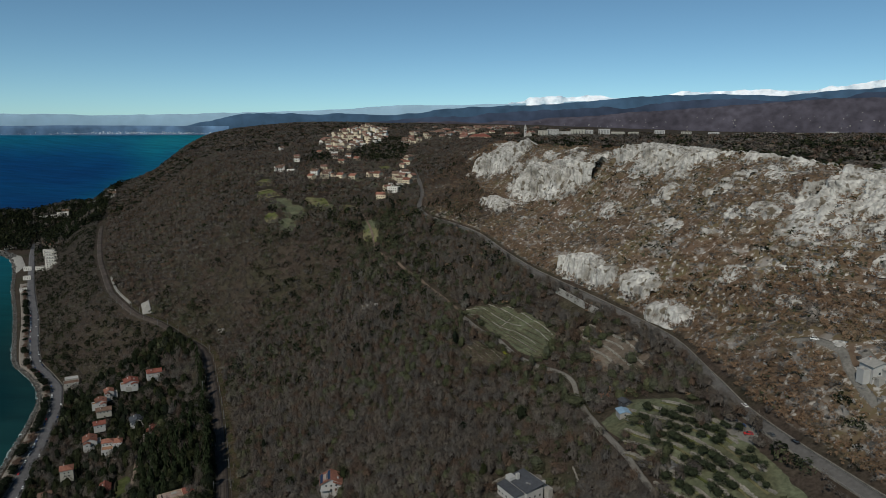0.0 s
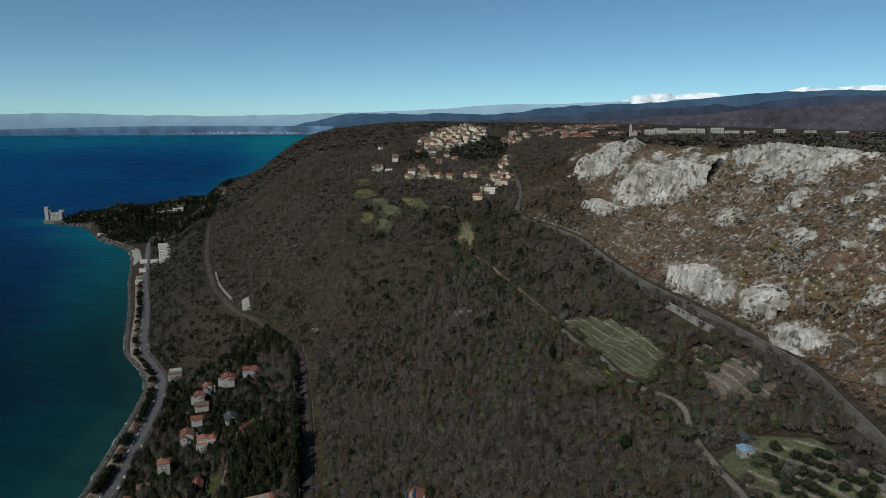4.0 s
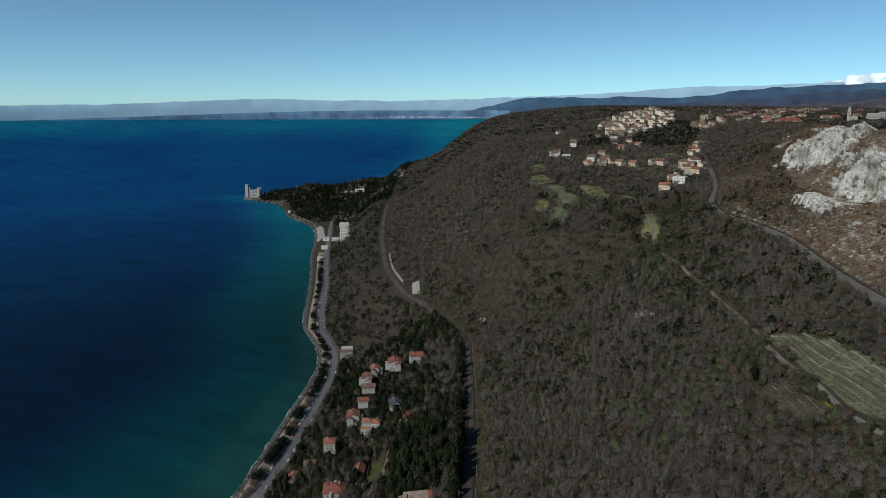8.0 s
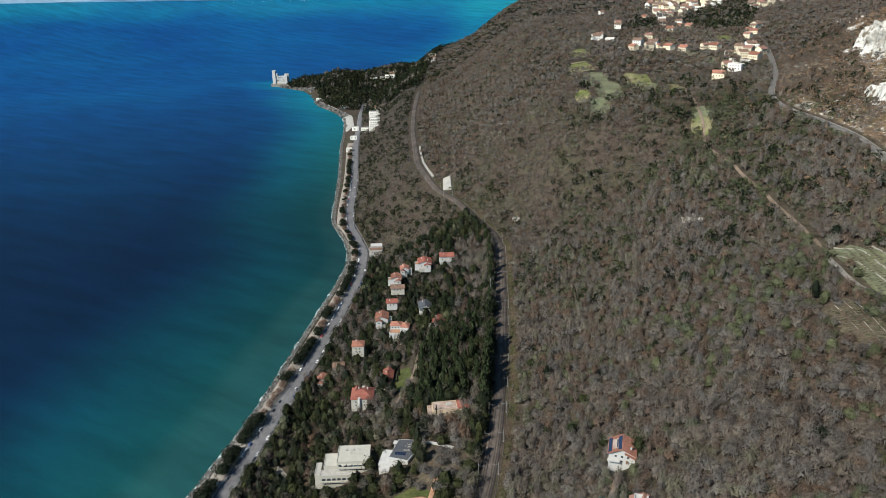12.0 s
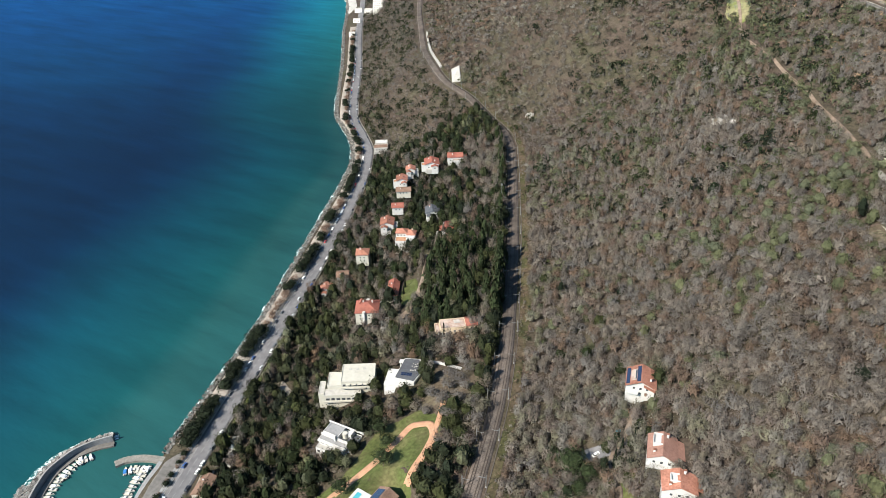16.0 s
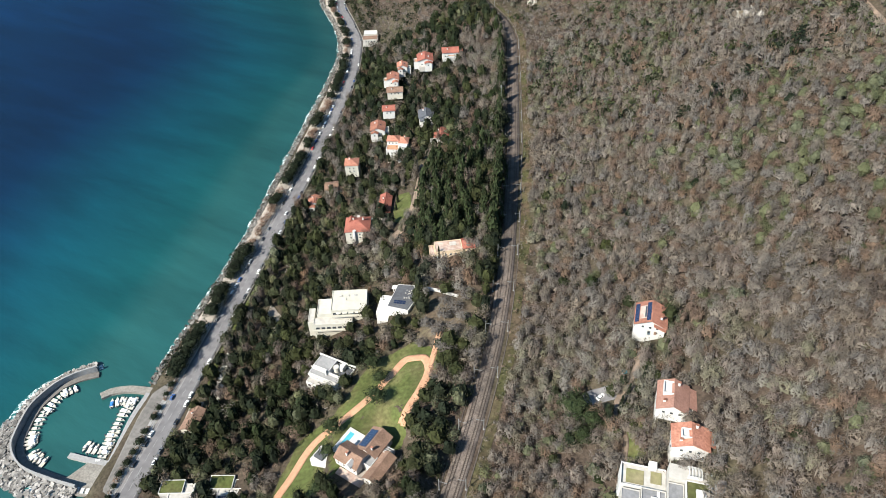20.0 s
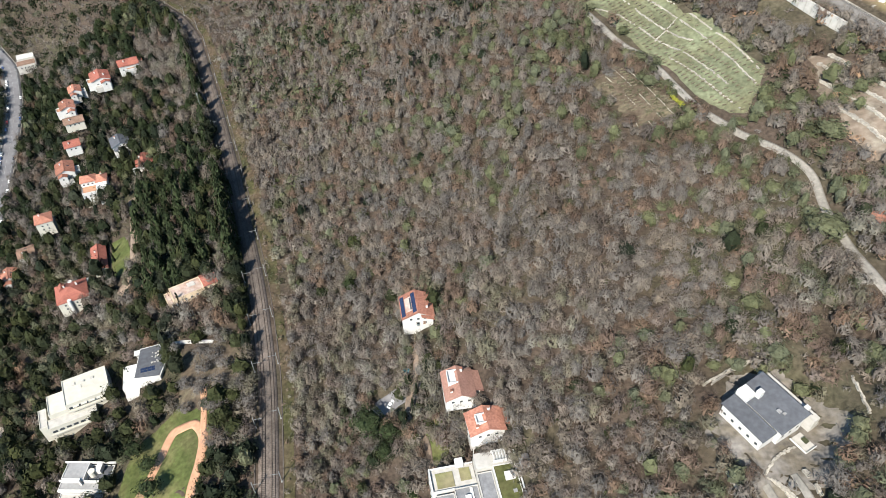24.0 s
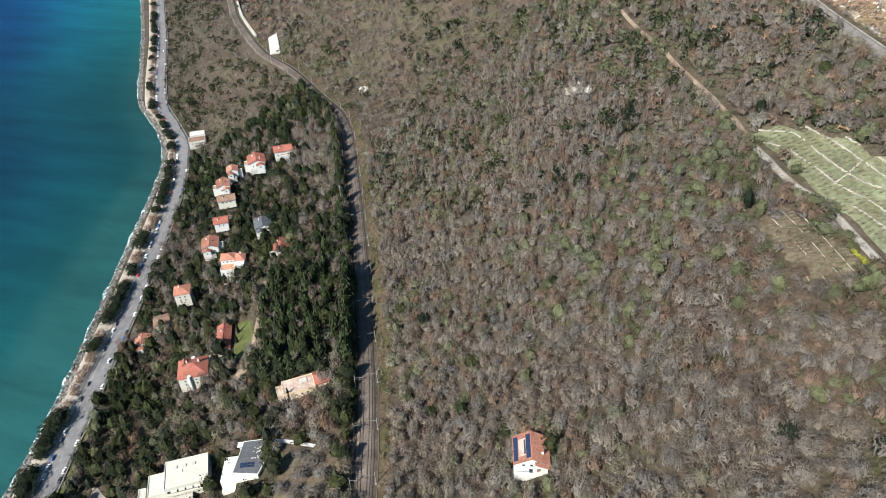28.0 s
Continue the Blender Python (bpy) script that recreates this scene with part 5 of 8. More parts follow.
def window(parent, x, y, z, face, w=1.1, h=1.4):
    """A window set 3 cm proud of the wall; face is the wall's outward side: -y, +y, -x or +x."""
    def slab(a, t0, t1, z0, z1):
        lo, hi = -a / 2, a / 2
        if face == "-y":
            return box(x + lo, y - t1, z0, x + hi, y - t0, z1)
        if face == "+y":
            return box(x + lo, y + t0, z0, x + hi, y + t1, z1)
        if face == "-x":
            return box(x - t1, y + lo, z0, x - t0, y + hi, z1)
        return box(x + t0, y + lo, z0, x + t1, y + hi, z1)
    wd = mesh_ob("window", *slab(w + 0.24, -0.05, 0.04, z, z + h), M["white"], parent)
    mesh_ob("pane", *slab(w, 0.04, 0.055, z + 0.12, z + h - 0.12), M["glass"], wd)
    return wd


def facade(parent, w, d, floors, h0=1.0, gap=2.9, step=3.2, faces=("-y", "-x", "+x"), top=99.0):
    for face in faces:
        span = w if face in ("-y", "+y") else d
        n = max(1, int((span - 1.5) / step))
        for fl in range(floors):
            if h0 + fl * gap + 1.5 > top:
                continue
            for k in range(n):
                s = (k - (n - 1) / 2) * step
                z = h0 + fl * gap
                if face == "-y":
                    window(parent, s, -d / 2, z, face)
                elif face == "+y":
                    window(parent, s, d / 2, z, face)
                else:
                    window(parent, (-w / 2 if face == "-x" else w / 2), s, z, face)


def chimney(parent, x, y, z, top, mat=None):
    c = mesh_ob("chimney", *box(x - 0.45, y - 0.35, z, x + 0.45, y + 0.35, top), mat or M["white"], parent)
    mesh_ob("chimney_cap", *box(x - 0.6, y - 0.5, top, x + 0.6, y + 0.5, top + 0.2), M["tile"], c)


def gable_house(name, label, u, v, yaw, w, d, h, rise, wall, roof, floors=2, turn=False, base=None, chimneys=1, over=0.7, faces=("-y", "-x", "+x")):
    """A house with a pitched roof; turn lays the ridge from side to side."""
    if base is not None:
        base -= 1.4
        h *= 0.82
    m = set_at(u, v, yaw + (90 if turn else 0), base)
    ob = holder(name, label, "house", m)
    if turn:
        w, d = d, w
        faces = tuple({"-y": "-x", "-x": "+y", "+x": "-y", "+y": "+x"}[k] for k in faces)
    mesh_ob("wall", *gable_body(w, d, h, rise), wall, ob)
    k = rise / (w / 2)
    for s in (-1, 1):
        mesh_ob("roof", *slope_slab(s * (w / 2 + over), h - over * k + 0.25, 0.0, h + rise + 0.25, -d / 2 - over, d / 2 + over), roof, ob)
    mesh_ob("ridge_tiles", *solid_strip([Vector((0, -d / 2 - over, h + rise + 0.3)), Vector((0, d / 2 + over, h + rise + 0.3))], 0.18, -0.1, 0.08), roof, ob)
    for c in range(chimneys):
        chimney(ob, w * (0.22 if c % 2 else -0.2), d * (0.2 - 0.4 * c), h, h + rise + 1.0)
    facade(ob, w, d, floors, faces=faces, top=h)
    if h > 4.0 and name == "house":
        side = 1 if int(u) % 2 else -1
        x0, x1 = sorted((side * w / 2, side * (w / 2 + 3.6)))
        flat_block(ob, "annex", x0 + 0.02, -d * 0.32, x1 - 0.02, d * 0.18, h * 0.5, wall, M["clay"] if int(v) % 2 else M["pale"], -4.0, 0.8)
        mesh_ob("terrace", *box(-w * 0.42, -d / 2 - 3.2, -4, w * 0.3, -d / 2 - 0.02, 0.4), M["pale"], ob, "pale paved terrace")
        w2, h2, x2 = w * 0.46, h * 0.8, -side * w * 0.2
        wing = mesh_ob("wing", *gable_body(w2, 3.6, h2, rise * 0.5), wall, ob)
        wing.location = (x2, -d / 2 - 1.83, 0)
        k2 = rise * 0.5 / (w2 / 2)
        for s in (-1, 1):
            mesh_ob("wing_roof", *slope_slab(s * (w2 / 2 + 0.5), h2 - 0.5 * k2 + 0.22, 0.0, h2 + rise * 0.5 + 0.22, -2.3, 1.78), roof, wing)
        window(wing, 0, -1.8, max(h2 - 2.4, 0.6), "-y")
        mesh_ob("skylight", *slope_slab(w * 0.28, h + rise * 0.44 + 0.34, w * 0.16, h + rise * 0.68 + 0.34, -0.5, 0.5, 0.1), M["glass"], ob)
    return ob


def hip_house(name, label, u, v, yaw, w, d, h, rise, wall, roof, floors=2, base=None, chimneys=1):
    ob = holder(name, label, "house", set_at(u, v, yaw, base))
    mesh_ob("wall", *box(-w / 2, -d / 2, -4, w / 2, d / 2, h), wall, ob)
    mesh_ob("roof", *hip_roof(w, d, h + 0.26, rise), roof, ob)
    for c in range(chimneys):
        chimney(ob, w * (0.22 if c % 2 else -0.18), d * 0.12, h, h + rise + 1.2)
    facade(ob, w, d, floors)
    return ob


def flat_block(parent, name, x0, y0, x1, y1, h, wall, top, low=-4.0, rim=0.45):
    """A flat-roofed block: walls with a parapet, and the roof deck inside it."""
    b = mesh_ob(name, *box(x0, y0, low, x1, y1, h), wall, parent)
    t = 0.3
    mesh_ob("parapet", *join(box(x0, y0, h, x1, y0 + t, h + rim), box(x0, y1 - t, h, x1, y1, h + rim),
                             box(x0, y0 + t, h, x0 + t, y1 - t, h + rim), box(x1 - t, y0 + t, h, x1, y1 - t, h + rim)), wall, b)
    mesh_ob("roof_deck", *box(x0 + t, y0 + t, h, x1 - t, y1 - t, h + 0.06), top, b)
    return b


def panel_rows(parent, nx, ny, place):
    """Solar panels, each with cells and a pale frame; place(i, j) gives the four corners."""
    for i in range(nx):
        for j in range(ny):
            c = [Vector(p) for p in place(i, j)]
            n = (c[1] - c[0]).cross(c[3] - c[0]).normalized()
            v = [p + n * 0.05 for p in c] + [p + n * 0.12 for p in c]
            mesh_ob("solar_panel", v, BOX_FACES, M["solar"], parent, "dark blue solar panel")


# -- the three houses in the wood --
def solar_house():
    w, d, h, rise = 13.5, 12.5, 5.6, 3.4
    ob = holder("house", "white house with red tiled gable roof and solar panels", "house", set_at(288, 184, 12, 98.5))
    mesh_ob("wall", *gable_body(w, d, h, rise, -6), M["white"], ob)
    k = rise / (w / 2)
    z_at = lambda x: h + rise + 0.28 - abs(x) * k
    mesh_ob("roof", *slope_slab(7.5, z_at(7.5), 0.0, z_at(0), -7.2, 7.2), M["tile"], ob)
    # left slope with a sunken roof terrace
    left = join(slope_slab(-7.5, z_at(7.5), -5.2, z_at(5.2), -7.2, 7.2), slope_slab(-2.2, z_at(2.2), 0.0, z_at(0), -7.2, 7.2),
                slope_slab(-5.2, z_at(5.2), -2.2, z_at(2.2), -7.2, -4.2), slope_slab(-5.2, z_at(5.2), -2.2, z_at(2.2), 4.4, 7.2))
    mesh_ob("roof", *left, M["tile"], ob)
    mesh_ob("terrace", *slope_slab(-5.2, z_at(5.2) - 0.2, -2.2, z_at(2.2) - 0.2, -4.2, 4.4, 0.1), M["pink_terrace"], ob, "sunken roof terrace")
    mesh_ob("terrace_door", *slope_slab(-3.0, z_at(3.0) - 0.14, -2.3, z_at(2.3) - 0.1, -3.4, 3.6, 0.05), M["glass"], ob, "dark glazed terrace doors")
    panel_rows(ob, 1, 10, lambda i, j: [(x, -5.9 + j * 1.17 + e, z_at(-x) + 0.02) for x, e in ((-7.1, 0), (-5.4, 0), (-5.4, 1.1), (-7.1, 1.1))])
    panel_rows(ob, 1, 10, lambda i, j: [(x, -5.9 + j * 1.17 + e, z_at(-x) + 0.02) for x, e in ((-2.1, 0), (-0.4, 0), (-0.4, 1.1), (-2.1, 1.1))])
    chimney(ob, 4.4, -2.6, h, h + 3.2)
    mesh_ob("porch_roof", *slope_slab(7.0, h - 0.1, 1.2, h + 2.3, -9.0, -7.2), M["tile"], ob)
    mesh_ob("balcony", *join(box(-7.2, -8.6, 1.9, -1, -6.2, 2.15), box(-7.2, -8.6, 2.15, -1, -8.45, 3.1)), M["white"], ob)
    facade(ob, w, d, 2, 0.6)
    mesh_ob("door", *box(2.2, -6.34, 0, 3.3, -6.2, 2.1), M["browntile"], ob, "brown wooden door")
    return ob


solar_house()


def terrace_house(label, u, v, yaw, w, d, h, rise, base, side, terr, roof):
    """A red-roofed house with a white roof terrace let into one slope, and a lower side wing."""
    ob = holder("house", label, "house", set_at(u, v, yaw, base))
    mesh_ob("wall", *gable_body(w, d, h, rise, -6), M["white"], ob)
    k = rise / (w / 2)
    z_at = lambda x: h + rise + 0.28 - abs(x) * k
    a = w / 2 + 0.7
    mesh_ob("roof", *slope_slab(a, z_at(a), 0, z_at(0), -d / 2 - 0.7, d / 2 + 0.7), roof, ob)
    mesh_ob("roof", *slope_slab(-a, z_at(a), 0, z_at(0), -d / 2 - 0.7, d / 2 + 0.7), roof, ob)
    x0, y0, x1, y1 = terr
    zt = z_at(min(abs(x0), abs(x1))) + 0.15
    mesh_ob("terrace_box", *box(x0, y0, h - 0.5, x1, y1, zt - 0.5), M["white"], ob, "white roof terrace")
    mesh_ob("terrace_rail", *join(box(x0, y0, zt - 0.5, x1, y0 + 0.2, zt + 0.4), box(x0, y1 - 0.2, zt - 0.5, x1, y1, zt + 0.4),
                                  box(x0, y0 + 0.2, zt - 0.5, x0 + 0.2, y1 - 0.2, zt + 0.4)), M["white"], ob)
    mesh_ob("side_roof", *slope_slab(side * (w / 2 + 5.5), h - 2.2, side * w / 2, h + 0.1, -d * 0.25, d / 2), roof, ob)
    lo, hi = sorted((side * w / 2, side * (w / 2 + 5)))
    mesh_ob("side_wing", *box(lo, -d * 0.22, -6, hi, d / 2 - 0.4, h - 2.5), M["white"], ob)
    chimney(ob, -w * 0.3, -d * 0.3, h - 0.5, h + 2.6)
    chimney(ob, w * 0.16, d * 0.36, h, h + rise + 1.3)
    mesh_ob("canopy", *box(-w / 2 - 0.5, -d / 2 - 2.6, 2.6, w / 2, -d / 2 - 0.02, 2.85), M["white"], ob)
    for x in (-w / 2, 0, w / 2 - 0.3):
        mesh_ob("post", *box(x, -d / 2 - 2.5, -3, x + 0.25, -d / 2 - 2.25, 2.6), M["white"], ob)
    facade(ob, w, d, 2, 0.5)
    return ob


terrace_house("white house with faded red roof and white roof terrace", 240, 184, 12, 11.5, 13.5, 6.0, 2.9, 100.5, 1, (-4.2, -1.0, -0.2, 5.2), M["faded_tile"])
terrace_house("white house with red tiled roof and two terraces", 219, 186, 16, 13.0, 9.5, 6.2, 2.8, 103, 1, (-3.8, -2.2, -0.2, 1.8), M["tile"])


def modern_compound():
    """Grey and white flat-roofed houses in steps below the red-roofed ones."""
    ob = holder("villa", "modern white villa with grey flat roofs and a roof lawn", "house", set_at(197, 172, 14, 93))
    flat_block(ob, "west_block", -14, -6, -7, 3, 7, M["pale"], M["deck_grey"])
    flat_block(ob, "middle_block", -6.8, -9, 2, 4, 8, M["pale"], M["deck_grey"])
    flat_block(ob, "east_block", 2.2, -12, 8, 7, 10.4, M["pale"], M["deck_grey"])
    flat_block(ob, "garden_roof", 8.2, -11, 16.5, 7.5, 13.0, M["white"], M["grass"])
    mesh_ob("skylight", *box(11.6, 1.0, 13.0, 15.2, 3.9, 14.4), M["white"], ob)
    flat_block(ob, "lower_block", -7.5, -17, -1.0, -9.2, 5.0, M["white"], M["grass"])
    mesh_ob("roof_hatch", *box(13.2, -4, 13.0, 14.6, -2.8, 13.5), M["grey"], ob)
    mesh_ob("stair_wall", *box(17.0, -10, -4, 17.4, 12, 14.2), M["white"], ob)
    mesh_ob("garage", *box(17.6, 3, -4, 21.5, 8, 16.8), M["grey"], ob)
    panel_rows(ob, 1, 2, lambda i, j: [(-3.5 + j * 2.2 + x, -8.4 + y, 8.15 + 0.25 * y) for x, y in ((0, 0), (2, 0), (2, 1.6), (0, 1.6))])
    for k in range(5):
        mesh_ob("pergola_beam", *box(9.0 + k * 1.1, 8.4, 14.9, 9.3 + k * 1.1, 12.6, 15.2), M["white"], ob)
    for y in (8.4, 12.4):
        mesh_ob("pergola_rail", *box(8.6, y, 13.2, 14.0, y + 0.2, 14.9), M["white"], ob)
    mesh_ob("terrace", *box(-14, 4.2, -5, 2.1, 13.5, 7.2), M["pale"], ob, "pale paved terrace")
    mesh_ob("upper_terrace", *box(2.3, 7.7, -5, 16.4, 13.5, 13.2), M["pale"], ob, "pale paved terrace")
    mesh_ob("roof_path", *box(-1.2, -8.4, 8.0, -0.2, 3.4, 8.5), M["white"], ob)
    mesh_ob("roof_box", *box(-3.4, -3.0, 8.0, -1.3, 0.5, 9.2), M["white"], ob)
    for x0, y0, x1, y1 in ((-12.5, 5.5, -6, 11.5), (-3.5, 7.0, 0.5, 12.0)):
        mesh_ob("planting_bed", *box(x0, y0, 7.2, x1, y1, 7.45), M["dry_grass"], ob)
    for y in (4.3, 13.4):
        mesh_ob("terrace_wall", *box(-14.3, y - 0.15, -5, 2.1, y + 0.15, 8.0), M["white"], ob)
    mesh_ob("side_wall", *box(-14.6, 4.2, -5, -14.3, 13.6, 8.2), M["white"], ob)
    mesh_ob("garden_hut", *box(-4.5, 12.5, 7.2, -1.5, 15, 9.8), M["white"], ob)
    facade(ob, 27, 18, 2, 1.0, faces=("-y",))
    return ob


modern_compound()


def dark_roof_house():
    """White house with two dark grey mono-pitch roofs."""
    ob = holder("house", "white house with dark grey sheet roofs and white chimney", "house", set_at(168, 262, -57, 141) @ Matrix.Scale(0.93, 4))
    mesh_ob("main_wall", *box(-9.5, -6, -8, 9.5, 5.5, 7.0), M["white"], ob)
    mesh_ob("front_wall", *box(-9.0, -13, -8, 8, -6.05, 5.4), M["white"], ob)
    vs, fs = slope_slab(-7.0, 7.2, 6.2, 9.6, -10.2, 10.2)
    rot = lambda p: (p[1], p[0], p[2])
    mesh_ob("roof", [rot(p) for p in vs], [tuple(reversed(q)) for q in fs], M["slate"], ob, "dark grey sheet roof")
    vs, fs = slope_slab(6.22, 9.6, 8.2, 7.6, -10.2, 10.2)
    mesh_ob("back_roof", [rot(p) for p in vs], [tuple(reversed(q)) for q in fs], M["slate"], ob)
    vs, fs = slope_slab(-13.6, 5.6, -7.2, 6.8, -9.6, 8.6)
    mesh_ob("front_roof", [rot(p) for p in vs], [tuple(reversed(q)) for q in fs], M["slate"], ob, "dark grey lower roof")
    mesh_ob("stair_tower", *box(-9.6, -7.0, 5.0, -4.8, -3.0, 9.4), M["white"], ob)
    mesh_ob("chimney", *box(-5.2, -3.2, 7.0, -3.4, -1.2, 11.2), M["white"], ob)
    mesh_ob("roof_vent", *box(3.0, -2.0, 8.4, 4.4, -1.0, 9.2), M["grey"], ob)
    mesh_ob("roof_vent", *box(4.9, -1.2, 8.6, 5.8, -0.4, 9.3), M["grey"], ob)
    mesh_ob("back_terrace", *box(-12, 7.5, -6, 12, 10.5, 6.2), M["pale"], ob)
    mesh_ob("back_chimney", *box(7.0, 6.6, 5, 8.6, 8.0, 10.0), M["white"], ob)
    for k in range(5):
        window(ob, -7.2 + k * 3.4, -13, 1.2, "-y")
        window(ob, -7.2 + k * 3.4, -13, -2.0, "-y")
    for k in range(3):
        window(ob, 9.5, -4 + k * 3.6, 2.5, "+x")
    mesh_ob("boundary_wall", *join(box(-19, 11.5, -8, 12, 11.9, 2.2), box(-19.4, -6, -8, -19, 11.9, 1.2)), M["stone"], ob, "stone boundary wall")
    return ob


dark_roof_house()
patch("yard_dark_house", [(186, 262), (180, 278), (152, 284), (138, 262), (142, 244), (172, 240)], 0.15, material("stony_yard", (0.112, 0.105, 0.098), vary=0.3, scale=0.5, second=(0.085, 0.074, 0.058), second_scale=0.12), "stony yard round the dark-roofed house")
for line, half, high in (([(147.5, 259), (140, 257), (133.5, 254.5)], 0.55, 0.9), ([(148.8, 249.5), (141, 251), (133, 250.5)], 0.5, 0.9), ([(150.5, 248.5), (143, 250), (135, 249)], 0.3, 0.5),
                         ([(148.5, 243), (141.8, 242)], 0.3, 0.6), ([(158, 240), (147, 239.5), (139, 237)], 0.35, 0.9), ([(186, 252), (186.5, 263), (185.5, 274)], 0.4, 1.2),
                         ([(164, 289), (158, 287), (151, 284)], 0.35, 0.6), ([(152, 248.5), (155, 256), (155.5, 264)], 0.35, 0.8)):
    dry_wall(line, half, high, "pale stone wall round the yard of the dark-roofed house", None, int(line[0][0] * 3 + line[0][1]), 0.08)
for line in ([(148.2, 255.5), (141, 254.2), (133.5, 252.6)], [(149.3, 246.5), (142, 246), (136, 245.2)]):
    ribbon("garden_steps", trail(line, 1.5), 1.1, 0.3, M["gravel"], "pale worn garden path between stone walls", "path", thick=0.6)
mesh_yard = holder("garden_terrace", "small paved terrace with low rail below the house", "terrace", Matrix.Translation(on_ground(155.5, 266, 0.3)) @ Matrix.Rotation(radians(-57), 4, "Z"))
mesh_ob("slab", *box(-3.0, -2.4, -2.5, 3.0, 2.4, 0.2), M["pale"], mesh_yard)
mesh_ob("kerb", *join(box(-3.1, -2.6, 0.2, 3.1, -2.4, 0.9), box(2.95, -2.4, 0.2, 3.15, 2.4, 0.9)), M["white"], mesh_yard)
mesh_ob("planter", *box(-1.2, 0.4, 0.2, 0.8, 1.9, 0.7), M["ivy"], mesh_yard)


# -- villas by the garden path --
def cream_block():
    ob = holder("villa", "large cream flat-roofed villa with stepped terraces", "house", set_at(354, 24, 31, 31))
    b = flat_block(ob, "main_block", -10.5, -8, 11, 9, 12, M["cream"], M["cream"], -8)
    flat_block(ob, "terrace_block", -19.5, -7, -10.7, 6, 8.2, M["cream"], M["cream"], -8)
    flat_block(ob, "lower_block", -21.5, -13, 2, -7.1, 5.4, M["cream"], M["pale"], -8)
    flat_block(ob, "entry_block", -25.5, -9, -21.7, 3, 3.4, M["cream"], M["pale"], -8)
    mesh_ob("roof_gutter", *join(box(-2, 0, 12.06, 4, 0.3, 12.3), box(-2, 0.3, 12.06, -1.7, 2.5, 12.3)), M["cream"], ob)
    for k in range(6):
        window(ob, -8.3 + k * 3.3, -8, 8.3, "-y", 2.3, 1.9)
        window(ob, -8.3 + k * 3.3, -8, 5.2 if k > 3 else 5.9, "-y", 1.6, 1.3)
        window(ob, -19 + k * 3.3, -13, 1.6, "-y", 2.3, 1.9)
    for k in range(3):
        window(ob, 11, -5 + k * 4.5, 7.5, "+x", 1.4, 1.6)
    for k, (x0, x1, y, z) in enumerate(((-10.3, 10.8, -8, 7.4), (-10.3, 1.8, -8, 4.9), (-21.3, 1.8, -13, 0.9))):
        mesh_ob("balcony", *join(box(x0, y - 1.5, z, x1, y - 0.02, z + 0.22), box(x0, y - 1.5, z + 0.22, x1, y - 1.38, z + 1.1)), M["cream"], ob)
    for k in range(3):
        mesh_ob("roof_skylight", *box(-6 + k * 4.5, 3.5, 12.06, -4.4 + k * 4.5, 5.0, 12.5), M["pale"], ob)
    for k in range(4):
        mesh_ob("awning", *box(-7.5 + k * 3.8, -9.4, 10.3, -4.6 + k * 3.8, -8.02, 10.45), M["cream"], ob)
    return ob


cream_block()


def polygon_house():
    """White house with a dark five-sided flat roof full of small vents and panels."""
    ob = holder("villa", "white villa with dark five-sided roof, vents and solar panels", "house", set_at(351, 57, 20, 43))
    plan = [(-7.0, -9), (6.0, -11), (10.0, 1.0), (6.0, 11), (-4.0, 10.5)]
    n = len(plan)
    vs = [(x, y, -8) for x, y in plan] + [(x, y, 7.2) for x, y in plan]
    fs = [tuple(reversed(range(n))), tuple(range(n, 2 * n))] + [(i, (i + 1) % n, n + (i + 1) % n, n + i) for i in range(n)]
    mesh_ob("wall", vs, fs, M["white"], ob)
    s = 0.93
    vs = [(x * s, y * s, 7.2) for x, y in plan] + [(x * s, y * s, 7.5) for x, y in plan]
    mesh_ob("roof_deck", vs, fs, M["slate"], ob, "dark grey roof deck")
    r = random.Random(4)
    for k in range(16):
        x, y = r.uniform(1.0, 5.2), r.uniform(-2, 7)
        mesh_ob("roof_vent", *box(x, y, 7.5, x + r.uniform(0.4, 1.0), y + 0.4, 8.0), M["pale"], ob)
    panel_rows(ob, 4, 2, lambda i, j: [(-3.5 + i * 1.8 + x, -6.2 + j * 1.5 + y, 7.6) for x, y in ((0, 0), (1.6, 0), (1.6, 1.3), (0, 1.3))])
    mesh_ob("terrace", *box(-14, -9, -8, -6.6, 6, 1.4), M["white"], ob, "white terrace")
    mesh_ob("terrace_stair", *box(-12.5, -14, -8, -6, -9.1, 0.2), M["white"], ob)
    mesh_ob("carport", *join(box(-8, 9.6, 3.6, 3, 13.0, 3.9), box(-8, 12.6, -6, -7.7, 12.9, 3.6), box(2.6, 12.6, -6, 2.9, 12.9, 3.6)), M["white"], ob)
    for k in range(3):
        window(ob, -4.5 + k * 3.2, -8.3 - 0.4 * k, 3.0, "-y", 1.6, 1.8)
    return ob


polygon_house()
tagged(mesh_ob("garden_wall", *solid_strip(trail([(358, 70), (352, 82), (346, 92)], 2), 0.8, -0.5, 1.0), M["white"]), "white garden wall beside the lawn", "wall")


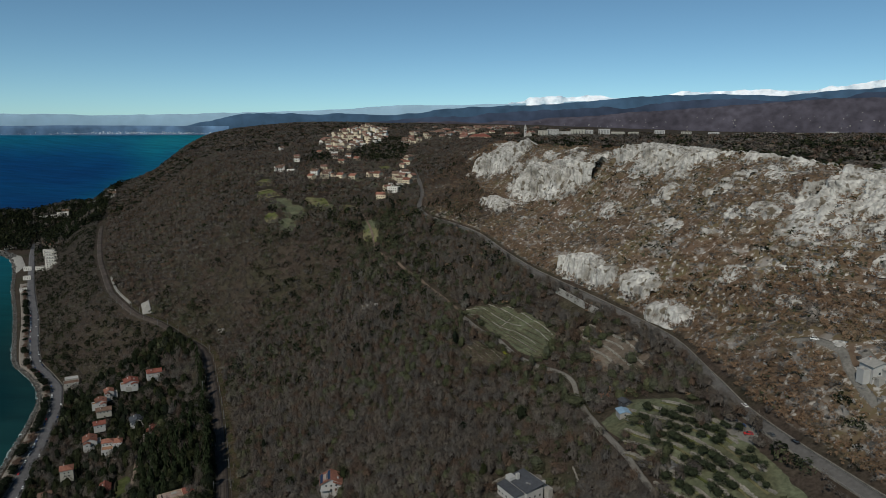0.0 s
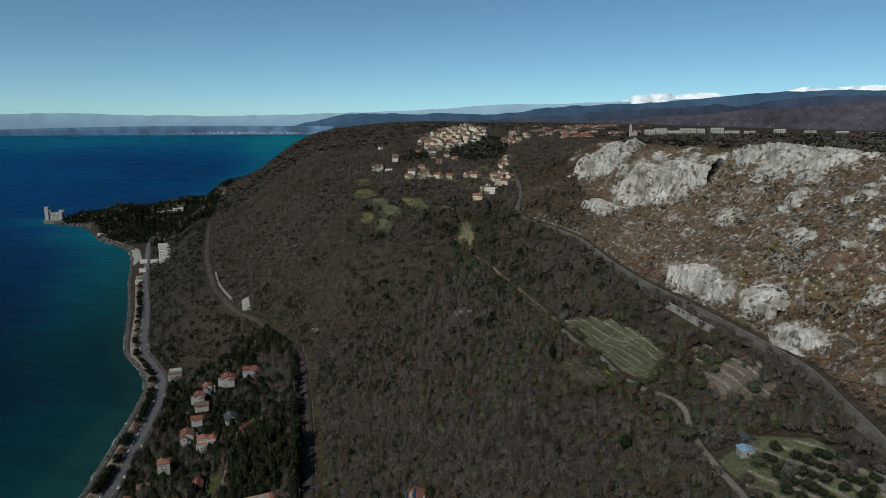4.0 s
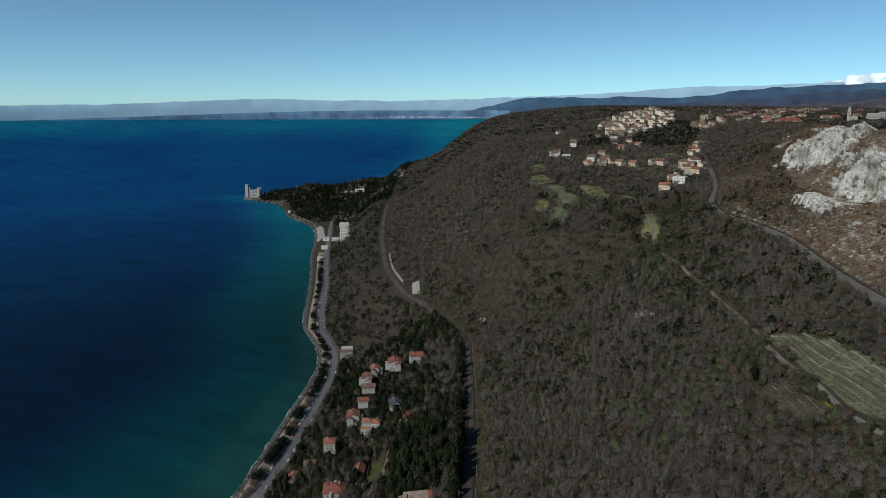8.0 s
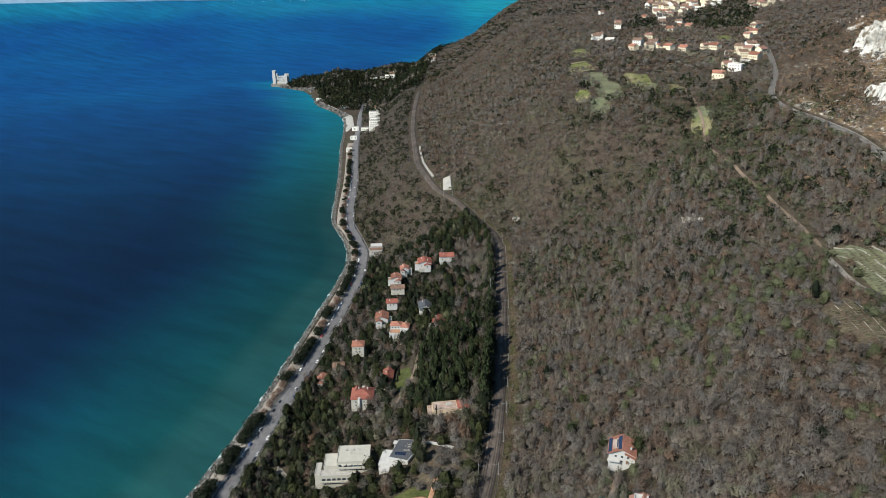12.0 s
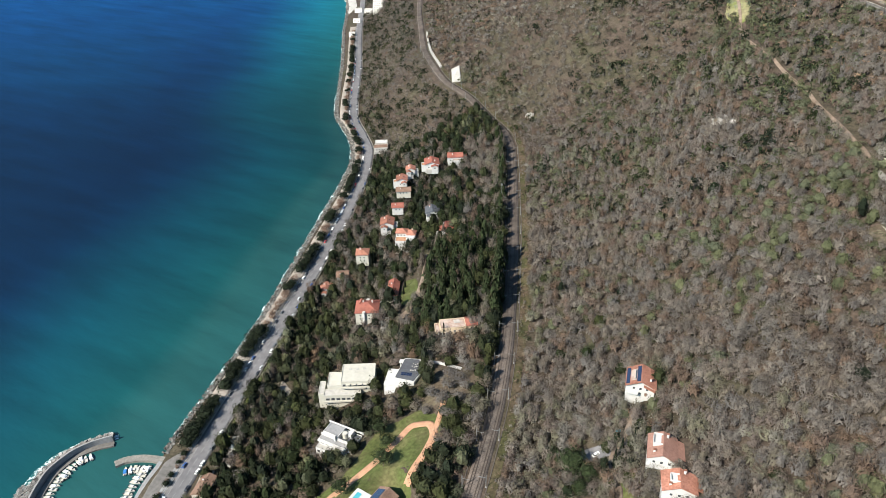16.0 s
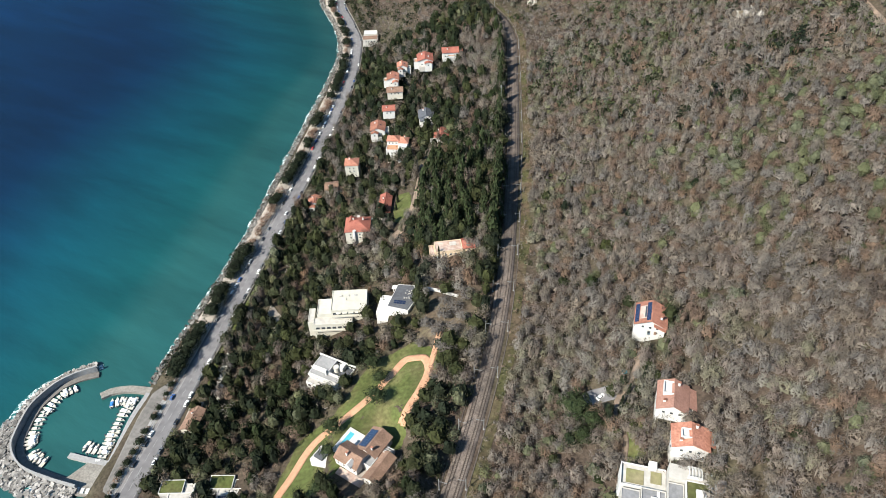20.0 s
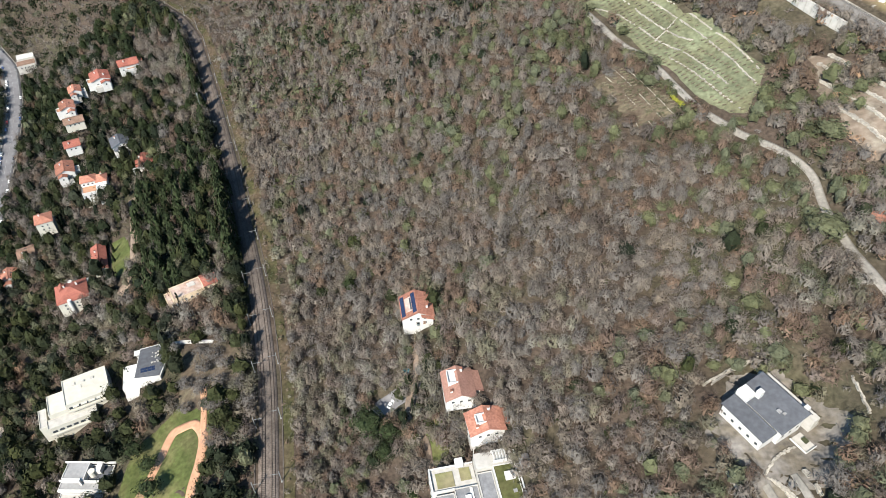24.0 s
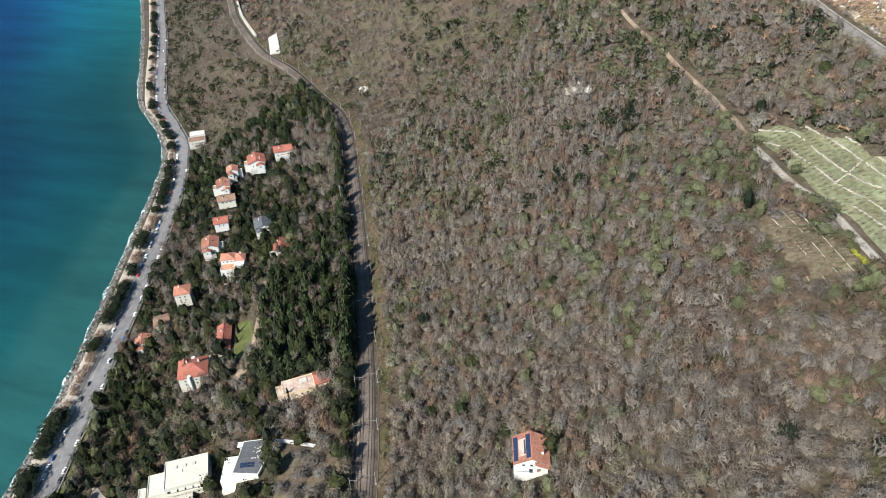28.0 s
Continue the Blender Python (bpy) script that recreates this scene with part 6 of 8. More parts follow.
def white_modern():
    ob = holder("villa", "modern white villa with grey roof and long white parapets", "house", set_at(302, 21, 2, 33))
    flat_block(ob, "main_block", -9.5, -1, 1, 7.5, 8, M["white"], M["grey"], -8)
    flat_block(ob, "front_block", -10.5, -5, 9, -1.2, 5.2, M["white"], M["grey"], -8)
    flat_block(ob, "lower_terrace", -10, -9, 10, -5.2, 2.2, M["white"], M["pale"], -8)
    flat_block(ob, "roof_garden", 1.2, -1, 12, 7.5, 5.6, M["white"], M["slate"], -8)
    for y, z in ((7.6, 8.6), (-1.1, 7.0), (-5.1, 4.8)):
        mesh_ob("long_parapet", *box(-11, y - 0.25, z - 1.2, 13, y + 0.25, z), M["white"], ob)
    mesh_ob("round_stair", [(3.4 + 1.6 * math.cos(a * 0.5236), 2.6 + 1.6 * math.sin(a * 0.5236), z) for z in (5.6, 9.2) for a in range(12)],
            [(i, (i + 1) % 12, 12 + (i + 1) % 12, 12 + i) for i in range(12)] + [tuple(range(12, 24))], M["cream"], ob)
    mesh_ob("stair_block", *box(4.6, 3.0, 5.6, 7.2, 7.0, 8.6), M["white"], ob)
    mesh_ob("chimney", *box(-1.0, -2.6, 5.2, 0.0, -1.6, 9.4), M["white"], ob)
    for k in range(5):
        window(ob, -8 + k * 3.4, -5, 2.6, "-y", 2.0, 1.8)
        window(ob, -8 + k * 3.6, -9, -0.6, "-y", 2.0, 1.8)
    return ob


white_modern()


def big_villa():
    ob = holder("villa", "white villa with brown tiled roofs, solar panels and stone terrace", "house", set_at(246, 51, -4, 44))

    def wing(x, y, w, d, h, rise, roof, turn, name):
        rotm = (lambda p: (x - p[1], y + p[0], p[2])) if turn else (lambda p: (x + p[0], y + p[1], p[2]))
        W, D = (d, w) if turn else (w, d)
        vs, fs = gable_body(W, D, h, rise, -6)
        b = mesh_ob(name, [rotm(p) for p in vs], fs, M["white"], ob)
        k = rise / (W / 2)
        for s in (-1, 1):
            vs, fs = slope_slab(s * (W / 2 + 0.6), h - 0.6 * k + 0.25, 0, h + rise + 0.25, -D / 2 - 0.6, D / 2 + 0.6)
            mesh_ob("roof", [rotm(p) for p in vs], fs, roof, b)
        return b

    wing(0.5, 6.0, 11, 13.5, 5.6, 2.6, M["browntile"], False, "north_wing")
    wing(-4.5, -5.5, 13, 10, 5.8, 2.8, M["browntile"], True, "south_wing")
    wing(10.5, -3.5, 7, 16, 5.0, 2.0, M["browntile"], False, "east_wing")
    flat_block(ob, "link", 2.3, -6, 6.9, 0, 5.2, M["white"], M["grey"], -6)
    panel_rows(ob, 2, 8, lambda i, j: [(0.5 - 5.4 + i * 2.3 + a, 0.4 + j * 1.35 + b, 5.95 + (0.1 + i * 2.3 + a) * 0.473 + 0.1) for a, b in ((0, 0), (2.2, 0), (2.2, 1.25), (0, 1.25))])
    for k in range(4):
        mesh_ob("pergola_beam", *box(7.2, 3.8 + k * 1.1, 5.6, 11.2, 4.15 + k * 1.1, 5.85), M["white"], ob)
    chimney(ob, 2.8, 1.2, 5, 9.4)
    chimney(ob, -5.5, -7.5, 6, 10.0)
    mesh_ob("gable_dormer", *gable_body(3.2, 4.0, 6.6, 1.8, 5.5), M["white"], ob).location = (-2.0, -10.0, 0)
    mesh_ob("pool_terrace", *box(-17.5, -6, -6, -7.2, 9, 0.9), M["white"], ob, "white pool terrace")
    pool = mesh_ob("pool", *box(-15.8, -3.5, 0.9, -13.0, 7.0, 0.96), M["pool"], ob, "narrow turquoise pool")
    mesh_ob("pool_edge", *join(box(-16.1, -3.8, 0.9, -15.8, 7.3, 1.05), box(-13.0, -3.8, 0.9, -12.7, 7.3, 1.05)), M["white"], ob)
    mesh_ob("stone_terrace", *box(-8, -15, -7, 7, -10.9, 0.5), M["pink_terrace"], ob)
    mesh_ob("lower_terrace", *box(-24, -15, -9, -14.2, -6.2, -0.6), M["white"], ob)
    mesh_ob("pavilion", *box(-23, -13, -0.6, -18, -9, 0.4), M["slate"], ob)
    for k in range(4):
        window(ob, -9.0 + k * 3.2, -10.5, 2.2, "-y")
    for k in range(2):
        window(ob, 8.6 + k * 3.2, -11.5, 1.8, "-y")
    return ob


big_villa()


# -- red-roofed villa with its long wing --
def red_villa():
    ob = hip_house("villa", "villa with bright red hipped roof and round turret", 437, 16, 30, 17, 16, 7.0, 3.8, M["cream"], M["redtile"], 2, 29, 2)
    for x, y in ((0, 8.3), (-2, -8.2)):
        vs = [(x + r * math.cos(a * 0.6283), y + r * math.sin(a * 0.6283), z) for r, z in ((1.2, -3), (1.2, 8.2), (0.8, 8.2), (0.8, 7.9)) for a in range(10)]
        mesh_ob("turret", vs, [(k * 10 + i, k * 10 + (i + 1) % 10, k * 10 + 10 + (i + 1) % 10, k * 10 + 10 + i) for k in range(3) for i in range(10)] + [tuple(range(30, 40))], M["white"], ob)
    mesh_ob("dormer_roof", *gable_body(3.5, 5, 9.6, 1.6, 8.6), M["redtile"], ob).location = (-4.5, 3.5, 0)
    return ob


red_villa()
gable_house("villa_wing", "long low building with red tiled roof", 459, 33, 27, 8, 22, 5.5, 2.2, M["cream"], M["redtile"], 1, base=35)
shed = holder("greenhouse", "grey ribbed glass lean-to roof beside the red-roofed wing", "greenhouse", set_at(446, 24, 27))
for k in range(6):
    mesh_ob("glass_bay", *slope_slab(-3, 2.2, 3, 3.4, -5 + k * 1.7, -3.45 + k * 1.7, 0.15), M["grey"], shed)
mesh_ob("base", *box(-2.8, -5, -2, 2.8, 5.1, 2.0), M["pale"], shed)


def terracotta_house():
    ob = holder("house", "low pinkish house with terraces and a red roof end", "house", set_at(386, 86, 36, 56))
    flat_block(ob, "main_block", -11, -5, 6, 5, 5.5, M["ochre"], M["pink_terrace"], -7)
    flat_block(ob, "west_terrace", -14.5, -5.5, -11.2, 4.5, 3.2, M["ochre"], M["pink_terrace"], -7)
    mesh_ob("wing_wall", *gable_body(9, 7, 6.2, 2.0, -7), M["ochre"], ob).matrix_basis = Matrix.Translation((10.0, 0.5, 0)) @ Matrix.Rotation(math.pi / 2, 4, "Z")
    for s in (-1, 1):
        r = mesh_ob("wing_roof", *slope_slab(s * 5.1, 5.9, 0, 8.5, -4.1, 4.1), M["redtile"], ob)
        r.matrix_basis = Matrix.Translation((10.0, 0.5, 0)) @ Matrix.Rotation(math.pi / 2, 4, "Z")
    mesh_ob("skylight", *box(-1.5, 0, 5.56, 2.5, 3.2, 6.0), M["pale"], ob)
    for k in range(6):
        mesh_ob("pergola_beam", *box(-13 + k * 2.6, -7.8, 3.0, -12.7 + k * 2.6, -5.05, 3.25), M["white"], ob)
    facade(ob, 17, 10, 1, 2.2, faces=("-y",))
    return ob


terracotta_house()


# -- houses further along the gardens --
def white_terraced():
    ob = holder("house", "tall white house with orange roofs and courtyard terrace", "house", set_at(534, 35, 24, 36))
    mesh_ob("wall", *box(-9, -1, -6, 0.5, 7, 10), M["white"], ob)
    mesh_ob("east_wall", *box(1, -9, -6, 8, 6, 9.5), M["white"], ob)
    r = mesh_ob("roof", *hip_roof(9.5, 8, 10.2, 2.4), M["tile"], ob)
    r.location = (-4.2, 3, 0)
    r = mesh_ob("east_roof", *hip_roof(7, 9, 9.7, 2.4), M["tile"], ob)
    r.location = (4.5, 1.5, 0)
    flat_block(ob, "terrace_block", -9, -9, 0.8, -1.1, 6.4, M["white"], M["clay"], -6)
    mesh_ob("court_wall", *box(0.9, -13, -6, 8, -9.1, 2.0), M["white"], ob)
    for k in range(3):
        window(ob, -7.2 + k * 2.8, -9, 3.0, "-y")
        window(ob, -7.2 + k * 2.8, -1, 7.4, "-y")
        window(ob, -7.2 + k * 2.8, -9, 0.2, "-y")
    for k in range(2):
        window(ob, 2.8 + k * 3.2, -9, 6.4, "-y")
    chimney(ob, 5, 3, 9, 13)
    return ob


white_terraced()
gable_house("house", "white house with broad orange tiled roof", 575, 12, 30, 12, 14, 6.0, 2.6, M["white"], M["tile"], 2, base=31)
gable_house("house", "white house with red roof and grey terrace", 536, 70, 30, 11, 12, 7.5, 2.2, M["white"], M["redtile"], 2, base=47)
gable_house("house", "white house with slate-grey roof", 571, 55, 32, 12, 13, 7.2, 2.4, M["white"], M["slate"], 2, base=45)
gable_house("house", "house with red tiled roofs among evergreens", 664, 47, 32, 14, 15, 6.0, 2.4, M["white"], M["redtile"], 2, base=53.5, chimneys=2)
gable_house("house", "house with red tiled roof and white pergola", 664, 71, 32, 15, 12, 6.2, 2.4, M["white"], M["redtile"], 2, base=61, turn=True)
gable_house("house", "small white house with pale tiled roof", 671, 24, 32, 9, 10, 5.6, 2.0, M["white"], M["tile"], 2, base=43)
gable_house("house", "white house with orange roof and balconies", 652, 17, 32, 10.5, 13, 6.4, 2.2, M["white"], M["tile"], 2, base=39.5)
gable_house("house", "low house with faded tiled roof behind bare trees", 631, 21, 32, 14, 10, 4.2, 2.0, M["cream"], M["browntile"], 1, base=39, turn=True)
gable_house("house", "small white house with dark red roof", 599, 19, 32, 10.5, 10, 4.8, 2.0, M["white"], M["redtile"], 1, base=37, turn=True)
hip_house("house", "small house with pink hipped roof beside cypresses", 520, -2, 30, 10.5, 10.5, 7.0, 2.4, M["cream"], M["tile"], 2, 27)
gable_house("house", "roadside house with white walls and pale roof", 511, -19, 32, 10, 11, 6.5, 1.8, M["white"], M["browntile"], 2, turn=True)
gable_house("house", "small roadside house with orange roof", 497, -31, 32, 9, 10, 5.0, 1.8, M["white"], M["tile"], 1)
gable_house("restaurant", "low seafront building with brown tiled roof", 288, -60, 16, 8, 15, 4.0, 1.6, M["cream"], M["browntile"], 1)


def boat_shed():
    ob = holder("shed", "pale concrete shed with stained flat roof by the road", "shed", set_at(812, -30, 33, 10))
    flat_block(ob, "main_block", -8.5, -10, 8.5, 2, 4.2, M["pale"], M["browntile"], -4)
    flat_block(ob, "back_block", -7, 2.1, 8.5, 13, 5.6, M["pale"], M["white"], -4)
    facade(ob, 17, 20, 1, 1.5, faces=("-y", "-x"))
    return ob


boat_shed()


def lawn_house(label, u, v, yaw, base, tall):
    ob = holder("house", label, "house", set_at(u, v, yaw, base))
    flat_block(ob, "main_block", -3, -8, 9, 0, tall, M["white"], M["pale"], -6)
    flat_block(ob, "roof_garden", -9, 0.2, 3.5, 8, tall - 0.8, M["white"], M["grass"], -6)
    flat_block(ob, "stair_block", 4, 0.2, 9, 6, tall - 1.6, M["white"], M["pale"], -6)
    panel_rows(ob, 3, 1, lambda i, j: [(-2 + i * 2.2 + a, -6 + b, tall + 0.2 + 0.3 * b) for a, b in ((0, 0), (2, 0), (2, 1.6), (0, 1.6))])
    facade(ob, 12, 16, 1, 1.0, faces=("-y",))
    return ob


lawn_house("white terraced house with a lawn on its roof", 240, -24, 28, 14, 6)
lawn_house("low white house with walled roof lawn above the road", 240, -52, 29, 9, 4.5)


def allotment_hut():
    ob = holder("hut", "small allotment hut with blue sheet roof", "hut", set_at(181, 334, 8))
    mesh_ob("wall", *gable_body(6.5, 7, 3.0, 0.8, -2), M["pale"], ob)
    for s in (-1, 1):
        mesh_ob("roof", *slope_slab(s * 3.7, 3.05, 0, 4.0, -4, 4), material("blue_sheet_roof", (0.20, 0.30, 0.40), rough=0.5), ob)
    window(ob, 0, -3.5, 1.0, "-y")
    mesh_ob("door", *box(1.6, -3.62, 0, 2.5, -3.5, 2.0), M["grey"], ob)
    return ob


allotment_hut()
gable_house("hut", "small white allotment shed with red roof", 207, 340, 10, 5.5, 5, 2.6, 0.7, M["white"], M["tile"], 1, chimneys=0)
gable_house("shed", "dark wooden shed beside the allotment", 190, 342, 20, 5, 6, 2.8, 0.9, M["slate"], M["slate"], 1, chimneys=0)
gable_house("shed", "pale garden shed among olive trees", 118, 314, 20, 5, 7, 2.4, 0.6, M["pale"], M["grey"], 1, chimneys=0)
gable_house("house", "white house at the edge of the scrub", 82, 402, 10, 10, 9, 5, 1.8, M["white"], M["pale"], 1)

# concrete slab on the bank over the railway
slab = holder("rockfall_slab", "bare pale concrete slab on the bank above the railway", "slab", Matrix())
sv = []
for du, dv in ((862, 57), (862, 68), (906, 64), (906, 54)):
    sv.append(on_ground(du, dv, 1.2))
mesh_ob("deck", [p + Vector((0, 0, z)) for z in (-1.5, 0) for p in sv], BOX_FACES, M["pale"], slab)
mesh_ob("upper_edge", *solid_strip([sv[1] + Vector((0, 0, 0.0)), sv[2]], 0.4, -1.0, 0.8), M["grey"], slab)
mesh_ob("bank_wall", *solid_strip(along(RAIL, 918, 1095, 4, 8.2), 1.3, -1, 2.6), M["pale"], slab)
for u, v, s in ((520, 284, 6), (526, 280, 4), (734, 149, 3)):
    c = on_ground(u, v)
    r = np.random.default_rng(int(u))
    rubble("limestone_outcrop", np.array(c)[None] + r.normal(size=(9, 3)) * (s * 0.5, s * 0.5, 0.8) + (0, 0, 1.5), r.uniform(2, 4, 9), M["rock"], "small white limestone outcrop in the wood", int(u))

# ---- limestone cliffs and outcrops ----
def outcrop(label, u0, u1, v0, v1, push, lift, seed, cell=1.05, rag=0.85):
    """A rock face bulging seaward out of the slope, with clefts and a ragged outline."""
    nu, nv = max(8, int((u1 - u0) / cell)), max(6, int((v1 - v0) * 1.5 / cell))
    a, b = np.meshgrid(np.linspace(0, 1, nu), np.linspace(0, 1, nv), indexing="ij")
    u, v = u0 + (u1 - u0) * a, v0 + (v1 - v0) * b
    shape = 0.85 - np.abs(2 * a - 1) ** 2.6 * 0.85 - np.abs(2 * b - 1) ** 2.2 * 0.85 + rag * wave_noise(u, v, 1 / 17, seed, 5)
    m = np.clip(shape, 0, 1)
    crack = np.clip(1 - 7 * np.abs(wave_noise(u + 0.2 * v, v * 0.2, 1 / 13, seed + 5, 3)), 0, 1)
    cleft = 1 - np.abs(wave_noise(u + 0.4 * v, v * 0.35, 1 / 15, seed + 1, 4))
    block = np.round(wave_noise(u, v * 1.4, 1 / 7, seed + 2, 3) * 4) / 4
    rib = np.abs(wave_noise(u * 1.6, v * 0.25, 1 / 9, seed + 4, 2))
    out = push * 0.7 * m**0.55 * (0.40 + 0.45 * cleft + 0.40 * block - 0.5 * rib - 0.45 * crack) * np.sin(np.pi * np.clip(b * 0.8 + 0.14, 0, 1))
    shard = np.abs(wave_noise(u, v, 1 / 9, seed + 8, 3))
    out = out + m * (4.2 * shard - 1.3) + m * 1.2 * np.round(wave_noise(u * 1.3, v * 0.5, 1 / 6, seed + 9, 2) * 3) / 3
    out = out + m * 2.6 * (0.5 - np.abs(wave_noise(u + 0.15 * v, v * 0.12, 1 / 4.5, seed + 10, 2)))
    x, y = xy(u, v - out)
    edge = 0.24 + 0.10 * wave_noise(u, u * 0, 1 / 14, seed + 6, 3) + 0.05 * rib
    face = np.clip((b - edge) / 0.09, 0, 1)
    top = 1 - np.clip((b - edge - 0.09) / 0.75, 0, 1) ** 1.3
    z = ground(u, v) + lift * m**0.5 * face * top * (0.75 + 0.35 * cleft + 0.3 * block - 0.5 * crack) + lift * 0.2 * m + (0.9 * np.abs(wave_noise(u, v, 1 / 5, seed + 3, 2)) - 0.3 + 0.35 * lift * (np.abs(wave_noise(u, v * 0.6, 1 / 10, seed + 7, 2)) - 0.25)) * m - np.where(shape < 0.03, 2.5, 0) - 0.8 * (m < 0.25)
    ob = sheet("limestone_cliff", np.stack([x, y, z], -1).reshape(-1, 3), grid_faces(nu, nv)[:, ::-1], M["rock"], False)
    return tagged(ob, label, "cliff", kind="structure")


outcrop("tall grey limestone crag on the crest", 672, 802, 500, 580, 18, 13, 41, rag=1.35)
outcrop("long grey limestone cliff with vertical clefts", 466, 660, 484, 542, 18, 12, 42, rag=1.4)
outcrop("weathered limestone band along the crest", 318, 478, 508, 572, 12, 8, 43, rag=1.6)
outcrop("narrow limestone spur standing below the cliff", 568, 628, 440, 482, 11, 11, 44)
outcrop("pale limestone buttress beside the hill road", 308, 384, 407, 434, 12, 12, 45, rag=0.8)
outcrop("broken limestone face above the hill road", 262, 302, 412, 434, 7, 5, 46, rag=1.2)
outcrop("broken limestone face beside the hill road", 212, 262, 404, 420, 5, 4, 49, rag=1.4)
outcrop("broad limestone outcrop with scree", 140, 216, 468, 586, 8, 6, 47, rag=1.9)
outcrop("limestone ledges along the crest", 222, 345, 528, 584, 8, 6, 48, rag=1.5)
for k, (u, v, r) in enumerate([(232, 487, 13), (162, 458, 12), (212, 441, 11), (344, 496, 14), (284, 500, 10), (156, 430, 8), (260, 466, 9), (310, 470, 10), (400, 478, 12), (430, 462, 8),
                               (190, 505, 12), (120, 470, 14), (90, 500, 15), (880, 560, 16), (930, 590, 18), (1010, 610, 16), (850, 590, 12), (370, 462, 7), (520, 455, 8), (110, 440, 9)]):
    outcrop("small grey limestone outcrop among scrub", u - r, u + r, v - r * 0.6, v + r * 0.7, r * 0.2, r * 0.22, 60 + k, 1.3, 1.7)
orng = np.random.default_rng(75)
for k in range(70):
    u = orng.uniform(60, 620)
    lo_, hi_ = float(smooth_curve(u, MAIN_ROAD)) + 22, float(smooth_curve(u, CREST)) - 4
    f = orng.uniform(0, 1) ** 0.6
    r = orng.uniform(4, 11) * (0.6 + 0.7 * f)
    v = lo_ + (hi_ - lo_) * f
    outcrop("low grey limestone ledge among scrub", u - r * 1.2, u + r * 1.2, v - r * 0.6, v + r * 0.7, r * 0.22, r * 0.20, 100 + k, 1.6, 1.8)
srng = np.random.default_rng(71)
su_, sv_ = srng.uniform(-60, 820, 9000), srng.uniform(0, 1, 9000)
lo_, hi_ = smooth_curve(su_, MAIN_ROAD) + 9, smooth_curve(su_, CREST)
sv_ = lo_ + (hi_ - lo_) * sv_
keep = wave_noise(su_, sv_, 1 / 30, 9, 3) > 0.02
su_, sv_ = su_[keep], sv_[keep]
rx_, ry_ = xy(su_, sv_)
rubble("scree_rocks", np.stack([rx_, ry_, ground(su_, sv_) + 0.15], -1), srng.uniform(0.6, 2.2, len(su_)) * srng.uniform(0.5, 1.2, len(su_)), M["mole_rock"], "scattered limestone rocks on the dry slope", 72)

# ---- vineyard ----
vineyard = holder("vineyard", "terraced vineyard with pale stone walls and bare vine rows", "vineyard", Matrix())
vineyard["kind"] = "structure"
M["vine"] = material("bare_vines", (0.105, 0.094, 0.066), vary=0.25, scale=1.5)
for k, line in enumerate(([(405, 335), (390, 345), (368, 346.5), (350, 350), (338, 354)], [(398, 331), (378, 338), (352, 342), (330, 346), (300, 345)], [(392, 351), (370, 355), (345, 358), (320, 356), (292, 352)],
                          [(376, 359), (350, 363), (325, 362), (298, 358)], [(344, 338), (320, 340), (284, 339)], [(352, 341), (355, 349), (358, 357)])):
    dry_wall(line, 0.38, 0.6, "", vineyard, 300 + k, 0.22)
row_mesh = None
vr = random.Random(8)
for v, u0, u1 in ((335.5, 286, 396), (339, 281, 400), (342.5, 281, 402), (347, 284, 346), (348.5, 352, 395), (351.5, 288, 340), (353, 350, 388), (356, 292, 336), (359, 296, 334), (360, 346, 374)):
    for u in np.arange(u0, u1, 2.7):
        if vr.random() < 0.12:
            continue
        if row_mesh is None:
            ob = mesh_ob("vine_row", *join(box(-0.10, -1.5, 0.35, 0.10, 1.5, 0.95), box(-0.07, -1.55, -0.2, 0.07, -1.42, 1.7), box(-0.07, -0.05, -0.2, 0.07, 0.07, 1.6), box(-0.07, 1.42, -0.2, 0.07, 1.55, 1.7),
                                           box(-0.3, -0.6, 0.6, 0.3, 0.5, 1.05)), M["vine"], vineyard)
            row_mesh = ob.data
        else:
            ob = new("vine_row", row_mesh)
            ob.parent = vineyard
        ob.matrix_basis = Matrix.Translation(on_ground(u, v + vr.uniform(-0.4, 0.4), 0.2)) @ Matrix.Rotation(radians(-65 + vr.uniform(-6, 6)), 4, "Z") @ Matrix.Scale(vr.uniform(0.65, 0.9), 4)
fallow = holder("old_vineyard", "abandoned vine terraces with stakes and crumbling walls", "vineyard", Matrix())
fallow["kind"] = "structure"
for k, (v, u0, u1) in enumerate(((304.5, 308, 344), (309, 304, 347), (314, 303, 350), (319, 304, 344))):
    dry_wall([(u0, v), ((u0 + u1) / 2, v + 1), (u1, v + 0.5)], 0.26, 0.22, "", fallow, 320 + k, 0.55)
    for u in np.arange(u0 + 2, u1, 2.3):
        if vr.random() < 0.85:
            ob = new("vine_row", row_mesh)
            ob.parent = fallow
            ob.matrix_basis = Matrix.Translation(on_ground(u, v + 2.4 + vr.uniform(-0.5, 0.5), 0.2)) @ Matrix.Rotation(radians(-65 + vr.uniform(-9, 9)), 4, "Z") @ Matrix.Scale(vr.uniform(0.7, 1.0), 4)
wu, wv, wrng = scatter(303, 349, 302, 323, 2.1, 58)
low = wave_noise(wu, wv, 1 / 7, 59, 2) > 0.05
stand("weeds", wu[low], wv[low], wrng.uniform(0.6, 1.5, low.sum()), wrng.uniform(0.8, 2.0, low.sum()), SCRUB + LEAFY_FAR, M["ivy"], "weeds and brambles on the abandoned vine terraces", 60, 0.35, 0.5)
gorse_u, gorse_rng = np.concatenate([np.arange(300, 322, 1.7), np.arange(345, 352, 1.7), np.arange(212, 222, 2.2)]), np.random.default_rng(61)
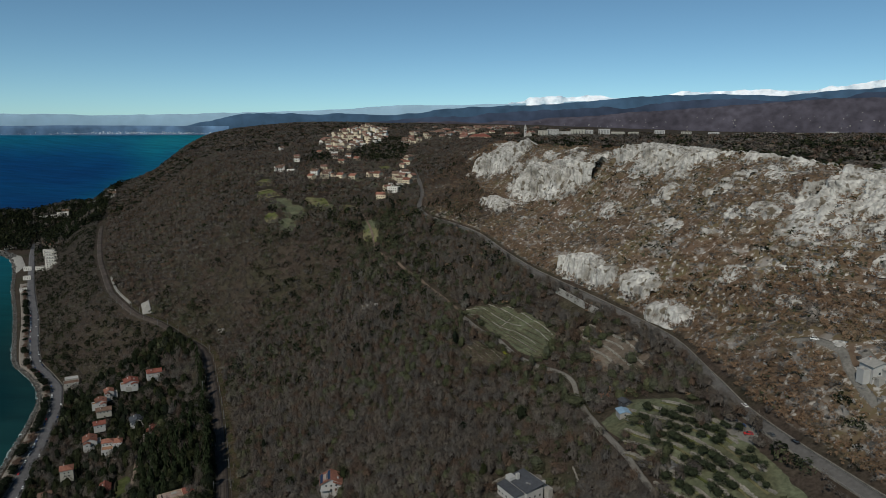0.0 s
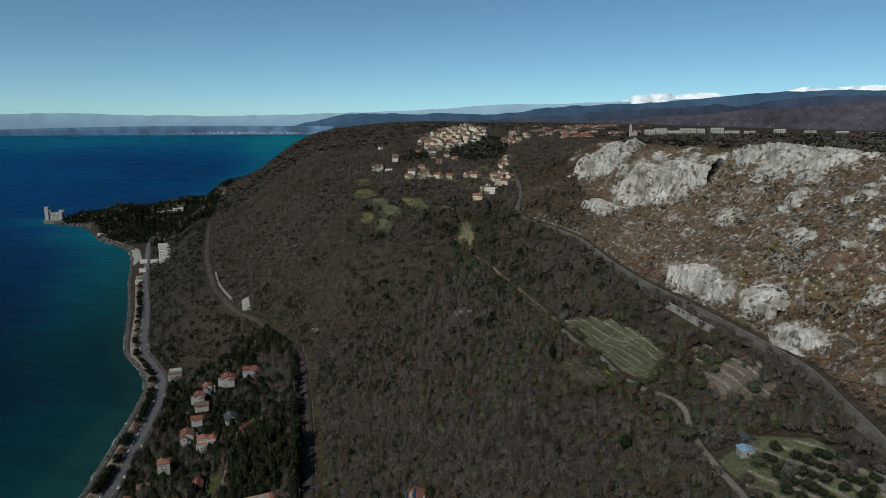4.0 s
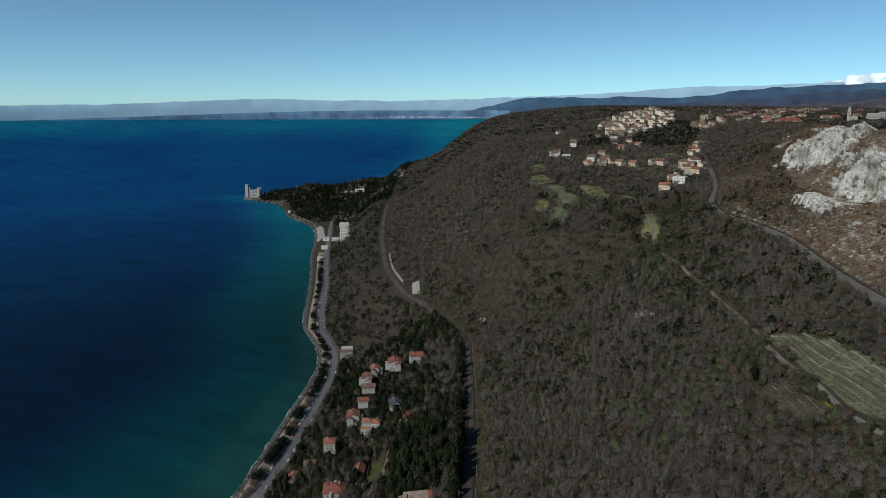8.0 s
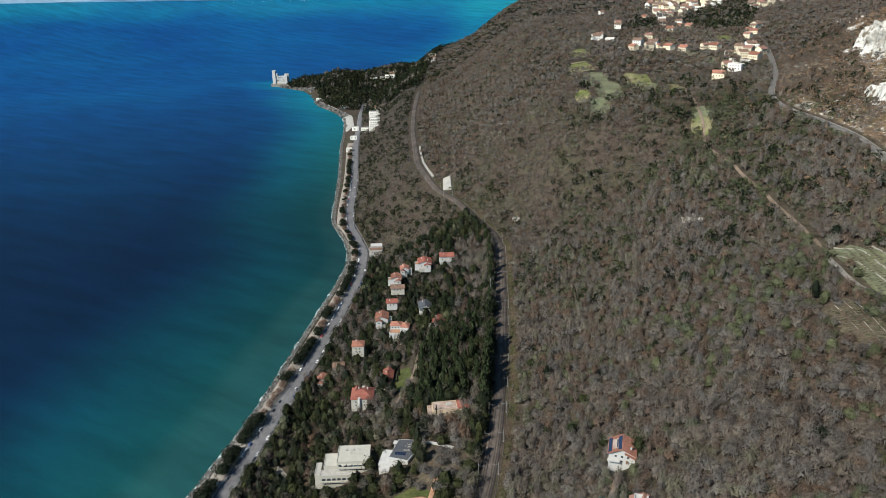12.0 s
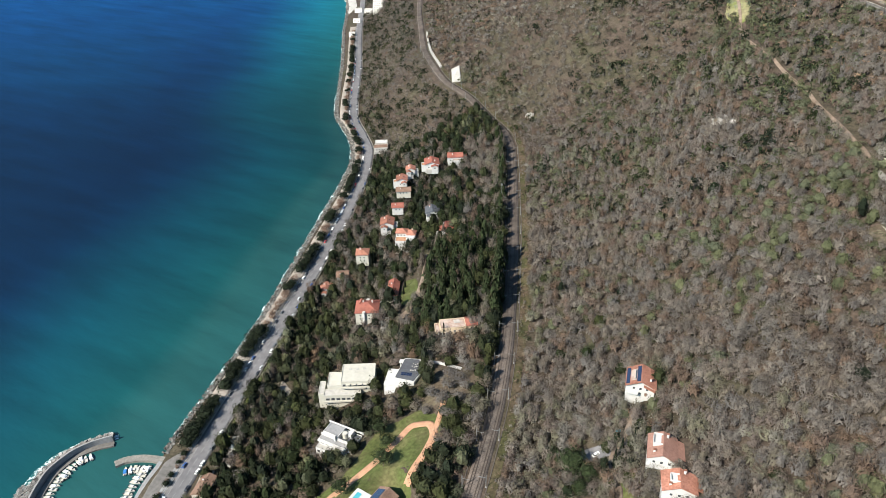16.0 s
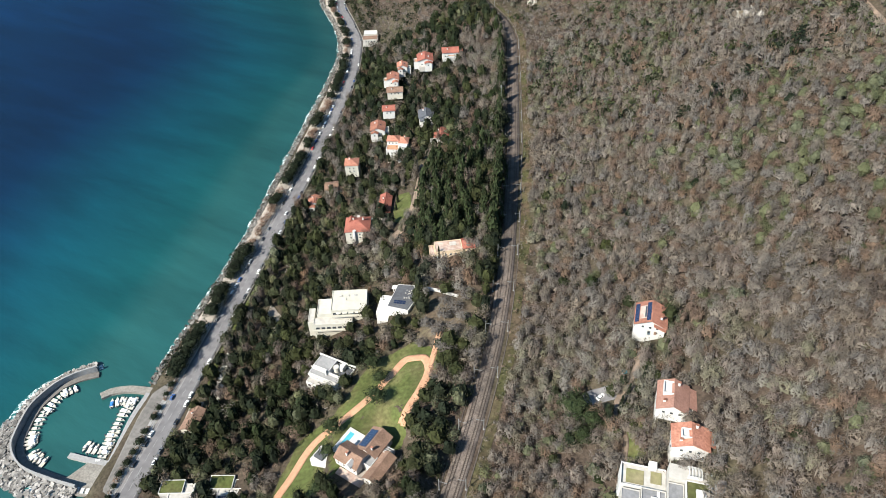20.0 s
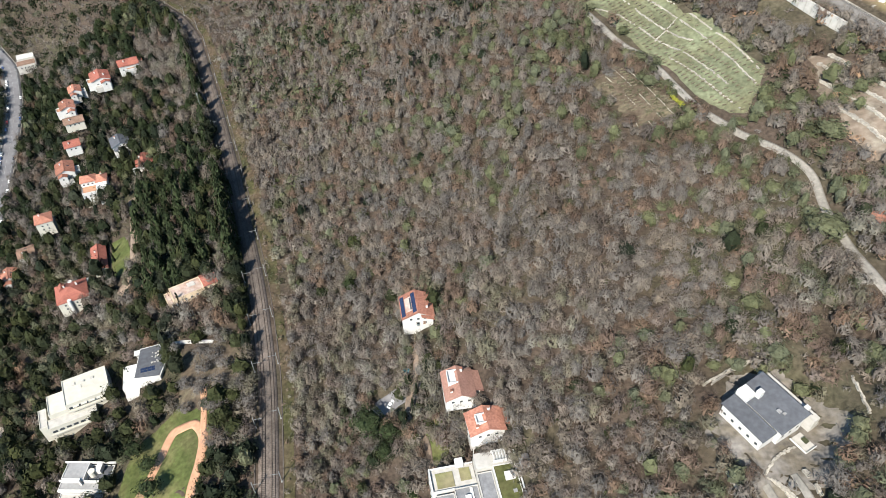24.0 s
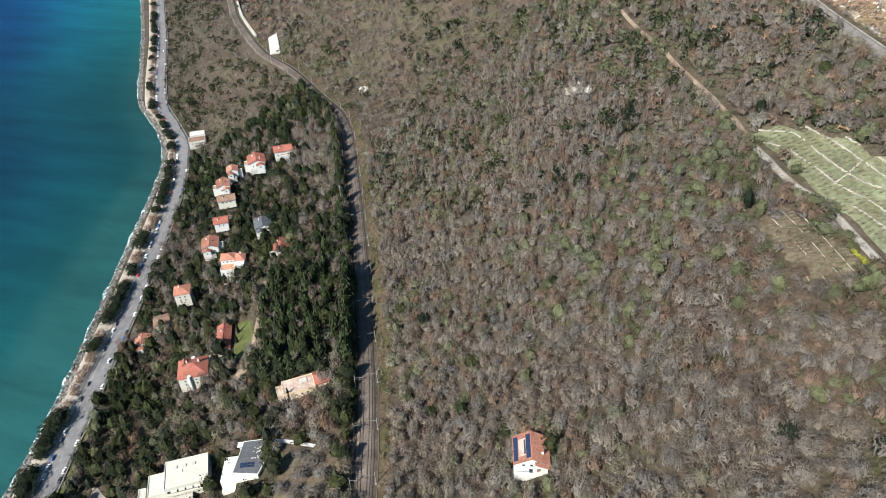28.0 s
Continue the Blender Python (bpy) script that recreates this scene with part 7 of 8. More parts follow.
gorse_v = smooth_curve(-gorse_u, [(-a, b) for a, b in LANE]) - 3.4 - gorse_rng.uniform(0, 1.6, len(gorse_u))
stand("yellow_bushes", gorse_u, gorse_v, gorse_rng.uniform(1.0, 1.9, len(gorse_u)), gorse_rng.uniform(1.6, 3.0, len(gorse_u)), LEAFY_BIG, material("yellow_green_leaves", (0.118, 0.120, 0.020), vary=0.3, scale=0.6, island=0.3), "yellow-green bushes beside the gravel lane", 62, 0.35, 0.5)
# bare orchard terraces under the hill road
for k, (v, u0, u1) in enumerate(((363, 214, 262), (369, 210, 276), (375, 212, 284), (381, 226, 286), (387, 236, 270))):
    dry_wall([(u0, v), ((u0 + u1) / 2, v + 1.5), (u1, v)], 0.7, 0.9, "pale tumbled stone wall of an orchard terrace", None, 330 + k, 0.28)
# allotment terraces
for k, (v, u0, u1) in enumerate(((304, 70, 118), (311, 66, 150), (318, 64, 160), (325, 66, 168), (332, 70, 178), (339, 82, 186), (345, 104, 176), (351, 122, 172))):
    dry_wall([(u0, v - 3), ((u0 + u1) / 2, v + 1), (u1, v)], 0.7, 1.0, "dry stone wall of an allotment terrace", None, 340 + k, 0.14)
    tagged(mesh_ob("terrace_bank", *solid_strip(trail([(u0 + 2, v - 4.4), ((u0 + u1) / 2, v - 0.5), (u1 - 3, v - 1.4)], 2), 0.8, -0.6, 0.45), M["dry_grass"]), "dry grassy bank below an allotment wall", "terrace bank", kind="structure")
for v0, v1, u0, u1 in ((292, 318, 826, 842), (290, 318, 850, 860), (290, 322, 868, 880), (292, 322, 892, 900), (234, 262, 972, 982), (234, 262, 996, 1004), (236, 262, 1020, 1030)):
    tagged(mesh_ob("terrace_wall", *solid_strip(trail([(u0, v0), (u1, v1)], 4), 0.7, -0.5, 1.2), M["dry_grass"]), "grassy bank of an old terrace", "terrace bank", kind="structure")


# ---- single trees ----
def crown_mesh(name, tris, mat):
    ob = sheet(name, tris.reshape(-1, 3), np.arange(tris.size // 3).reshape(-1, 3), mat, False)
    ob.data.attributes.new("tone", "FLOAT", "POINT").data.foreach_set("value", np.full(tris.size // 3, 0.45, np.float32))
    return ob


def tree(name, label, m, height, radius, kind, mat, seed, group=""):
    """A tapered trunk with three limbs and a crown of many leaf clumps or twigs."""
    rng = np.random.default_rng(seed)
    ob = holder(name, label, "tree", m, group)
    stem, top = [], height * (0.75 if kind == "cone" else 0.55)
    vs, fs = [], []

    def limb(p0, p1, r0, r1):
        k = len(vs)
        d = (Vector(p1) - Vector(p0)).normalized()
        s = d.orthogonal().normalized()
        t = d.cross(s)
        for p, r in ((p0, r0), (p1, r1)):
            for q in range(6):
                w = s * math.cos(q * 1.0472) * r + t * math.sin(q * 1.0472) * r
                vs.append(tuple(Vector(p) + w))
        for q in range(6):
            fs.append((k + q, k + (q + 1) % 6, k + 6 + (q + 1) % 6, k + 6 + q))

    limb((0, 0, -0.6), (0.1, 0, top), height * 0.03, height * 0.015)
    for q in range(4):
        a = q * 1.6 + rng.uniform(0, 1)
        limb((0.05, 0, top * rng.uniform(0.5, 0.8)), (radius * 0.6 * math.cos(a), radius * 0.6 * math.sin(a), top * 1.15), height * 0.014, height * 0.005)
    mesh_ob("trunk", vs, fs, M["bark"], ob)
    if kind == "cone":
        t = leafy_crown(rng, 190, 1.0, True) * np.array([radius, radius, height * 0.48])
        t[..., 2] += height * 0.08
    elif kind == "umbrella":
        t = leafy_crown(rng, 640, 0.55, False, 0.17) * radius
        t[..., 2] += height * 0.68
    elif kind == "bare":
        t = soft_crown(rng, 7, 44, 30, 0.04, 0.36) * np.array([radius, radius, height * 0.5])
        t[..., 2] += height * 0.45
    else:
        t = leafy_crown(rng, 290, 1.0, False, 0.25) * np.array([radius, radius, height * 0.36])
        t[..., 2] += height * 0.45
    c = crown_mesh("crown", t, mat)
    c.parent = ob
    return ob


def plant(protos, places, group, seed):
    """Copies of the given trees at (u, v, scale) places."""
    r = random.Random(seed)
    used = set()
    for u, v, s in places:
        k = r.randrange(len(protos))
        m = Matrix.Translation(on_ground(u, v)) @ Matrix.Rotation(r.uniform(0, 6.28), 4, "Z") @ Matrix.Scale(s, 4)
        if k not in used:
            used.add(k)
            protos[k].matrix_world = m
        else:
            copy_thing(protos[k], m)
    for k, p in enumerate(protos):
        if k not in used:
            for o in (*p.children_recursive, p):
                bpy.data.objects.remove(o)


M["olive"] = material("olive_leaves", (0.026, 0.032, 0.018), vary=0.3, scale=0.8, island=0.4)
M["pine"] = material("pine_needles", (0.019, 0.026, 0.012), vary=0.3, scale=0.4, island=0.5)
M["tamarisk"] = material("reddish_twigs", (0.105, 0.07, 0.052), vary=0.25, scale=0.5, island=0.4)
tr_ = random.Random(3)
olive_places = []
for v, u0, u1 in ((307, 74, 116), (314, 70, 142), (321, 66, 140), (328, 74, 164), (335, 82, 170), (341, 96, 176), (348, 104, 150), (300, 62, 110)):
    for u in np.arange(u0, u1, 5.4):
        if tr_.random() < 0.85:
            olive_places.append((u + tr_.uniform(-2, 2), v + tr_.uniform(-1.5, 1.5), tr_.uniform(0.75, 1.25)))
plant([tree("olive_tree", "round dark olive tree on an allotment terrace", Matrix(), 4.6, 2.3, "round", M["olive"], 80 + k, "olive trees on the terraces") for k in range(3)], olive_places, "", 4)
prom_green = [tree("seafront_tree", "dark green trimmed tree on the seafront promenade", Matrix(), 6.8, 4.6, "round", M["evergreen"], 90 + k, "trees along the promenade") for k in range(3)]
prom_bare = [tree("seafront_tree", "reddish leafless tree on the seafront promenade", Matrix(), 5.8, 3.8, "bare", M["tamarisk"], 95 + k, "trees along the promenade") for k in range(2)]
green_at, bare_at = [], []
u = -60.0
while u < 1450:
    gap_here = 236 < u < 363
    if not gap_here:
        red = tr_.random() < 0.35
        for k in range(tr_.choice((1, 2, 2, 3) if u > 420 else (2, 3, 4))):
            spot = (u + k * 5.6, float(smooth_curve(u + k * 5.6, COAST_ROAD)) - 10.0 - tr_.uniform(0, 3.0), tr_.uniform(0.85, 1.35) if u < 700 else tr_.uniform(0.7, 1.15))
            (bare_at if red else green_at).append(spot)
    u += tr_.uniform(11, 17) if u > 420 else tr_.uniform(16, 21)
for u in np.arange(323, 362, 4.6):
    green_at.append((u, float(smooth_curve(u, COAST_ROAD)) - 11.0 - tr_.uniform(0, 1.5), tr_.uniform(0.95, 1.3)))
    if tr_.random() < 0.55:
        bare_at.append((u + 2, float(smooth_curve(u, COAST_ROAD)) - 15.0 - tr_.uniform(0, 1.0), tr_.uniform(0.8, 1.05)))
hedge_at = [(u_, float(smooth_curve(u_, COAST_ROAD)) - 8.6 - tr_.uniform(0, 1.5), tr_.uniform(0.35, 0.6)) for u_ in np.arange(240, 322, 3.4) if tr_.random() < 0.85]
green_at += hedge_at[::2]
bare_at += hedge_at[1::2]
plant(prom_green, green_at, "", 5)
plant(prom_bare, bare_at, "", 6)
pine_at = [(u + tr_.uniform(-3, 3), v + tr_.uniform(-3, 3), tr_.uniform(0.8, 1.25)) for u in np.arange(398, 500, 8.5) for v in np.arange(64, 108, 8.0) if v < float(smooth_curve(u, RAIL)) - 12 and tr_.random() < 0.62]
pine_at += [(u + tr_.uniform(-2, 2), float(smooth_curve(u, RAIL)) - 9.2 - tr_.uniform(0, 1.5), tr_.uniform(1.05, 1.45)) for u in np.arange(396, 470, 6.5)]
pine_at += [(u + tr_.uniform(-3, 3), float(smooth_curve(u, RAIL)) - 9.5 - tr_.uniform(0, 3), tr_.uniform(0.8, 1.15)) for u in np.arange(506, 690, 13)]
plant([tree("conifer", "tall dark conifer in the villa gardens", Matrix(), 15, 4.2, "cone", M["pine"], 100 + k, "conifers in the gardens") for k in range(3)], pine_at, "", 7)
cyp = [(516 + 3 * k, 6 + 2 * (k % 3), tr_.uniform(0.8, 1.1)) for k in range(5)] + [(470, 36, 0.7), (462, 42, 0.7), (452, 42, 0.6), (392, 76, 0.9), (380, 78, 0.9), (700, 48, 1.4), (708, 44, 1.3), (242, 161, 1.0), (246, 166, 0.9), (258, 177, 0.9), (252, 170, 0.8)]
plant([tree("cypress", "slim dark cypress in a garden", Matrix(), 12, 1.6, "cone", M["evergreen"], 110, "cypresses in the gardens")], cyp, "", 8)
plant([tree("umbrella_pine", "broad umbrella pine on the lawn", Matrix(), 10, 5.0, "umbrella", M["pine"], 120 + k, "umbrella pines") for k in range(2)],
      [(262, 31, 1.0), (276, 52, 1.05), (246, 32, 0.8), (251, 148, 1.35), (243, 154, 1.2), (236, 150, 1.0), (290, 52, 1.1), (302, 46, 1.0), (228, 30, 0.7), (334, -22, 1.0), (352, -30, 0.9)], "", 9)
plant([tree("bare_tree", "large leafless tree with spreading grey branches", Matrix(), 9, 5.0, "bare", M["twig"], 130 + k, "bare garden trees") for k in range(3)],
      [(336, 90, 1.1), (326, 94, 1.0), (342, 84, 0.9), (316, 90, 1.1), (344, 96, 1.0), (322, 82, 0.9), (306, 84, 1.0), (300, 88, 1.1), (292, 84, 0.9), (318, 80, 1.0), (326, 74, 1.0), (330, 84, 1.1), (284, 82, 0.9), (312, 72, 0.8), (262, 74, 1.0), (140, 262, 1.2), (150, 288, 1.1), (200, 250, 1.3), (205, 268, 1.2), (130, 285, 1.1)], "", 10)

# ---- village on the shoulder, town on the plateau, castle and headland ----
def far_window(parent, x, y, z, w=1.3, h=1.5):
    """A dark pane standing 3 cm proud of a front wall, for houses far off."""
    return mesh_ob("window", *box(x - w / 2, y - 0.03, z, x + w / 2, y + 0.05, z + h), M["glass"], parent)


def village_house(label, w, d, h, rise, wall, roof, seed, flat=False):
    ob = holder("village_house", label, "house", Matrix(), "houses of the hill village")
    if flat:
        flat_block(ob, "wall", -w / 2, -d / 2, w / 2, d / 2, h, wall, M["pale"], -9)
    else:
        rot = lambda p: (-p[1], p[0], p[2])
        vs, fs = gable_body(d, w, h, rise, -9)
        mesh_ob("wall", [rot(p) for p in vs], fs, wall, ob)
        k = rise / (d / 2)
        for s in (-1, 1):
            vs, fs = slope_slab(s * (d / 2 + 0.6), h - 0.6 * k + 0.2, 0, h + rise + 0.2, -w / 2 - 0.6, w / 2 + 0.6)
            mesh_ob("roof", [rot(p) for p in vs], fs, roof, ob)
        chimney(ob, w * 0.2, 0, h, h + rise + 1.0)
    n = max(2, int(w / 3.4))
    for fl in range(int(h // 3)):
        for k in range(n):
            far_window(ob, (k - (n - 1) / 2) * 3.2, -d / 2, 1.0 + fl * 3.0)
    return ob


# The lighter plasters carry the sunlit look of the far facades.
types = [village_house("ochre plastered village house with brown tiled roof", 11, 12, 7.5, 3.0, M["sunlit_cream"], M["browntile"], 1),
         village_house("cream village house with red tiled roof", 13, 10, 6.5, 3.2, M["sunlit_cream"], M["faded_tile"], 2),
         village_house("white village house with brown tiled roof", 12, 11, 6.2, 2.8, M["sunlit_white"], M["browntile"], 3),
         village_house("tall cream village house with brown roof", 10, 13, 9.5, 2.8, M["sunlit_cream"], M["browntile"], 4),
         village_house("white flat-roofed village house", 15, 10, 6.5, 0, M["sunlit_white"], M["pale"], 5, True),
         village_house("low house with orange-red tiled roof", 14, 10, 5, 3.2, M["sunlit_cream"], M["tile"], 6)]
vr = random.Random(12)
first = set()


def put_house(k, u, v, yaw, s=1.0):
    m = Matrix.Translation(on_ground(u, v, 1.2)) @ Matrix.Rotation(radians(yaw), 4, "Z") @ Matrix.Scale(s, 4)
    if k not in first:
        first.add(k)
        types[k].matrix_world = m
    else:
        copy_thing(types[k], m)


for u, v, k in VILLAGE:
    put_house(k, u, v, 10 + vr.uniform(-50, 50), vr.uniform(0.9, 1.15))
for u, v, k in VILLAGE[4:20]:
    put_house((2, 4, 5)[k % 3], u + vr.uniform(20, 34), v + vr.uniform(-20, 20), 10 + vr.uniform(-40, 40), vr.uniform(0.6, 0.85))
# the dense old core climbs the hill
for u in np.arange(1570, 1830, 21):
    for v in np.arange(500, 720, 19):
        du, dv = vr.uniform(-6, 6), vr.uniform(-6, 6)
        if (u - 1700) / 140 * (u - 1700) / 140 + ((v - 590 - (u - 1700) * 0.35) / 95) ** 2 < 1.1 and vr.random() < 0.86:
            put_house(vr.choice((0, 0, 1, 3, 2, 1, 2, 4)), u + du, v + dv, 15 + vr.uniform(-60, 60), vr.uniform(0.8, 1.2))
for u, v in ((1505, 668), (1520, 690), (1545, 676), (1560, 700), (1580, 690), (1600, 715), (1540, 715), (1640, 730), (1575, 754), (1610, 760), (1680, 760)):
    put_house(vr.choice((0, 3, 1, 2)), u, v, 15 + vr.uniform(-20, 20), 1.1)
for k in range(330):
    u, v = vr.uniform(1450, 2750), vr.uniform(780, 1800)
    if abs((v - 720) - (u - 1450) * 0.62) < (300 if k < 60 else 130):
        put_house(vr.choice((1, 1, 2, 2, 5, 0, 4)), u, v, vr.uniform(-30, 40), vr.uniform(1.0, 1.5))


def far_spot(heading, dist):
    """(u, v) at a heading (degrees right of +y) and distance from the start of the path."""
    a = radians(heading)
    return to_uv(136 + dist * math.sin(a), -72 + dist * math.cos(a))


def apartment(u, v, yaw, w, d, h, wall, label):
    ob = holder("apartment_building", label, "building", Matrix.Translation(on_ground(u, v, -0.5)) @ Matrix.Rotation(radians(yaw), 4, "Z"), "buildings of the plateau town")
    flat_block(ob, "wall", -w / 2, -d / 2, w / 2, d / 2, h, wall, M["pale"], -6)
    for fl in range(int(h // 3)):
        for k in range(int(w // 4)):
            far_window(ob, (k - (int(w // 4) - 1) / 2) * 3.9, -d / 2, 0.9 + fl * 3.0, 1.6, 1.6)
    return ob


for k in range(7):
    apartment(*far_spot(5.6 + k * 1.0 + vr.uniform(-0.2, 0.2), 1840 + 14 * (k % 3)), -8 + vr.uniform(-6, 6), 26 + 4 * (k % 4), 14, (17, 20, 14, 18)[k % 4], M["white"] if k % 3 else M["cream"], "white apartment block on the plateau")
for k in range(8):
    apartment(*far_spot(13 + k * 2.0, 1850 + 40 * (k % 3)), -15, 26, 14, 13 + 3 * (k % 2), M["white"] if k % 2 else M["cream"], "pale low building among plateau trees")
hall = holder("hall", "large building with broad orange-red roof", "building", Matrix.Translation(on_ground(*far_spot(0.6, 1760), 0)))
mesh_ob("wall", *box(-28, -14, -6, 28, 14, 10), M["ochre"], hall)
mesh_ob("roof", *hip_roof(56, 28, 10.3, 6), M["redtile"], hall)
facade(hall, 56, 28, 2, 1.5, 3.5, 6.0, faces=("-y",))
church = holder("church", "pale church with a slim pointed bell tower", "church", Matrix.Translation(on_ground(*far_spot(4.6, 1800), 0)))
mesh_ob("nave", *gable_body(14, 28, 11, 5, -5), M["cream"], church)
for s in (-1, 1):
    mesh_ob("nave_roof", *slope_slab(s * 7.6, 10.7, 0, 16.3, -14.5, 14.5), M["tile"], church)
tower = mesh_ob("bell_tower", *box(-12, -4, -5, -6, 2, 26), M["white"], church)
mesh_ob("spire", [(-12.4, -4.4, 26), (-5.6, -4.4, 26), (-5.6, 2.4, 26), (-12.4, 2.4, 26), (-9, -1, 36)], [(0, 1, 4), (1, 2, 4), (2, 3, 4), (3, 0, 4), (3, 2, 1, 0)], M["pale"], tower)
for z in (20, 14):
    window(tower, -9, -4, z, "-y", 2.0, 3.2)

# castle on the point
castle_uv = (2500, -628)
castle = holder("castle", "white stone castle with crenellated towers on the point", "castle", Matrix.Translation((*xy(*castle_uv), 12)) @ Matrix.Rotation(radians(25), 4, "Z"))
mesh_ob("keep", *box(-22, -12, -14, 22, 12, 24), M["white"], castle)
for x, y, w, h in ((-24, -10, 11, 44), (20, -12, 9, 32), (20, 10, 9, 30), (-22, 12, 8, 30)):
    t = mesh_ob("tower", *box(x - w / 2, y - w / 2, -14, x + w / 2, y + w / 2, h), M["white"], castle)
    for a in range(4):
        for b in (0, 1):
            mesh_ob("merlon", *box(x - w / 2 + a * w / 3.5, y - w / 2 + b * (w - 1), h, x - w / 2 + a * w / 3.5 + w / 7, y - w / 2 + b * (w - 1) + 1, h + 1.8), M["white"], t)
for k in range(9):
    mesh_ob("merlon", *box(-18 + k * 4.2, -12, 24, -16 + k * 4.2, -11, 26), M["white"], castle)
    for fl in range(4):
        far_window(castle, -17 + k * 4.2, -12, 3 + fl * 5, 1.6, 2.6)
prng2 = np.random.default_rng(19)
hu = np.concatenate([prng2.uniform(2300, 2580, 320), prng2.uniform(1850, 2120, 260)])
hv = smooth_curve(hu, SHORE) + prng2.uniform(-4, 12, len(hu))
hx, hy = xy(hu, hv)
rubble("headland_rocks", np.stack([hx, hy, np.maximum(ground(hu, hv), 0) + 1], -1), prng2.uniform(3, 8, len(hu)), M["boulder"], "pale rocks round the foot of the headland", 20)
tagged(mesh_ob("castle_terrace", *box(-34, -22, -16, 34, 20, -1.5), M["stone"]), "stone terrace below the castle", "terrace", kind="structure").matrix_world = Matrix.Translation((*xy(*castle_uv), 12)) @ Matrix.Rotation(radians(25), 4, "Z")
for u, v, k, s in ((2480, -285, 4, 1.8), (2510, -250, 4, 2.0), (2535, -232, 4, 2.2), (2570, -226, 2, 1.8), (2700, -390, 2, 1.4), (2557, -75, 4, 1.7), (2387, -78, 4, 1.5), (2333, -104, 4, 1.6), (2440, -66, 2, 1.6),
                   (1915, -200, 0, 1.5), (1890, -188, 0, 1.4), (1840, -176, 2, 1.4), (1793, -180, 4, 1.6), (1740, -168, 4, 1.6), (1681, -160, 4, 1.6), (1640, -155, 4, 1.6), (1616, -174, 4, 1.3), (1590, -148, 4, 1.5),
                   (2112, -400, 4, 1.2), (1982, -300, 4, 1.2), (1647, -205, 4, 1.0), (1540, -190, 4, 0.9), (1420, -178, 4, 0.8)):
    put_house(k, u, v, 30, s)
patch("seafront_quay", [(1630, -224), (1700, -236), (1850, -268), (1990, -345), (2060, -382), (2062, -366), (1980, -318), (1850, -248), (1700, -216)], 0.6, M["pale"], "pale concrete bathing quay", rag=2)

# far towns across the water: specks of buildings, paled with painted haze
trng = np.random.default_rng(33)
n_t = 420
az = np.radians(np.concatenate([trng.normal(26.5, 3.0, 240), trng.uniform(22, 62, 180)]))
dist = 4725 + trng.uniform(-8, 30, n_t)
el = np.radians(np.interp(np.degrees(az), [20, 30, 38, 47, 58, 75], [-0.66, -0.66, -0.82, -1.12, -1.49, -1.74]) + 0.14 * trng.uniform(0, 1, n_t) ** 2)
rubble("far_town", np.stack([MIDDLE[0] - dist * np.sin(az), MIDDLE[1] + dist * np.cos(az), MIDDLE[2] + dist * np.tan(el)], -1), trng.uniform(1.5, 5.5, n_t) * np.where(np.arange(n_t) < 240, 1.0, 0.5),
       material("hazy_town_walls", (0.52, 0.58, 0.63), vary=0.15, scale=0.02, island=0.35), "haze-paled distant towns along the far shore", 34)
az = np.radians(trng.uniform(-34, 2, 100))
dist = 4540 + trng.uniform(-15, 20, 100)
el = np.radians(np.interp(np.degrees(az), [-34, -20, -10, 0, 2], [0.9, 0.6, 0.2, -0.1, -0.1]) + trng.uniform(-0.9, 0.3, 100))
rubble("plateau_hamlets", np.stack([MIDDLE[0] - dist * np.sin(az), MIDDLE[1] + dist * np.cos(az), MIDDLE[2] + dist * np.tan(el)], -1), trng.uniform(1.6, 5.5, 100), M["pale"], "pale hamlets scattered over the distant plateau", 35)

# ---- harbour ----
MOLE = [(325, -136), (321, -146), (312, -156), (294, -162), (275, -160), (260, -148), (253, -128), (249, -112), (246, -98)]


def level_trail(points, step, z):
    t = trail(points, step)
    for p in t:
        p.z = z
    return t


harbour = holder("harbour", "small boat harbour inside a curved stone mole", "harbour", Matrix())
harbour["kind"] = "structure"
mole_path = level_trail(MOLE, 1.5, 0)
# Dark asphalt tone stands in for the parapet's shade on the walkway.
mesh_ob("mole_walkway", *solid_strip(mole_path, 2.0, -4, 1.1), M["asphalt"], harbour)
outer_path = level_trail([(328, -138), (322, -149), (312, -159), (294, -165), (274, -163), (258, -150), (250.5, -129), (246.5, -112)], 1.5, 0)
mesh_ob("mole_parapet", *solid_strip(outer_path, 0.5, -4, 5.4), M["grey"], harbour)
mesh_ob("north_jetty", *solid_strip(level_trail([(308, -127), (312, -121), (314, -110), (313, -98), (311, -88)], 1.5, 0), 2.5, -4, 1.7), M["gravel"], harbour)
mesh_ob("east_quay", *solid_strip(level_trail([(311, -97), (290, -100), (262, -100)], 3, 0), 2.6, -4, 1.9), M["grey"], harbour)
mesh_ob("quay_wall", *solid_strip(level_trail([(311, -93.4), (290, -96.4), (262, -96.6)], 3, 0), 0.4, -4, 3.0), M["stone"], harbour)
mesh_ob("south_pier", *solid_strip(level_trail([(267, -127), (264, -112), (262, -98)], 2, 0), 1.6, -4, 1.6), M["grey"], harbour)
av = [Vector((*xy(*p), 0)) for p in ((264, -113), (262, -96), (243, -92), (243, -112), (250, -124))]
mesh_ob("slipway", [p + Vector((0, 0, z)) for z in (-3, 1.4) for p in av], [(4, 3, 2, 1, 0), (5, 6, 7, 8, 9)] + [(i, (i + 1) % 5, 5 + (i + 1) % 5, 5 + i) for i in range(5)], M["gravel"], harbour)
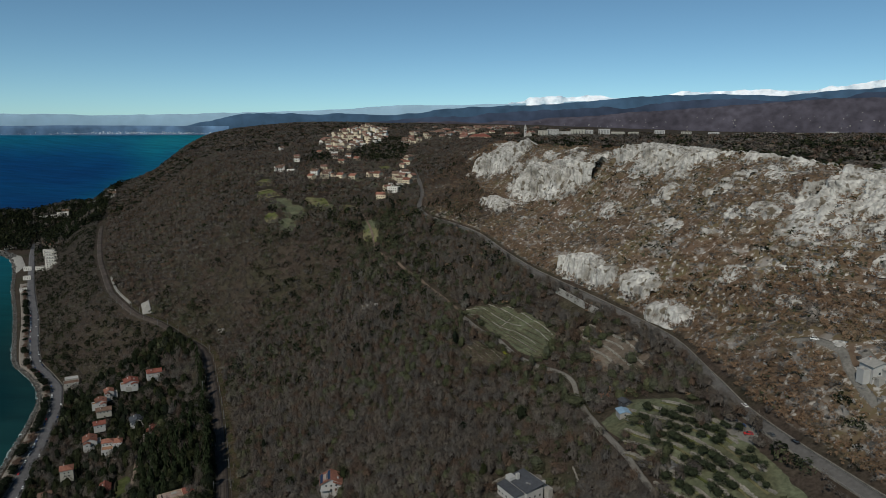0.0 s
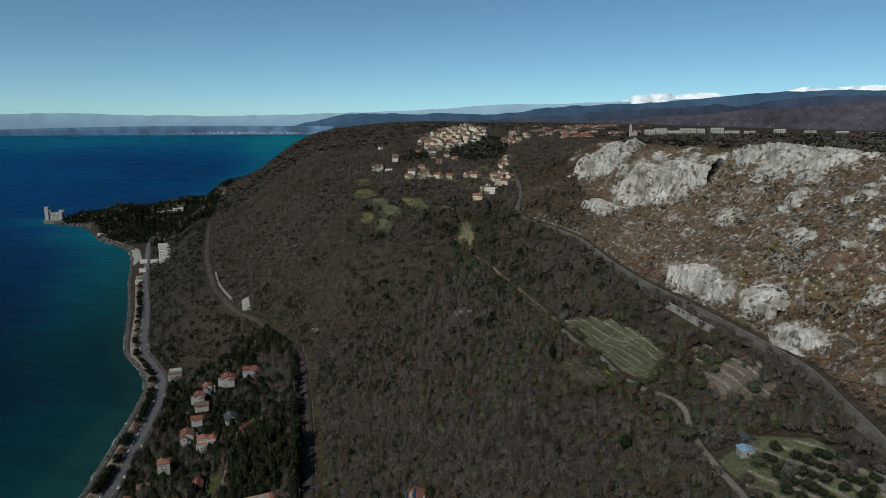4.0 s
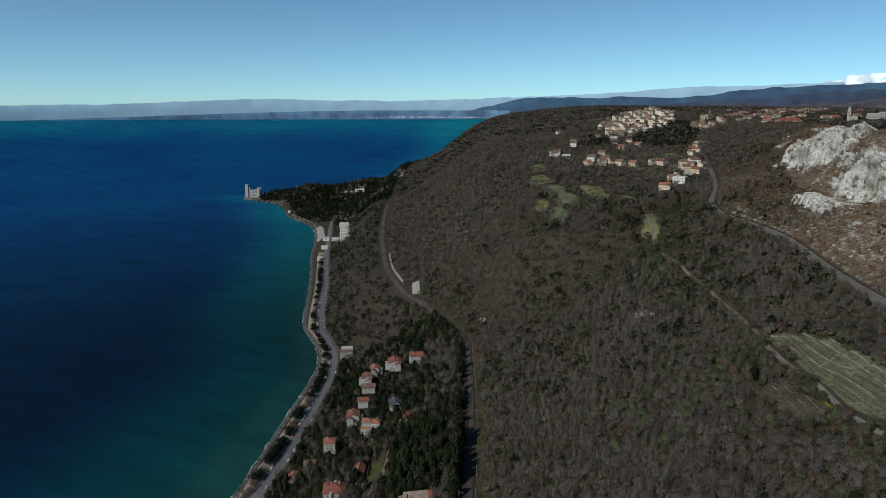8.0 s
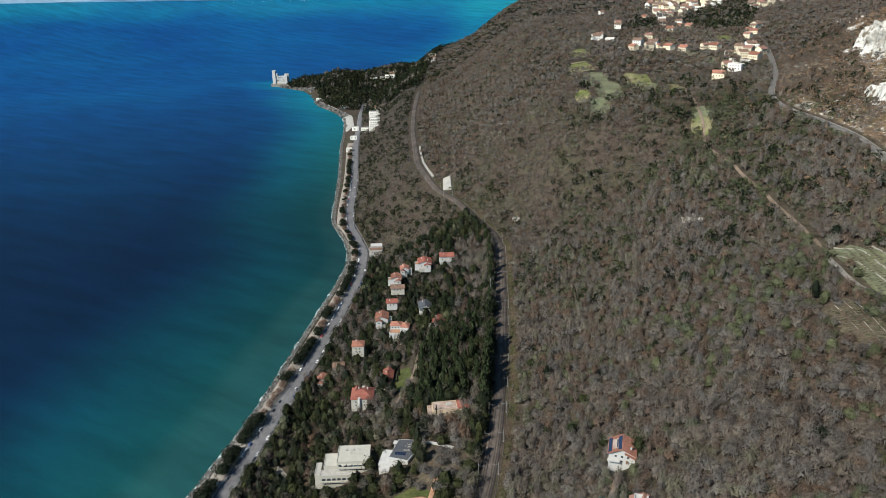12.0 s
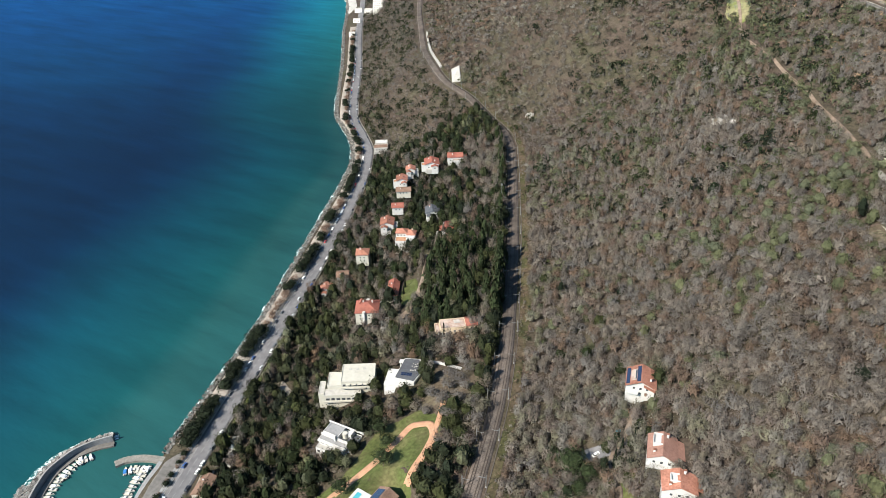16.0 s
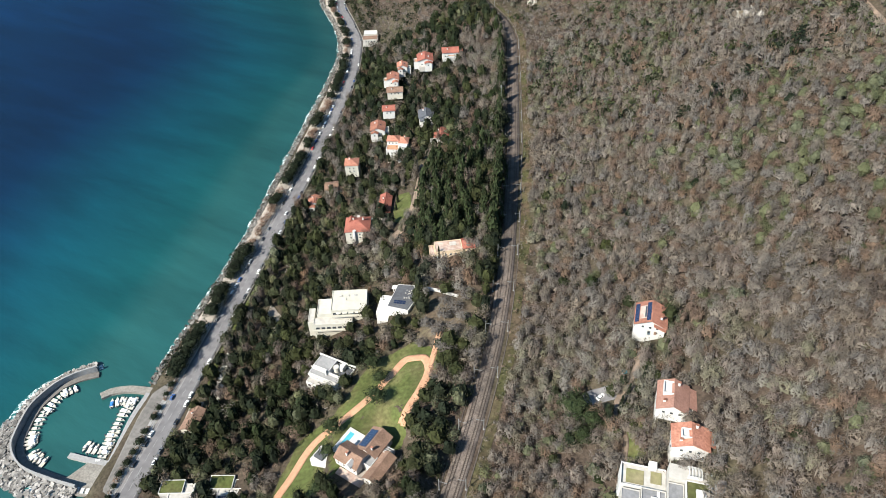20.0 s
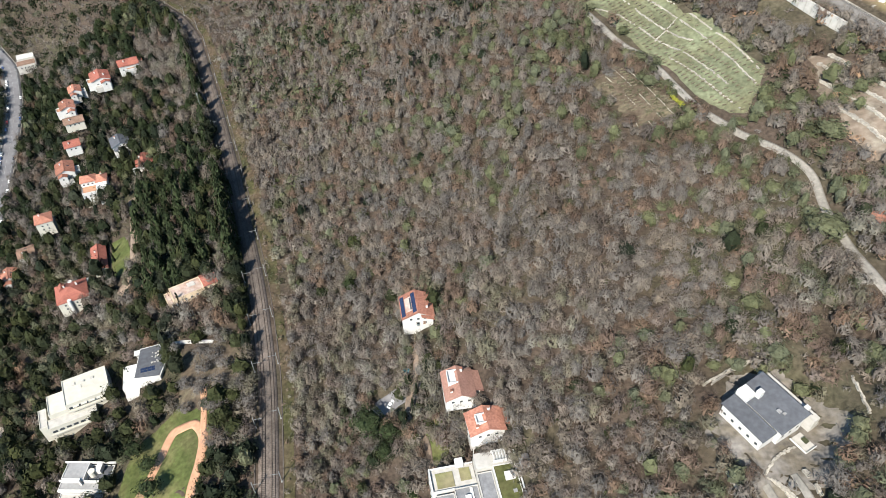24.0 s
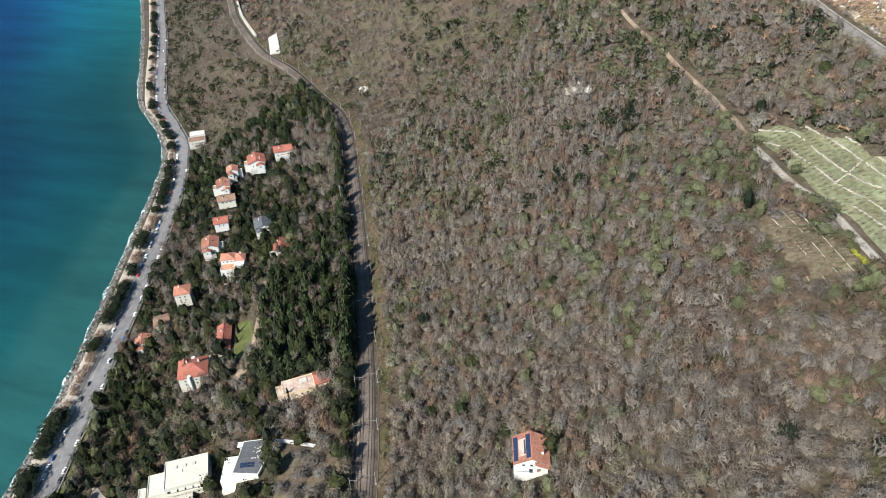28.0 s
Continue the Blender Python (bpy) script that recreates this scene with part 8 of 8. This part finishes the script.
for k in range(9):
    p = Vector((*xy(247 - 0.25 * k, -124 + 3.0 * k), 1.5))
    mesh_ob("bathing_platform", *box(-0.9, -1.6, -0.4, 0.9, 1.6, 0.25), M["white"], harbour).matrix_basis = Matrix.Translation(p) @ Matrix.Rotation(radians(30), 4, "Z")
hr = np.random.default_rng(50)
t = hr.uniform(0, 1, 1500)
path = np.array([(p.x, p.y) for p in outer_path])
i = np.clip((t * (len(path) - 1)).astype(int), 0, len(path) - 2)
d = path[i + 1] - path[i]
nrm = np.stack([d[:, 1], -d[:, 0]], 1) / np.linalg.norm(d, axis=1, keepdims=True)
centre = np.array(xy(285, -128))
sign = np.sign(((path[i] - centre) * nrm).sum(1, keepdims=True))
far_out = hr.uniform(0.8, 11, (1500, 1)) * np.where((t > 0.4) & (t < 0.95), 1.15, 0.62)[:, None]
pos = path[i] + nrm * sign * far_out + d * hr.uniform(0, 1, (1500, 1))
rubble("mole_boulders", np.concatenate([pos, np.clip(2.4 - far_out * 0.24, 0.1, 3) + hr.uniform(-0.3, 0.3, (1500, 1))], 1), hr.uniform(0.8, 2.0, 1500), M["mole_rock"], "pale limestone boulders piled outside the mole", 51)


foam_path = level_trail([(333, -137), (326, -154), (313, -168), (293, -175), (270, -172), (251, -156), (243, -131), (240, -112)], 1.2, 0.1)
fo = np.array([(p.x, p.y) for p in foam_path])
fd = np.gradient(fo, axis=0)
fn = np.stack([fd[:, 1], -fd[:, 0]], 1) / np.linalg.norm(fd, axis=1, keepdims=True)
fn *= np.sign(((fo - centre) * fn).sum(1, keepdims=True))
wide = (1.2 + 2.2 * np.clip(wave_noise(np.arange(len(fo)), np.zeros(len(fo)), 0.06, 9, 3) + 0.3, 0, 2))[:, None]
ring_foam = np.stack([fo - fn * 3.5, fo + fn * wide], 1)
mole_surf = sheet("surf", np.concatenate([ring_foam, np.full((len(fo), 2, 1), 0.14)], -1).reshape(-1, 3), grid_faces(len(fo), 2), M["foam"])
tagged(mole_surf, "thin white surf round the boulders of the mole", "surf", kind="stuff")


def boat(label, length, beam, hull_mat, cover, seed):
    """A small moored boat: pointed hull with a rim, deck, cockpit or cover, and an engine."""
    ob = holder("boat", label, "boat", Matrix(), "boats moored in the harbour")
    n, vs = 9, []
    for k in range(n):
        f = k / (n - 1)
        w = beam / 2 * min(1.0, 1.25 * (1 - f**2.6)) * (0.9 + 0.1 * min(1, f * 4))
        x = -length / 2 + length * f
        sheer = 0.65 + 0.35 * f**2
        vs += [(x, -w, sheer), (x, -w * 0.6, -0.25), (x, w * 0.6, -0.25), (x, w, sheer)]
    fs = [(4 * k + j, 4 * k + 4 + j, 4 * k + 5 + j, 4 * k + 1 + j) for k in range(n - 1) for j in range(3)] + [(0, 1, 2, 3)]
    mesh_ob("hull", vs, fs, hull_mat, ob)
    ds = []
    for k in range(n):
        x, y, z = vs[4 * k]
        ds += [(x, y * 0.9, z - 0.12), (x, -y * 0.9, z - 0.12)]
    mesh_ob("deck", ds, [(2 * k, 2 * k + 2, 2 * k + 3, 2 * k + 1) for k in range(n - 1)], M["cream"], ob)
    if cover:
        mesh_ob("cover", *join(box(-length * 0.35, -beam * 0.38, 0.55, length * 0.12, beam * 0.38, 1.0), box(-length * 0.3, -beam * 0.25, 1.0, length * 0.05, beam * 0.25, 1.25)), cover, ob)
    else:
        mesh_ob("cabin", *box(-length * 0.05, -beam * 0.3, 0.6, length * 0.2, beam * 0.3, 1.35), M["white"], ob)
        mesh_ob("windscreen", *box(length * 0.2, -beam * 0.28, 0.8, length * 0.215, beam * 0.28, 1.3), M["glass"], ob)
    mesh_ob("engine", *box(-length / 2 - 0.45, -0.22, 0.1, -length / 2 - 0.02, 0.22, 1.1), M["slate"], ob)
    return ob


blue_cover = material("blue_boat_cover", (0.03, 0.13, 0.33), vary=0.1)
grey_cover = material("pale_boat_cover", (0.6, 0.62, 0.64), vary=0.1)
red_cover = material("red_boat_cover", (0.45, 0.05, 0.06), vary=0.1)
boats = [boat("white motorboat with a small cabin", 6.2, 2.3, M["white"], None, 1), boat("white open boat under a pale cover", 5.4, 2.0, M["white"], grey_cover, 2),
         boat("white boat under a blue cover", 5.8, 2.2, M["white"], blue_cover, 3), boat("small white dinghy with a cabin", 4.8, 1.9, M["white"], None, 4), boat("white boat under a red cover", 5.2, 2.0, M["white"], red_cover, 5)]
seen_boat = set()
br = random.Random(21)


def moor(x, y, yaw, k):
    m = Matrix.Translation((x, y, 0.15)) @ Matrix.Rotation(yaw, 4, "Z") @ Matrix.Scale(br.uniform(1.0, 1.2), 4)
    if k in seen_boat:
        copy_thing(boats[k], m)
    else:
        seen_boat.add(k)
        boats[k].matrix_world = m


def moor_row(points, inner, gap, skip=0.0, odd=4):
    p = level_trail(points, 0.25, 0)
    go = 0.0
    last = p[0]
    c = Vector((*xy(*inner), 0))
    for a, b in zip(p, p[1:]):
        go += (b - a).length
        if go > gap:
            go = 0.0
            if br.random() < skip:
                continue
            d = (b - a).normalized()
            nn = Vector((-d.y, d.x, 0))
            if nn.dot(c - a) < 0:
                nn = -nn
            q = a + nn * 5.6
            moor(q.x, q.y, math.atan2(-nn.y, -nn.x) + (math.pi if br.random() < 0.5 else 0) + br.uniform(-0.08, 0.08), br.choice((0, 0, 0, 1, 3, 3, 3, 1, 1, 1, 2) if br.random() < 0.98 else (odd,)))


moor_row([(320, -147), (312, -156), (302, -160), (294, -162), (275, -160), (260, -148), (256, -138)], (286, -125), 3.1, 0.06)
moor_row([(308, -100), (290, -102.5), (264, -102.5)], (286, -125), 2.6, 0.0)
moor_row([(308, -123), (311, -112), (310, -103)], (286, -118), 3.2, 0.1)
moor_row([(268, -124), (266, -112), (265, -106)], (286, -118), 3.1, 0.1)


# ---- vehicles ----
def car(label, paint):
    ob = holder("car", label, "car", Matrix(), "cars on the roads")
    side = [(-2.15, 0.35), (2.15, 0.35), (2.2, 0.75), (1.35, 0.95), (-2.1, 1.0), (-2.2, 0.7)]
    n = len(side)
    vs = [(x, -0.86, z) for x, z in side] + [(x, 0.86, z) for x, z in side]
    mesh_ob("body", vs, [tuple(range(n)), tuple(reversed(range(n, 2 * n)))] + [((i + 1) % n, i, n + i, n + (i + 1) % n) for i in range(n)], paint, ob)
    cab = [(-1.9, -0.8, 0.99), (1.1, -0.8, 0.96), (1.1, 0.8, 0.96), (-1.9, 0.8, 0.99), (-1.45, -0.62, 1.46), (0.25, -0.62, 1.46), (0.25, 0.62, 1.46), (-1.45, 0.62, 1.46)]
    mesh_ob("cabin_glass", cab, BOX_FACES, M["glass"], ob)
    mesh_ob("roof", *box(-1.4, -0.6, 1.465, 0.2, 0.6, 1.5), paint, ob)
    for x in (-1.35, 1.35):
        for y in (-0.8, 0.8):
            w = [(x + 0.32 * math.cos(a * 0.7854), y + dy, 0.32 + 0.32 * math.sin(a * 0.7854)) for dy in (-0.1, 0.1) for a in range(8)]
            mesh_ob("wheel", w, [tuple(range(8)), tuple(reversed(range(8, 16)))] + [((i + 1) % 8, i, 8 + i, 8 + (i + 1) % 8) for i in range(8)], M["slate"], ob)
    return ob


paints = [("white parked car", (0.75, 0.75, 0.74)), ("black car", (0.015, 0.015, 0.017)), ("dark grey car", (0.08, 0.085, 0.09)), ("silver car", (0.42, 0.43, 0.44)), ("red car", (0.38, 0.03, 0.03)), ("blue car", (0.03, 0.07, 0.2))]
cars = [car(lb + " beside the road", material("car_paint", c, rough=0.25, vary=0.03, spec=0.6)) for lb, c in paints]
seen_car = set()
cr_ = random.Random(31)


def park(line, u, off, up, turn=0.0):
    v = float(smooth_curve(u, line)) + off
    slope = float(smooth_curve(u + 1, line) - smooth_curve(u - 1, line)) / 2
    ex, ey = xy(1, slope)
    k = cr_.choice((0, 0, 1, 2, 3, 0, 1, 2, 4, 5))
    m = Matrix.Translation(on_ground(u, v, up)) @ Matrix.Rotation(math.atan2(ey, ex) + turn, 4, "Z")
    if k in seen_car:
        copy_thing(cars[k], m)
    else:
        seen_car.add(k)
        cars[k].matrix_world = m


u = 150.0
while u < 1250:
    if cr_.random() < (0.5 if u < 620 else 0.6):
        park(COAST_ROAD, u, -5.4, 0.17)
    if cr_.random() < (0.46 if u < 620 else 0.25):
        park(COAST_ROAD, u + 2, 5.4, 0.17)
    if cr_.random() < 0.05:
        park(COAST_ROAD, u, cr_.choice((-1.9, 2.0)), 0.17)
    u += 6.5
for u, off in ((96, -1.8), (110, -1.8), (122, 1.8), (84, 1.8), (338, 1.8), (236, -1.8)):
    park(MAIN_ROAD, u, off, 0.2)
for u, off in ((112, -7.5), (118, -8.0), (125, -7.0), (105, -8.5)):
    park(MAIN_ROAD, u, off, 0.35, 1.2)
for u, v, yaw in ((262, 151, 30), (258, 160, 65), (121, 409, -20)):
    m = Matrix.Translation(on_ground(u, v, 0.37)) @ Matrix.Rotation(radians(yaw), 4, "Z")
    copy_thing(cars[0], m) if 0 in seen_car else None
for k, c in enumerate(cars):
    if k not in seen_car:
        park(COAST_ROAD, 640 + 8 * k, -5.4, 0.17)
patch("lay_by", [(126, 357), (122, 348), (108, 343), (98, 345), (102, 354)], 0.25, M["gravel"], "pale gravel lay-by at the hill road")
ribbon("track_scrub", trail([(132, 405), (120, 409), (106, 408), (94, 400), (84, 394), (70, 388)], 2), 2.0, 0.35, M["gravel"], "pale track through the scrub", "track", thick=1.0)
ribbon("track_house", trail([(96, 412), (84, 406), (74, 401), (62, 398)], 2), 2.2, 0.35, M["gravel"], "pale drive to the scrub-edge house", "track", thick=1.0)

# signal box and tall mast by the railway, and a pylon pole on the bank
box_ = holder("signal_cabinet", "small white cabinet beside the railway", "cabinet", set_at(577, 119, 25))
mesh_ob("body", *box(-1, -1, -0.5, 1, 1, 2.6), M["white"], box_)
mesh_ob("roof", *box(-1.2, -1.2, 2.6, 1.2, 1.2, 2.8), M["grey"], box_)
pole = holder("radio_mast", "slim pale mast beside the railway", "mast", set_at(548, 117, 25))
mesh_ob("pole", *box(-0.18, -0.18, -0.5, 0.18, 0.18, 22), M["galv"], pole)
mesh_ob("head", *box(-0.6, -0.6, 20, 0.6, 0.6, 21.5), M["galv"], pole)
plant([tree("flowering_shrub", "deep red shrub in the villa garden", Matrix(), 4.0, 3.0, "round", material("red_shrub", (0.22, 0.03, 0.05), vary=0.3, scale=0.6, island=0.4), 140)], [(452, 18, 1.0)], "", 11)
plant([tree("yellow_shrub", "yellow-green evergreen shrub beside the lane", Matrix(), 5.0, 4.2, "round", M["ivy"], 141, "bright shrubs along the lane") for k in range(2)],
      [(345, 326, 1.2), (338, 330, 0.8), (320, 326, 0.8), (214, 322, 1.5), (250, 352, 1.3), (230, 345, 1.0), (372, 368, 1.0), (165, 330, 1.0)], "", 12)

# tumbled white stones on the bank over the coast road
gr = np.random.default_rng(91)
gu = gr.uniform(297, 340, 130)
gv = -50.5 - (gu - 297) * 0.15 + gr.uniform(-2, 2, 130)
gx_, gy_ = xy(gu, gv)
rubble("bank_stones", np.stack([gx_, gy_, ground(gu, gv) + 0.3], -1), gr.uniform(0.6, 1.7, 130), M["rock"], "tumbled white stones on a garden bank", 92)
# small pool beside the hillside houses
pool_ob = holder("garden_pool", "small round turquoise pool beside a paved yard", "pool", set_at(267, 171, 10))
ring_pts = [(1.7 * math.cos(a * 0.3927), 1.3 * math.sin(a * 0.3927)) for a in range(16)]
mesh_ob("wall", [(x * k, y * k, z) for k, z in ((1.1, -0.8), (1.1, 1.0), (1.0, 1.0)) for x, y in ring_pts],
        [(r * 16 + i, r * 16 + (i + 1) % 16, r * 16 + 16 + (i + 1) % 16, r * 16 + 16 + i) for r in range(2) for i in range(16)], M["pale"], pool_ob)
mesh_ob("water", [(x, y, 0.9) for x, y in ring_pts], [tuple(range(16))], M["pool"], pool_ob, "turquoise water")
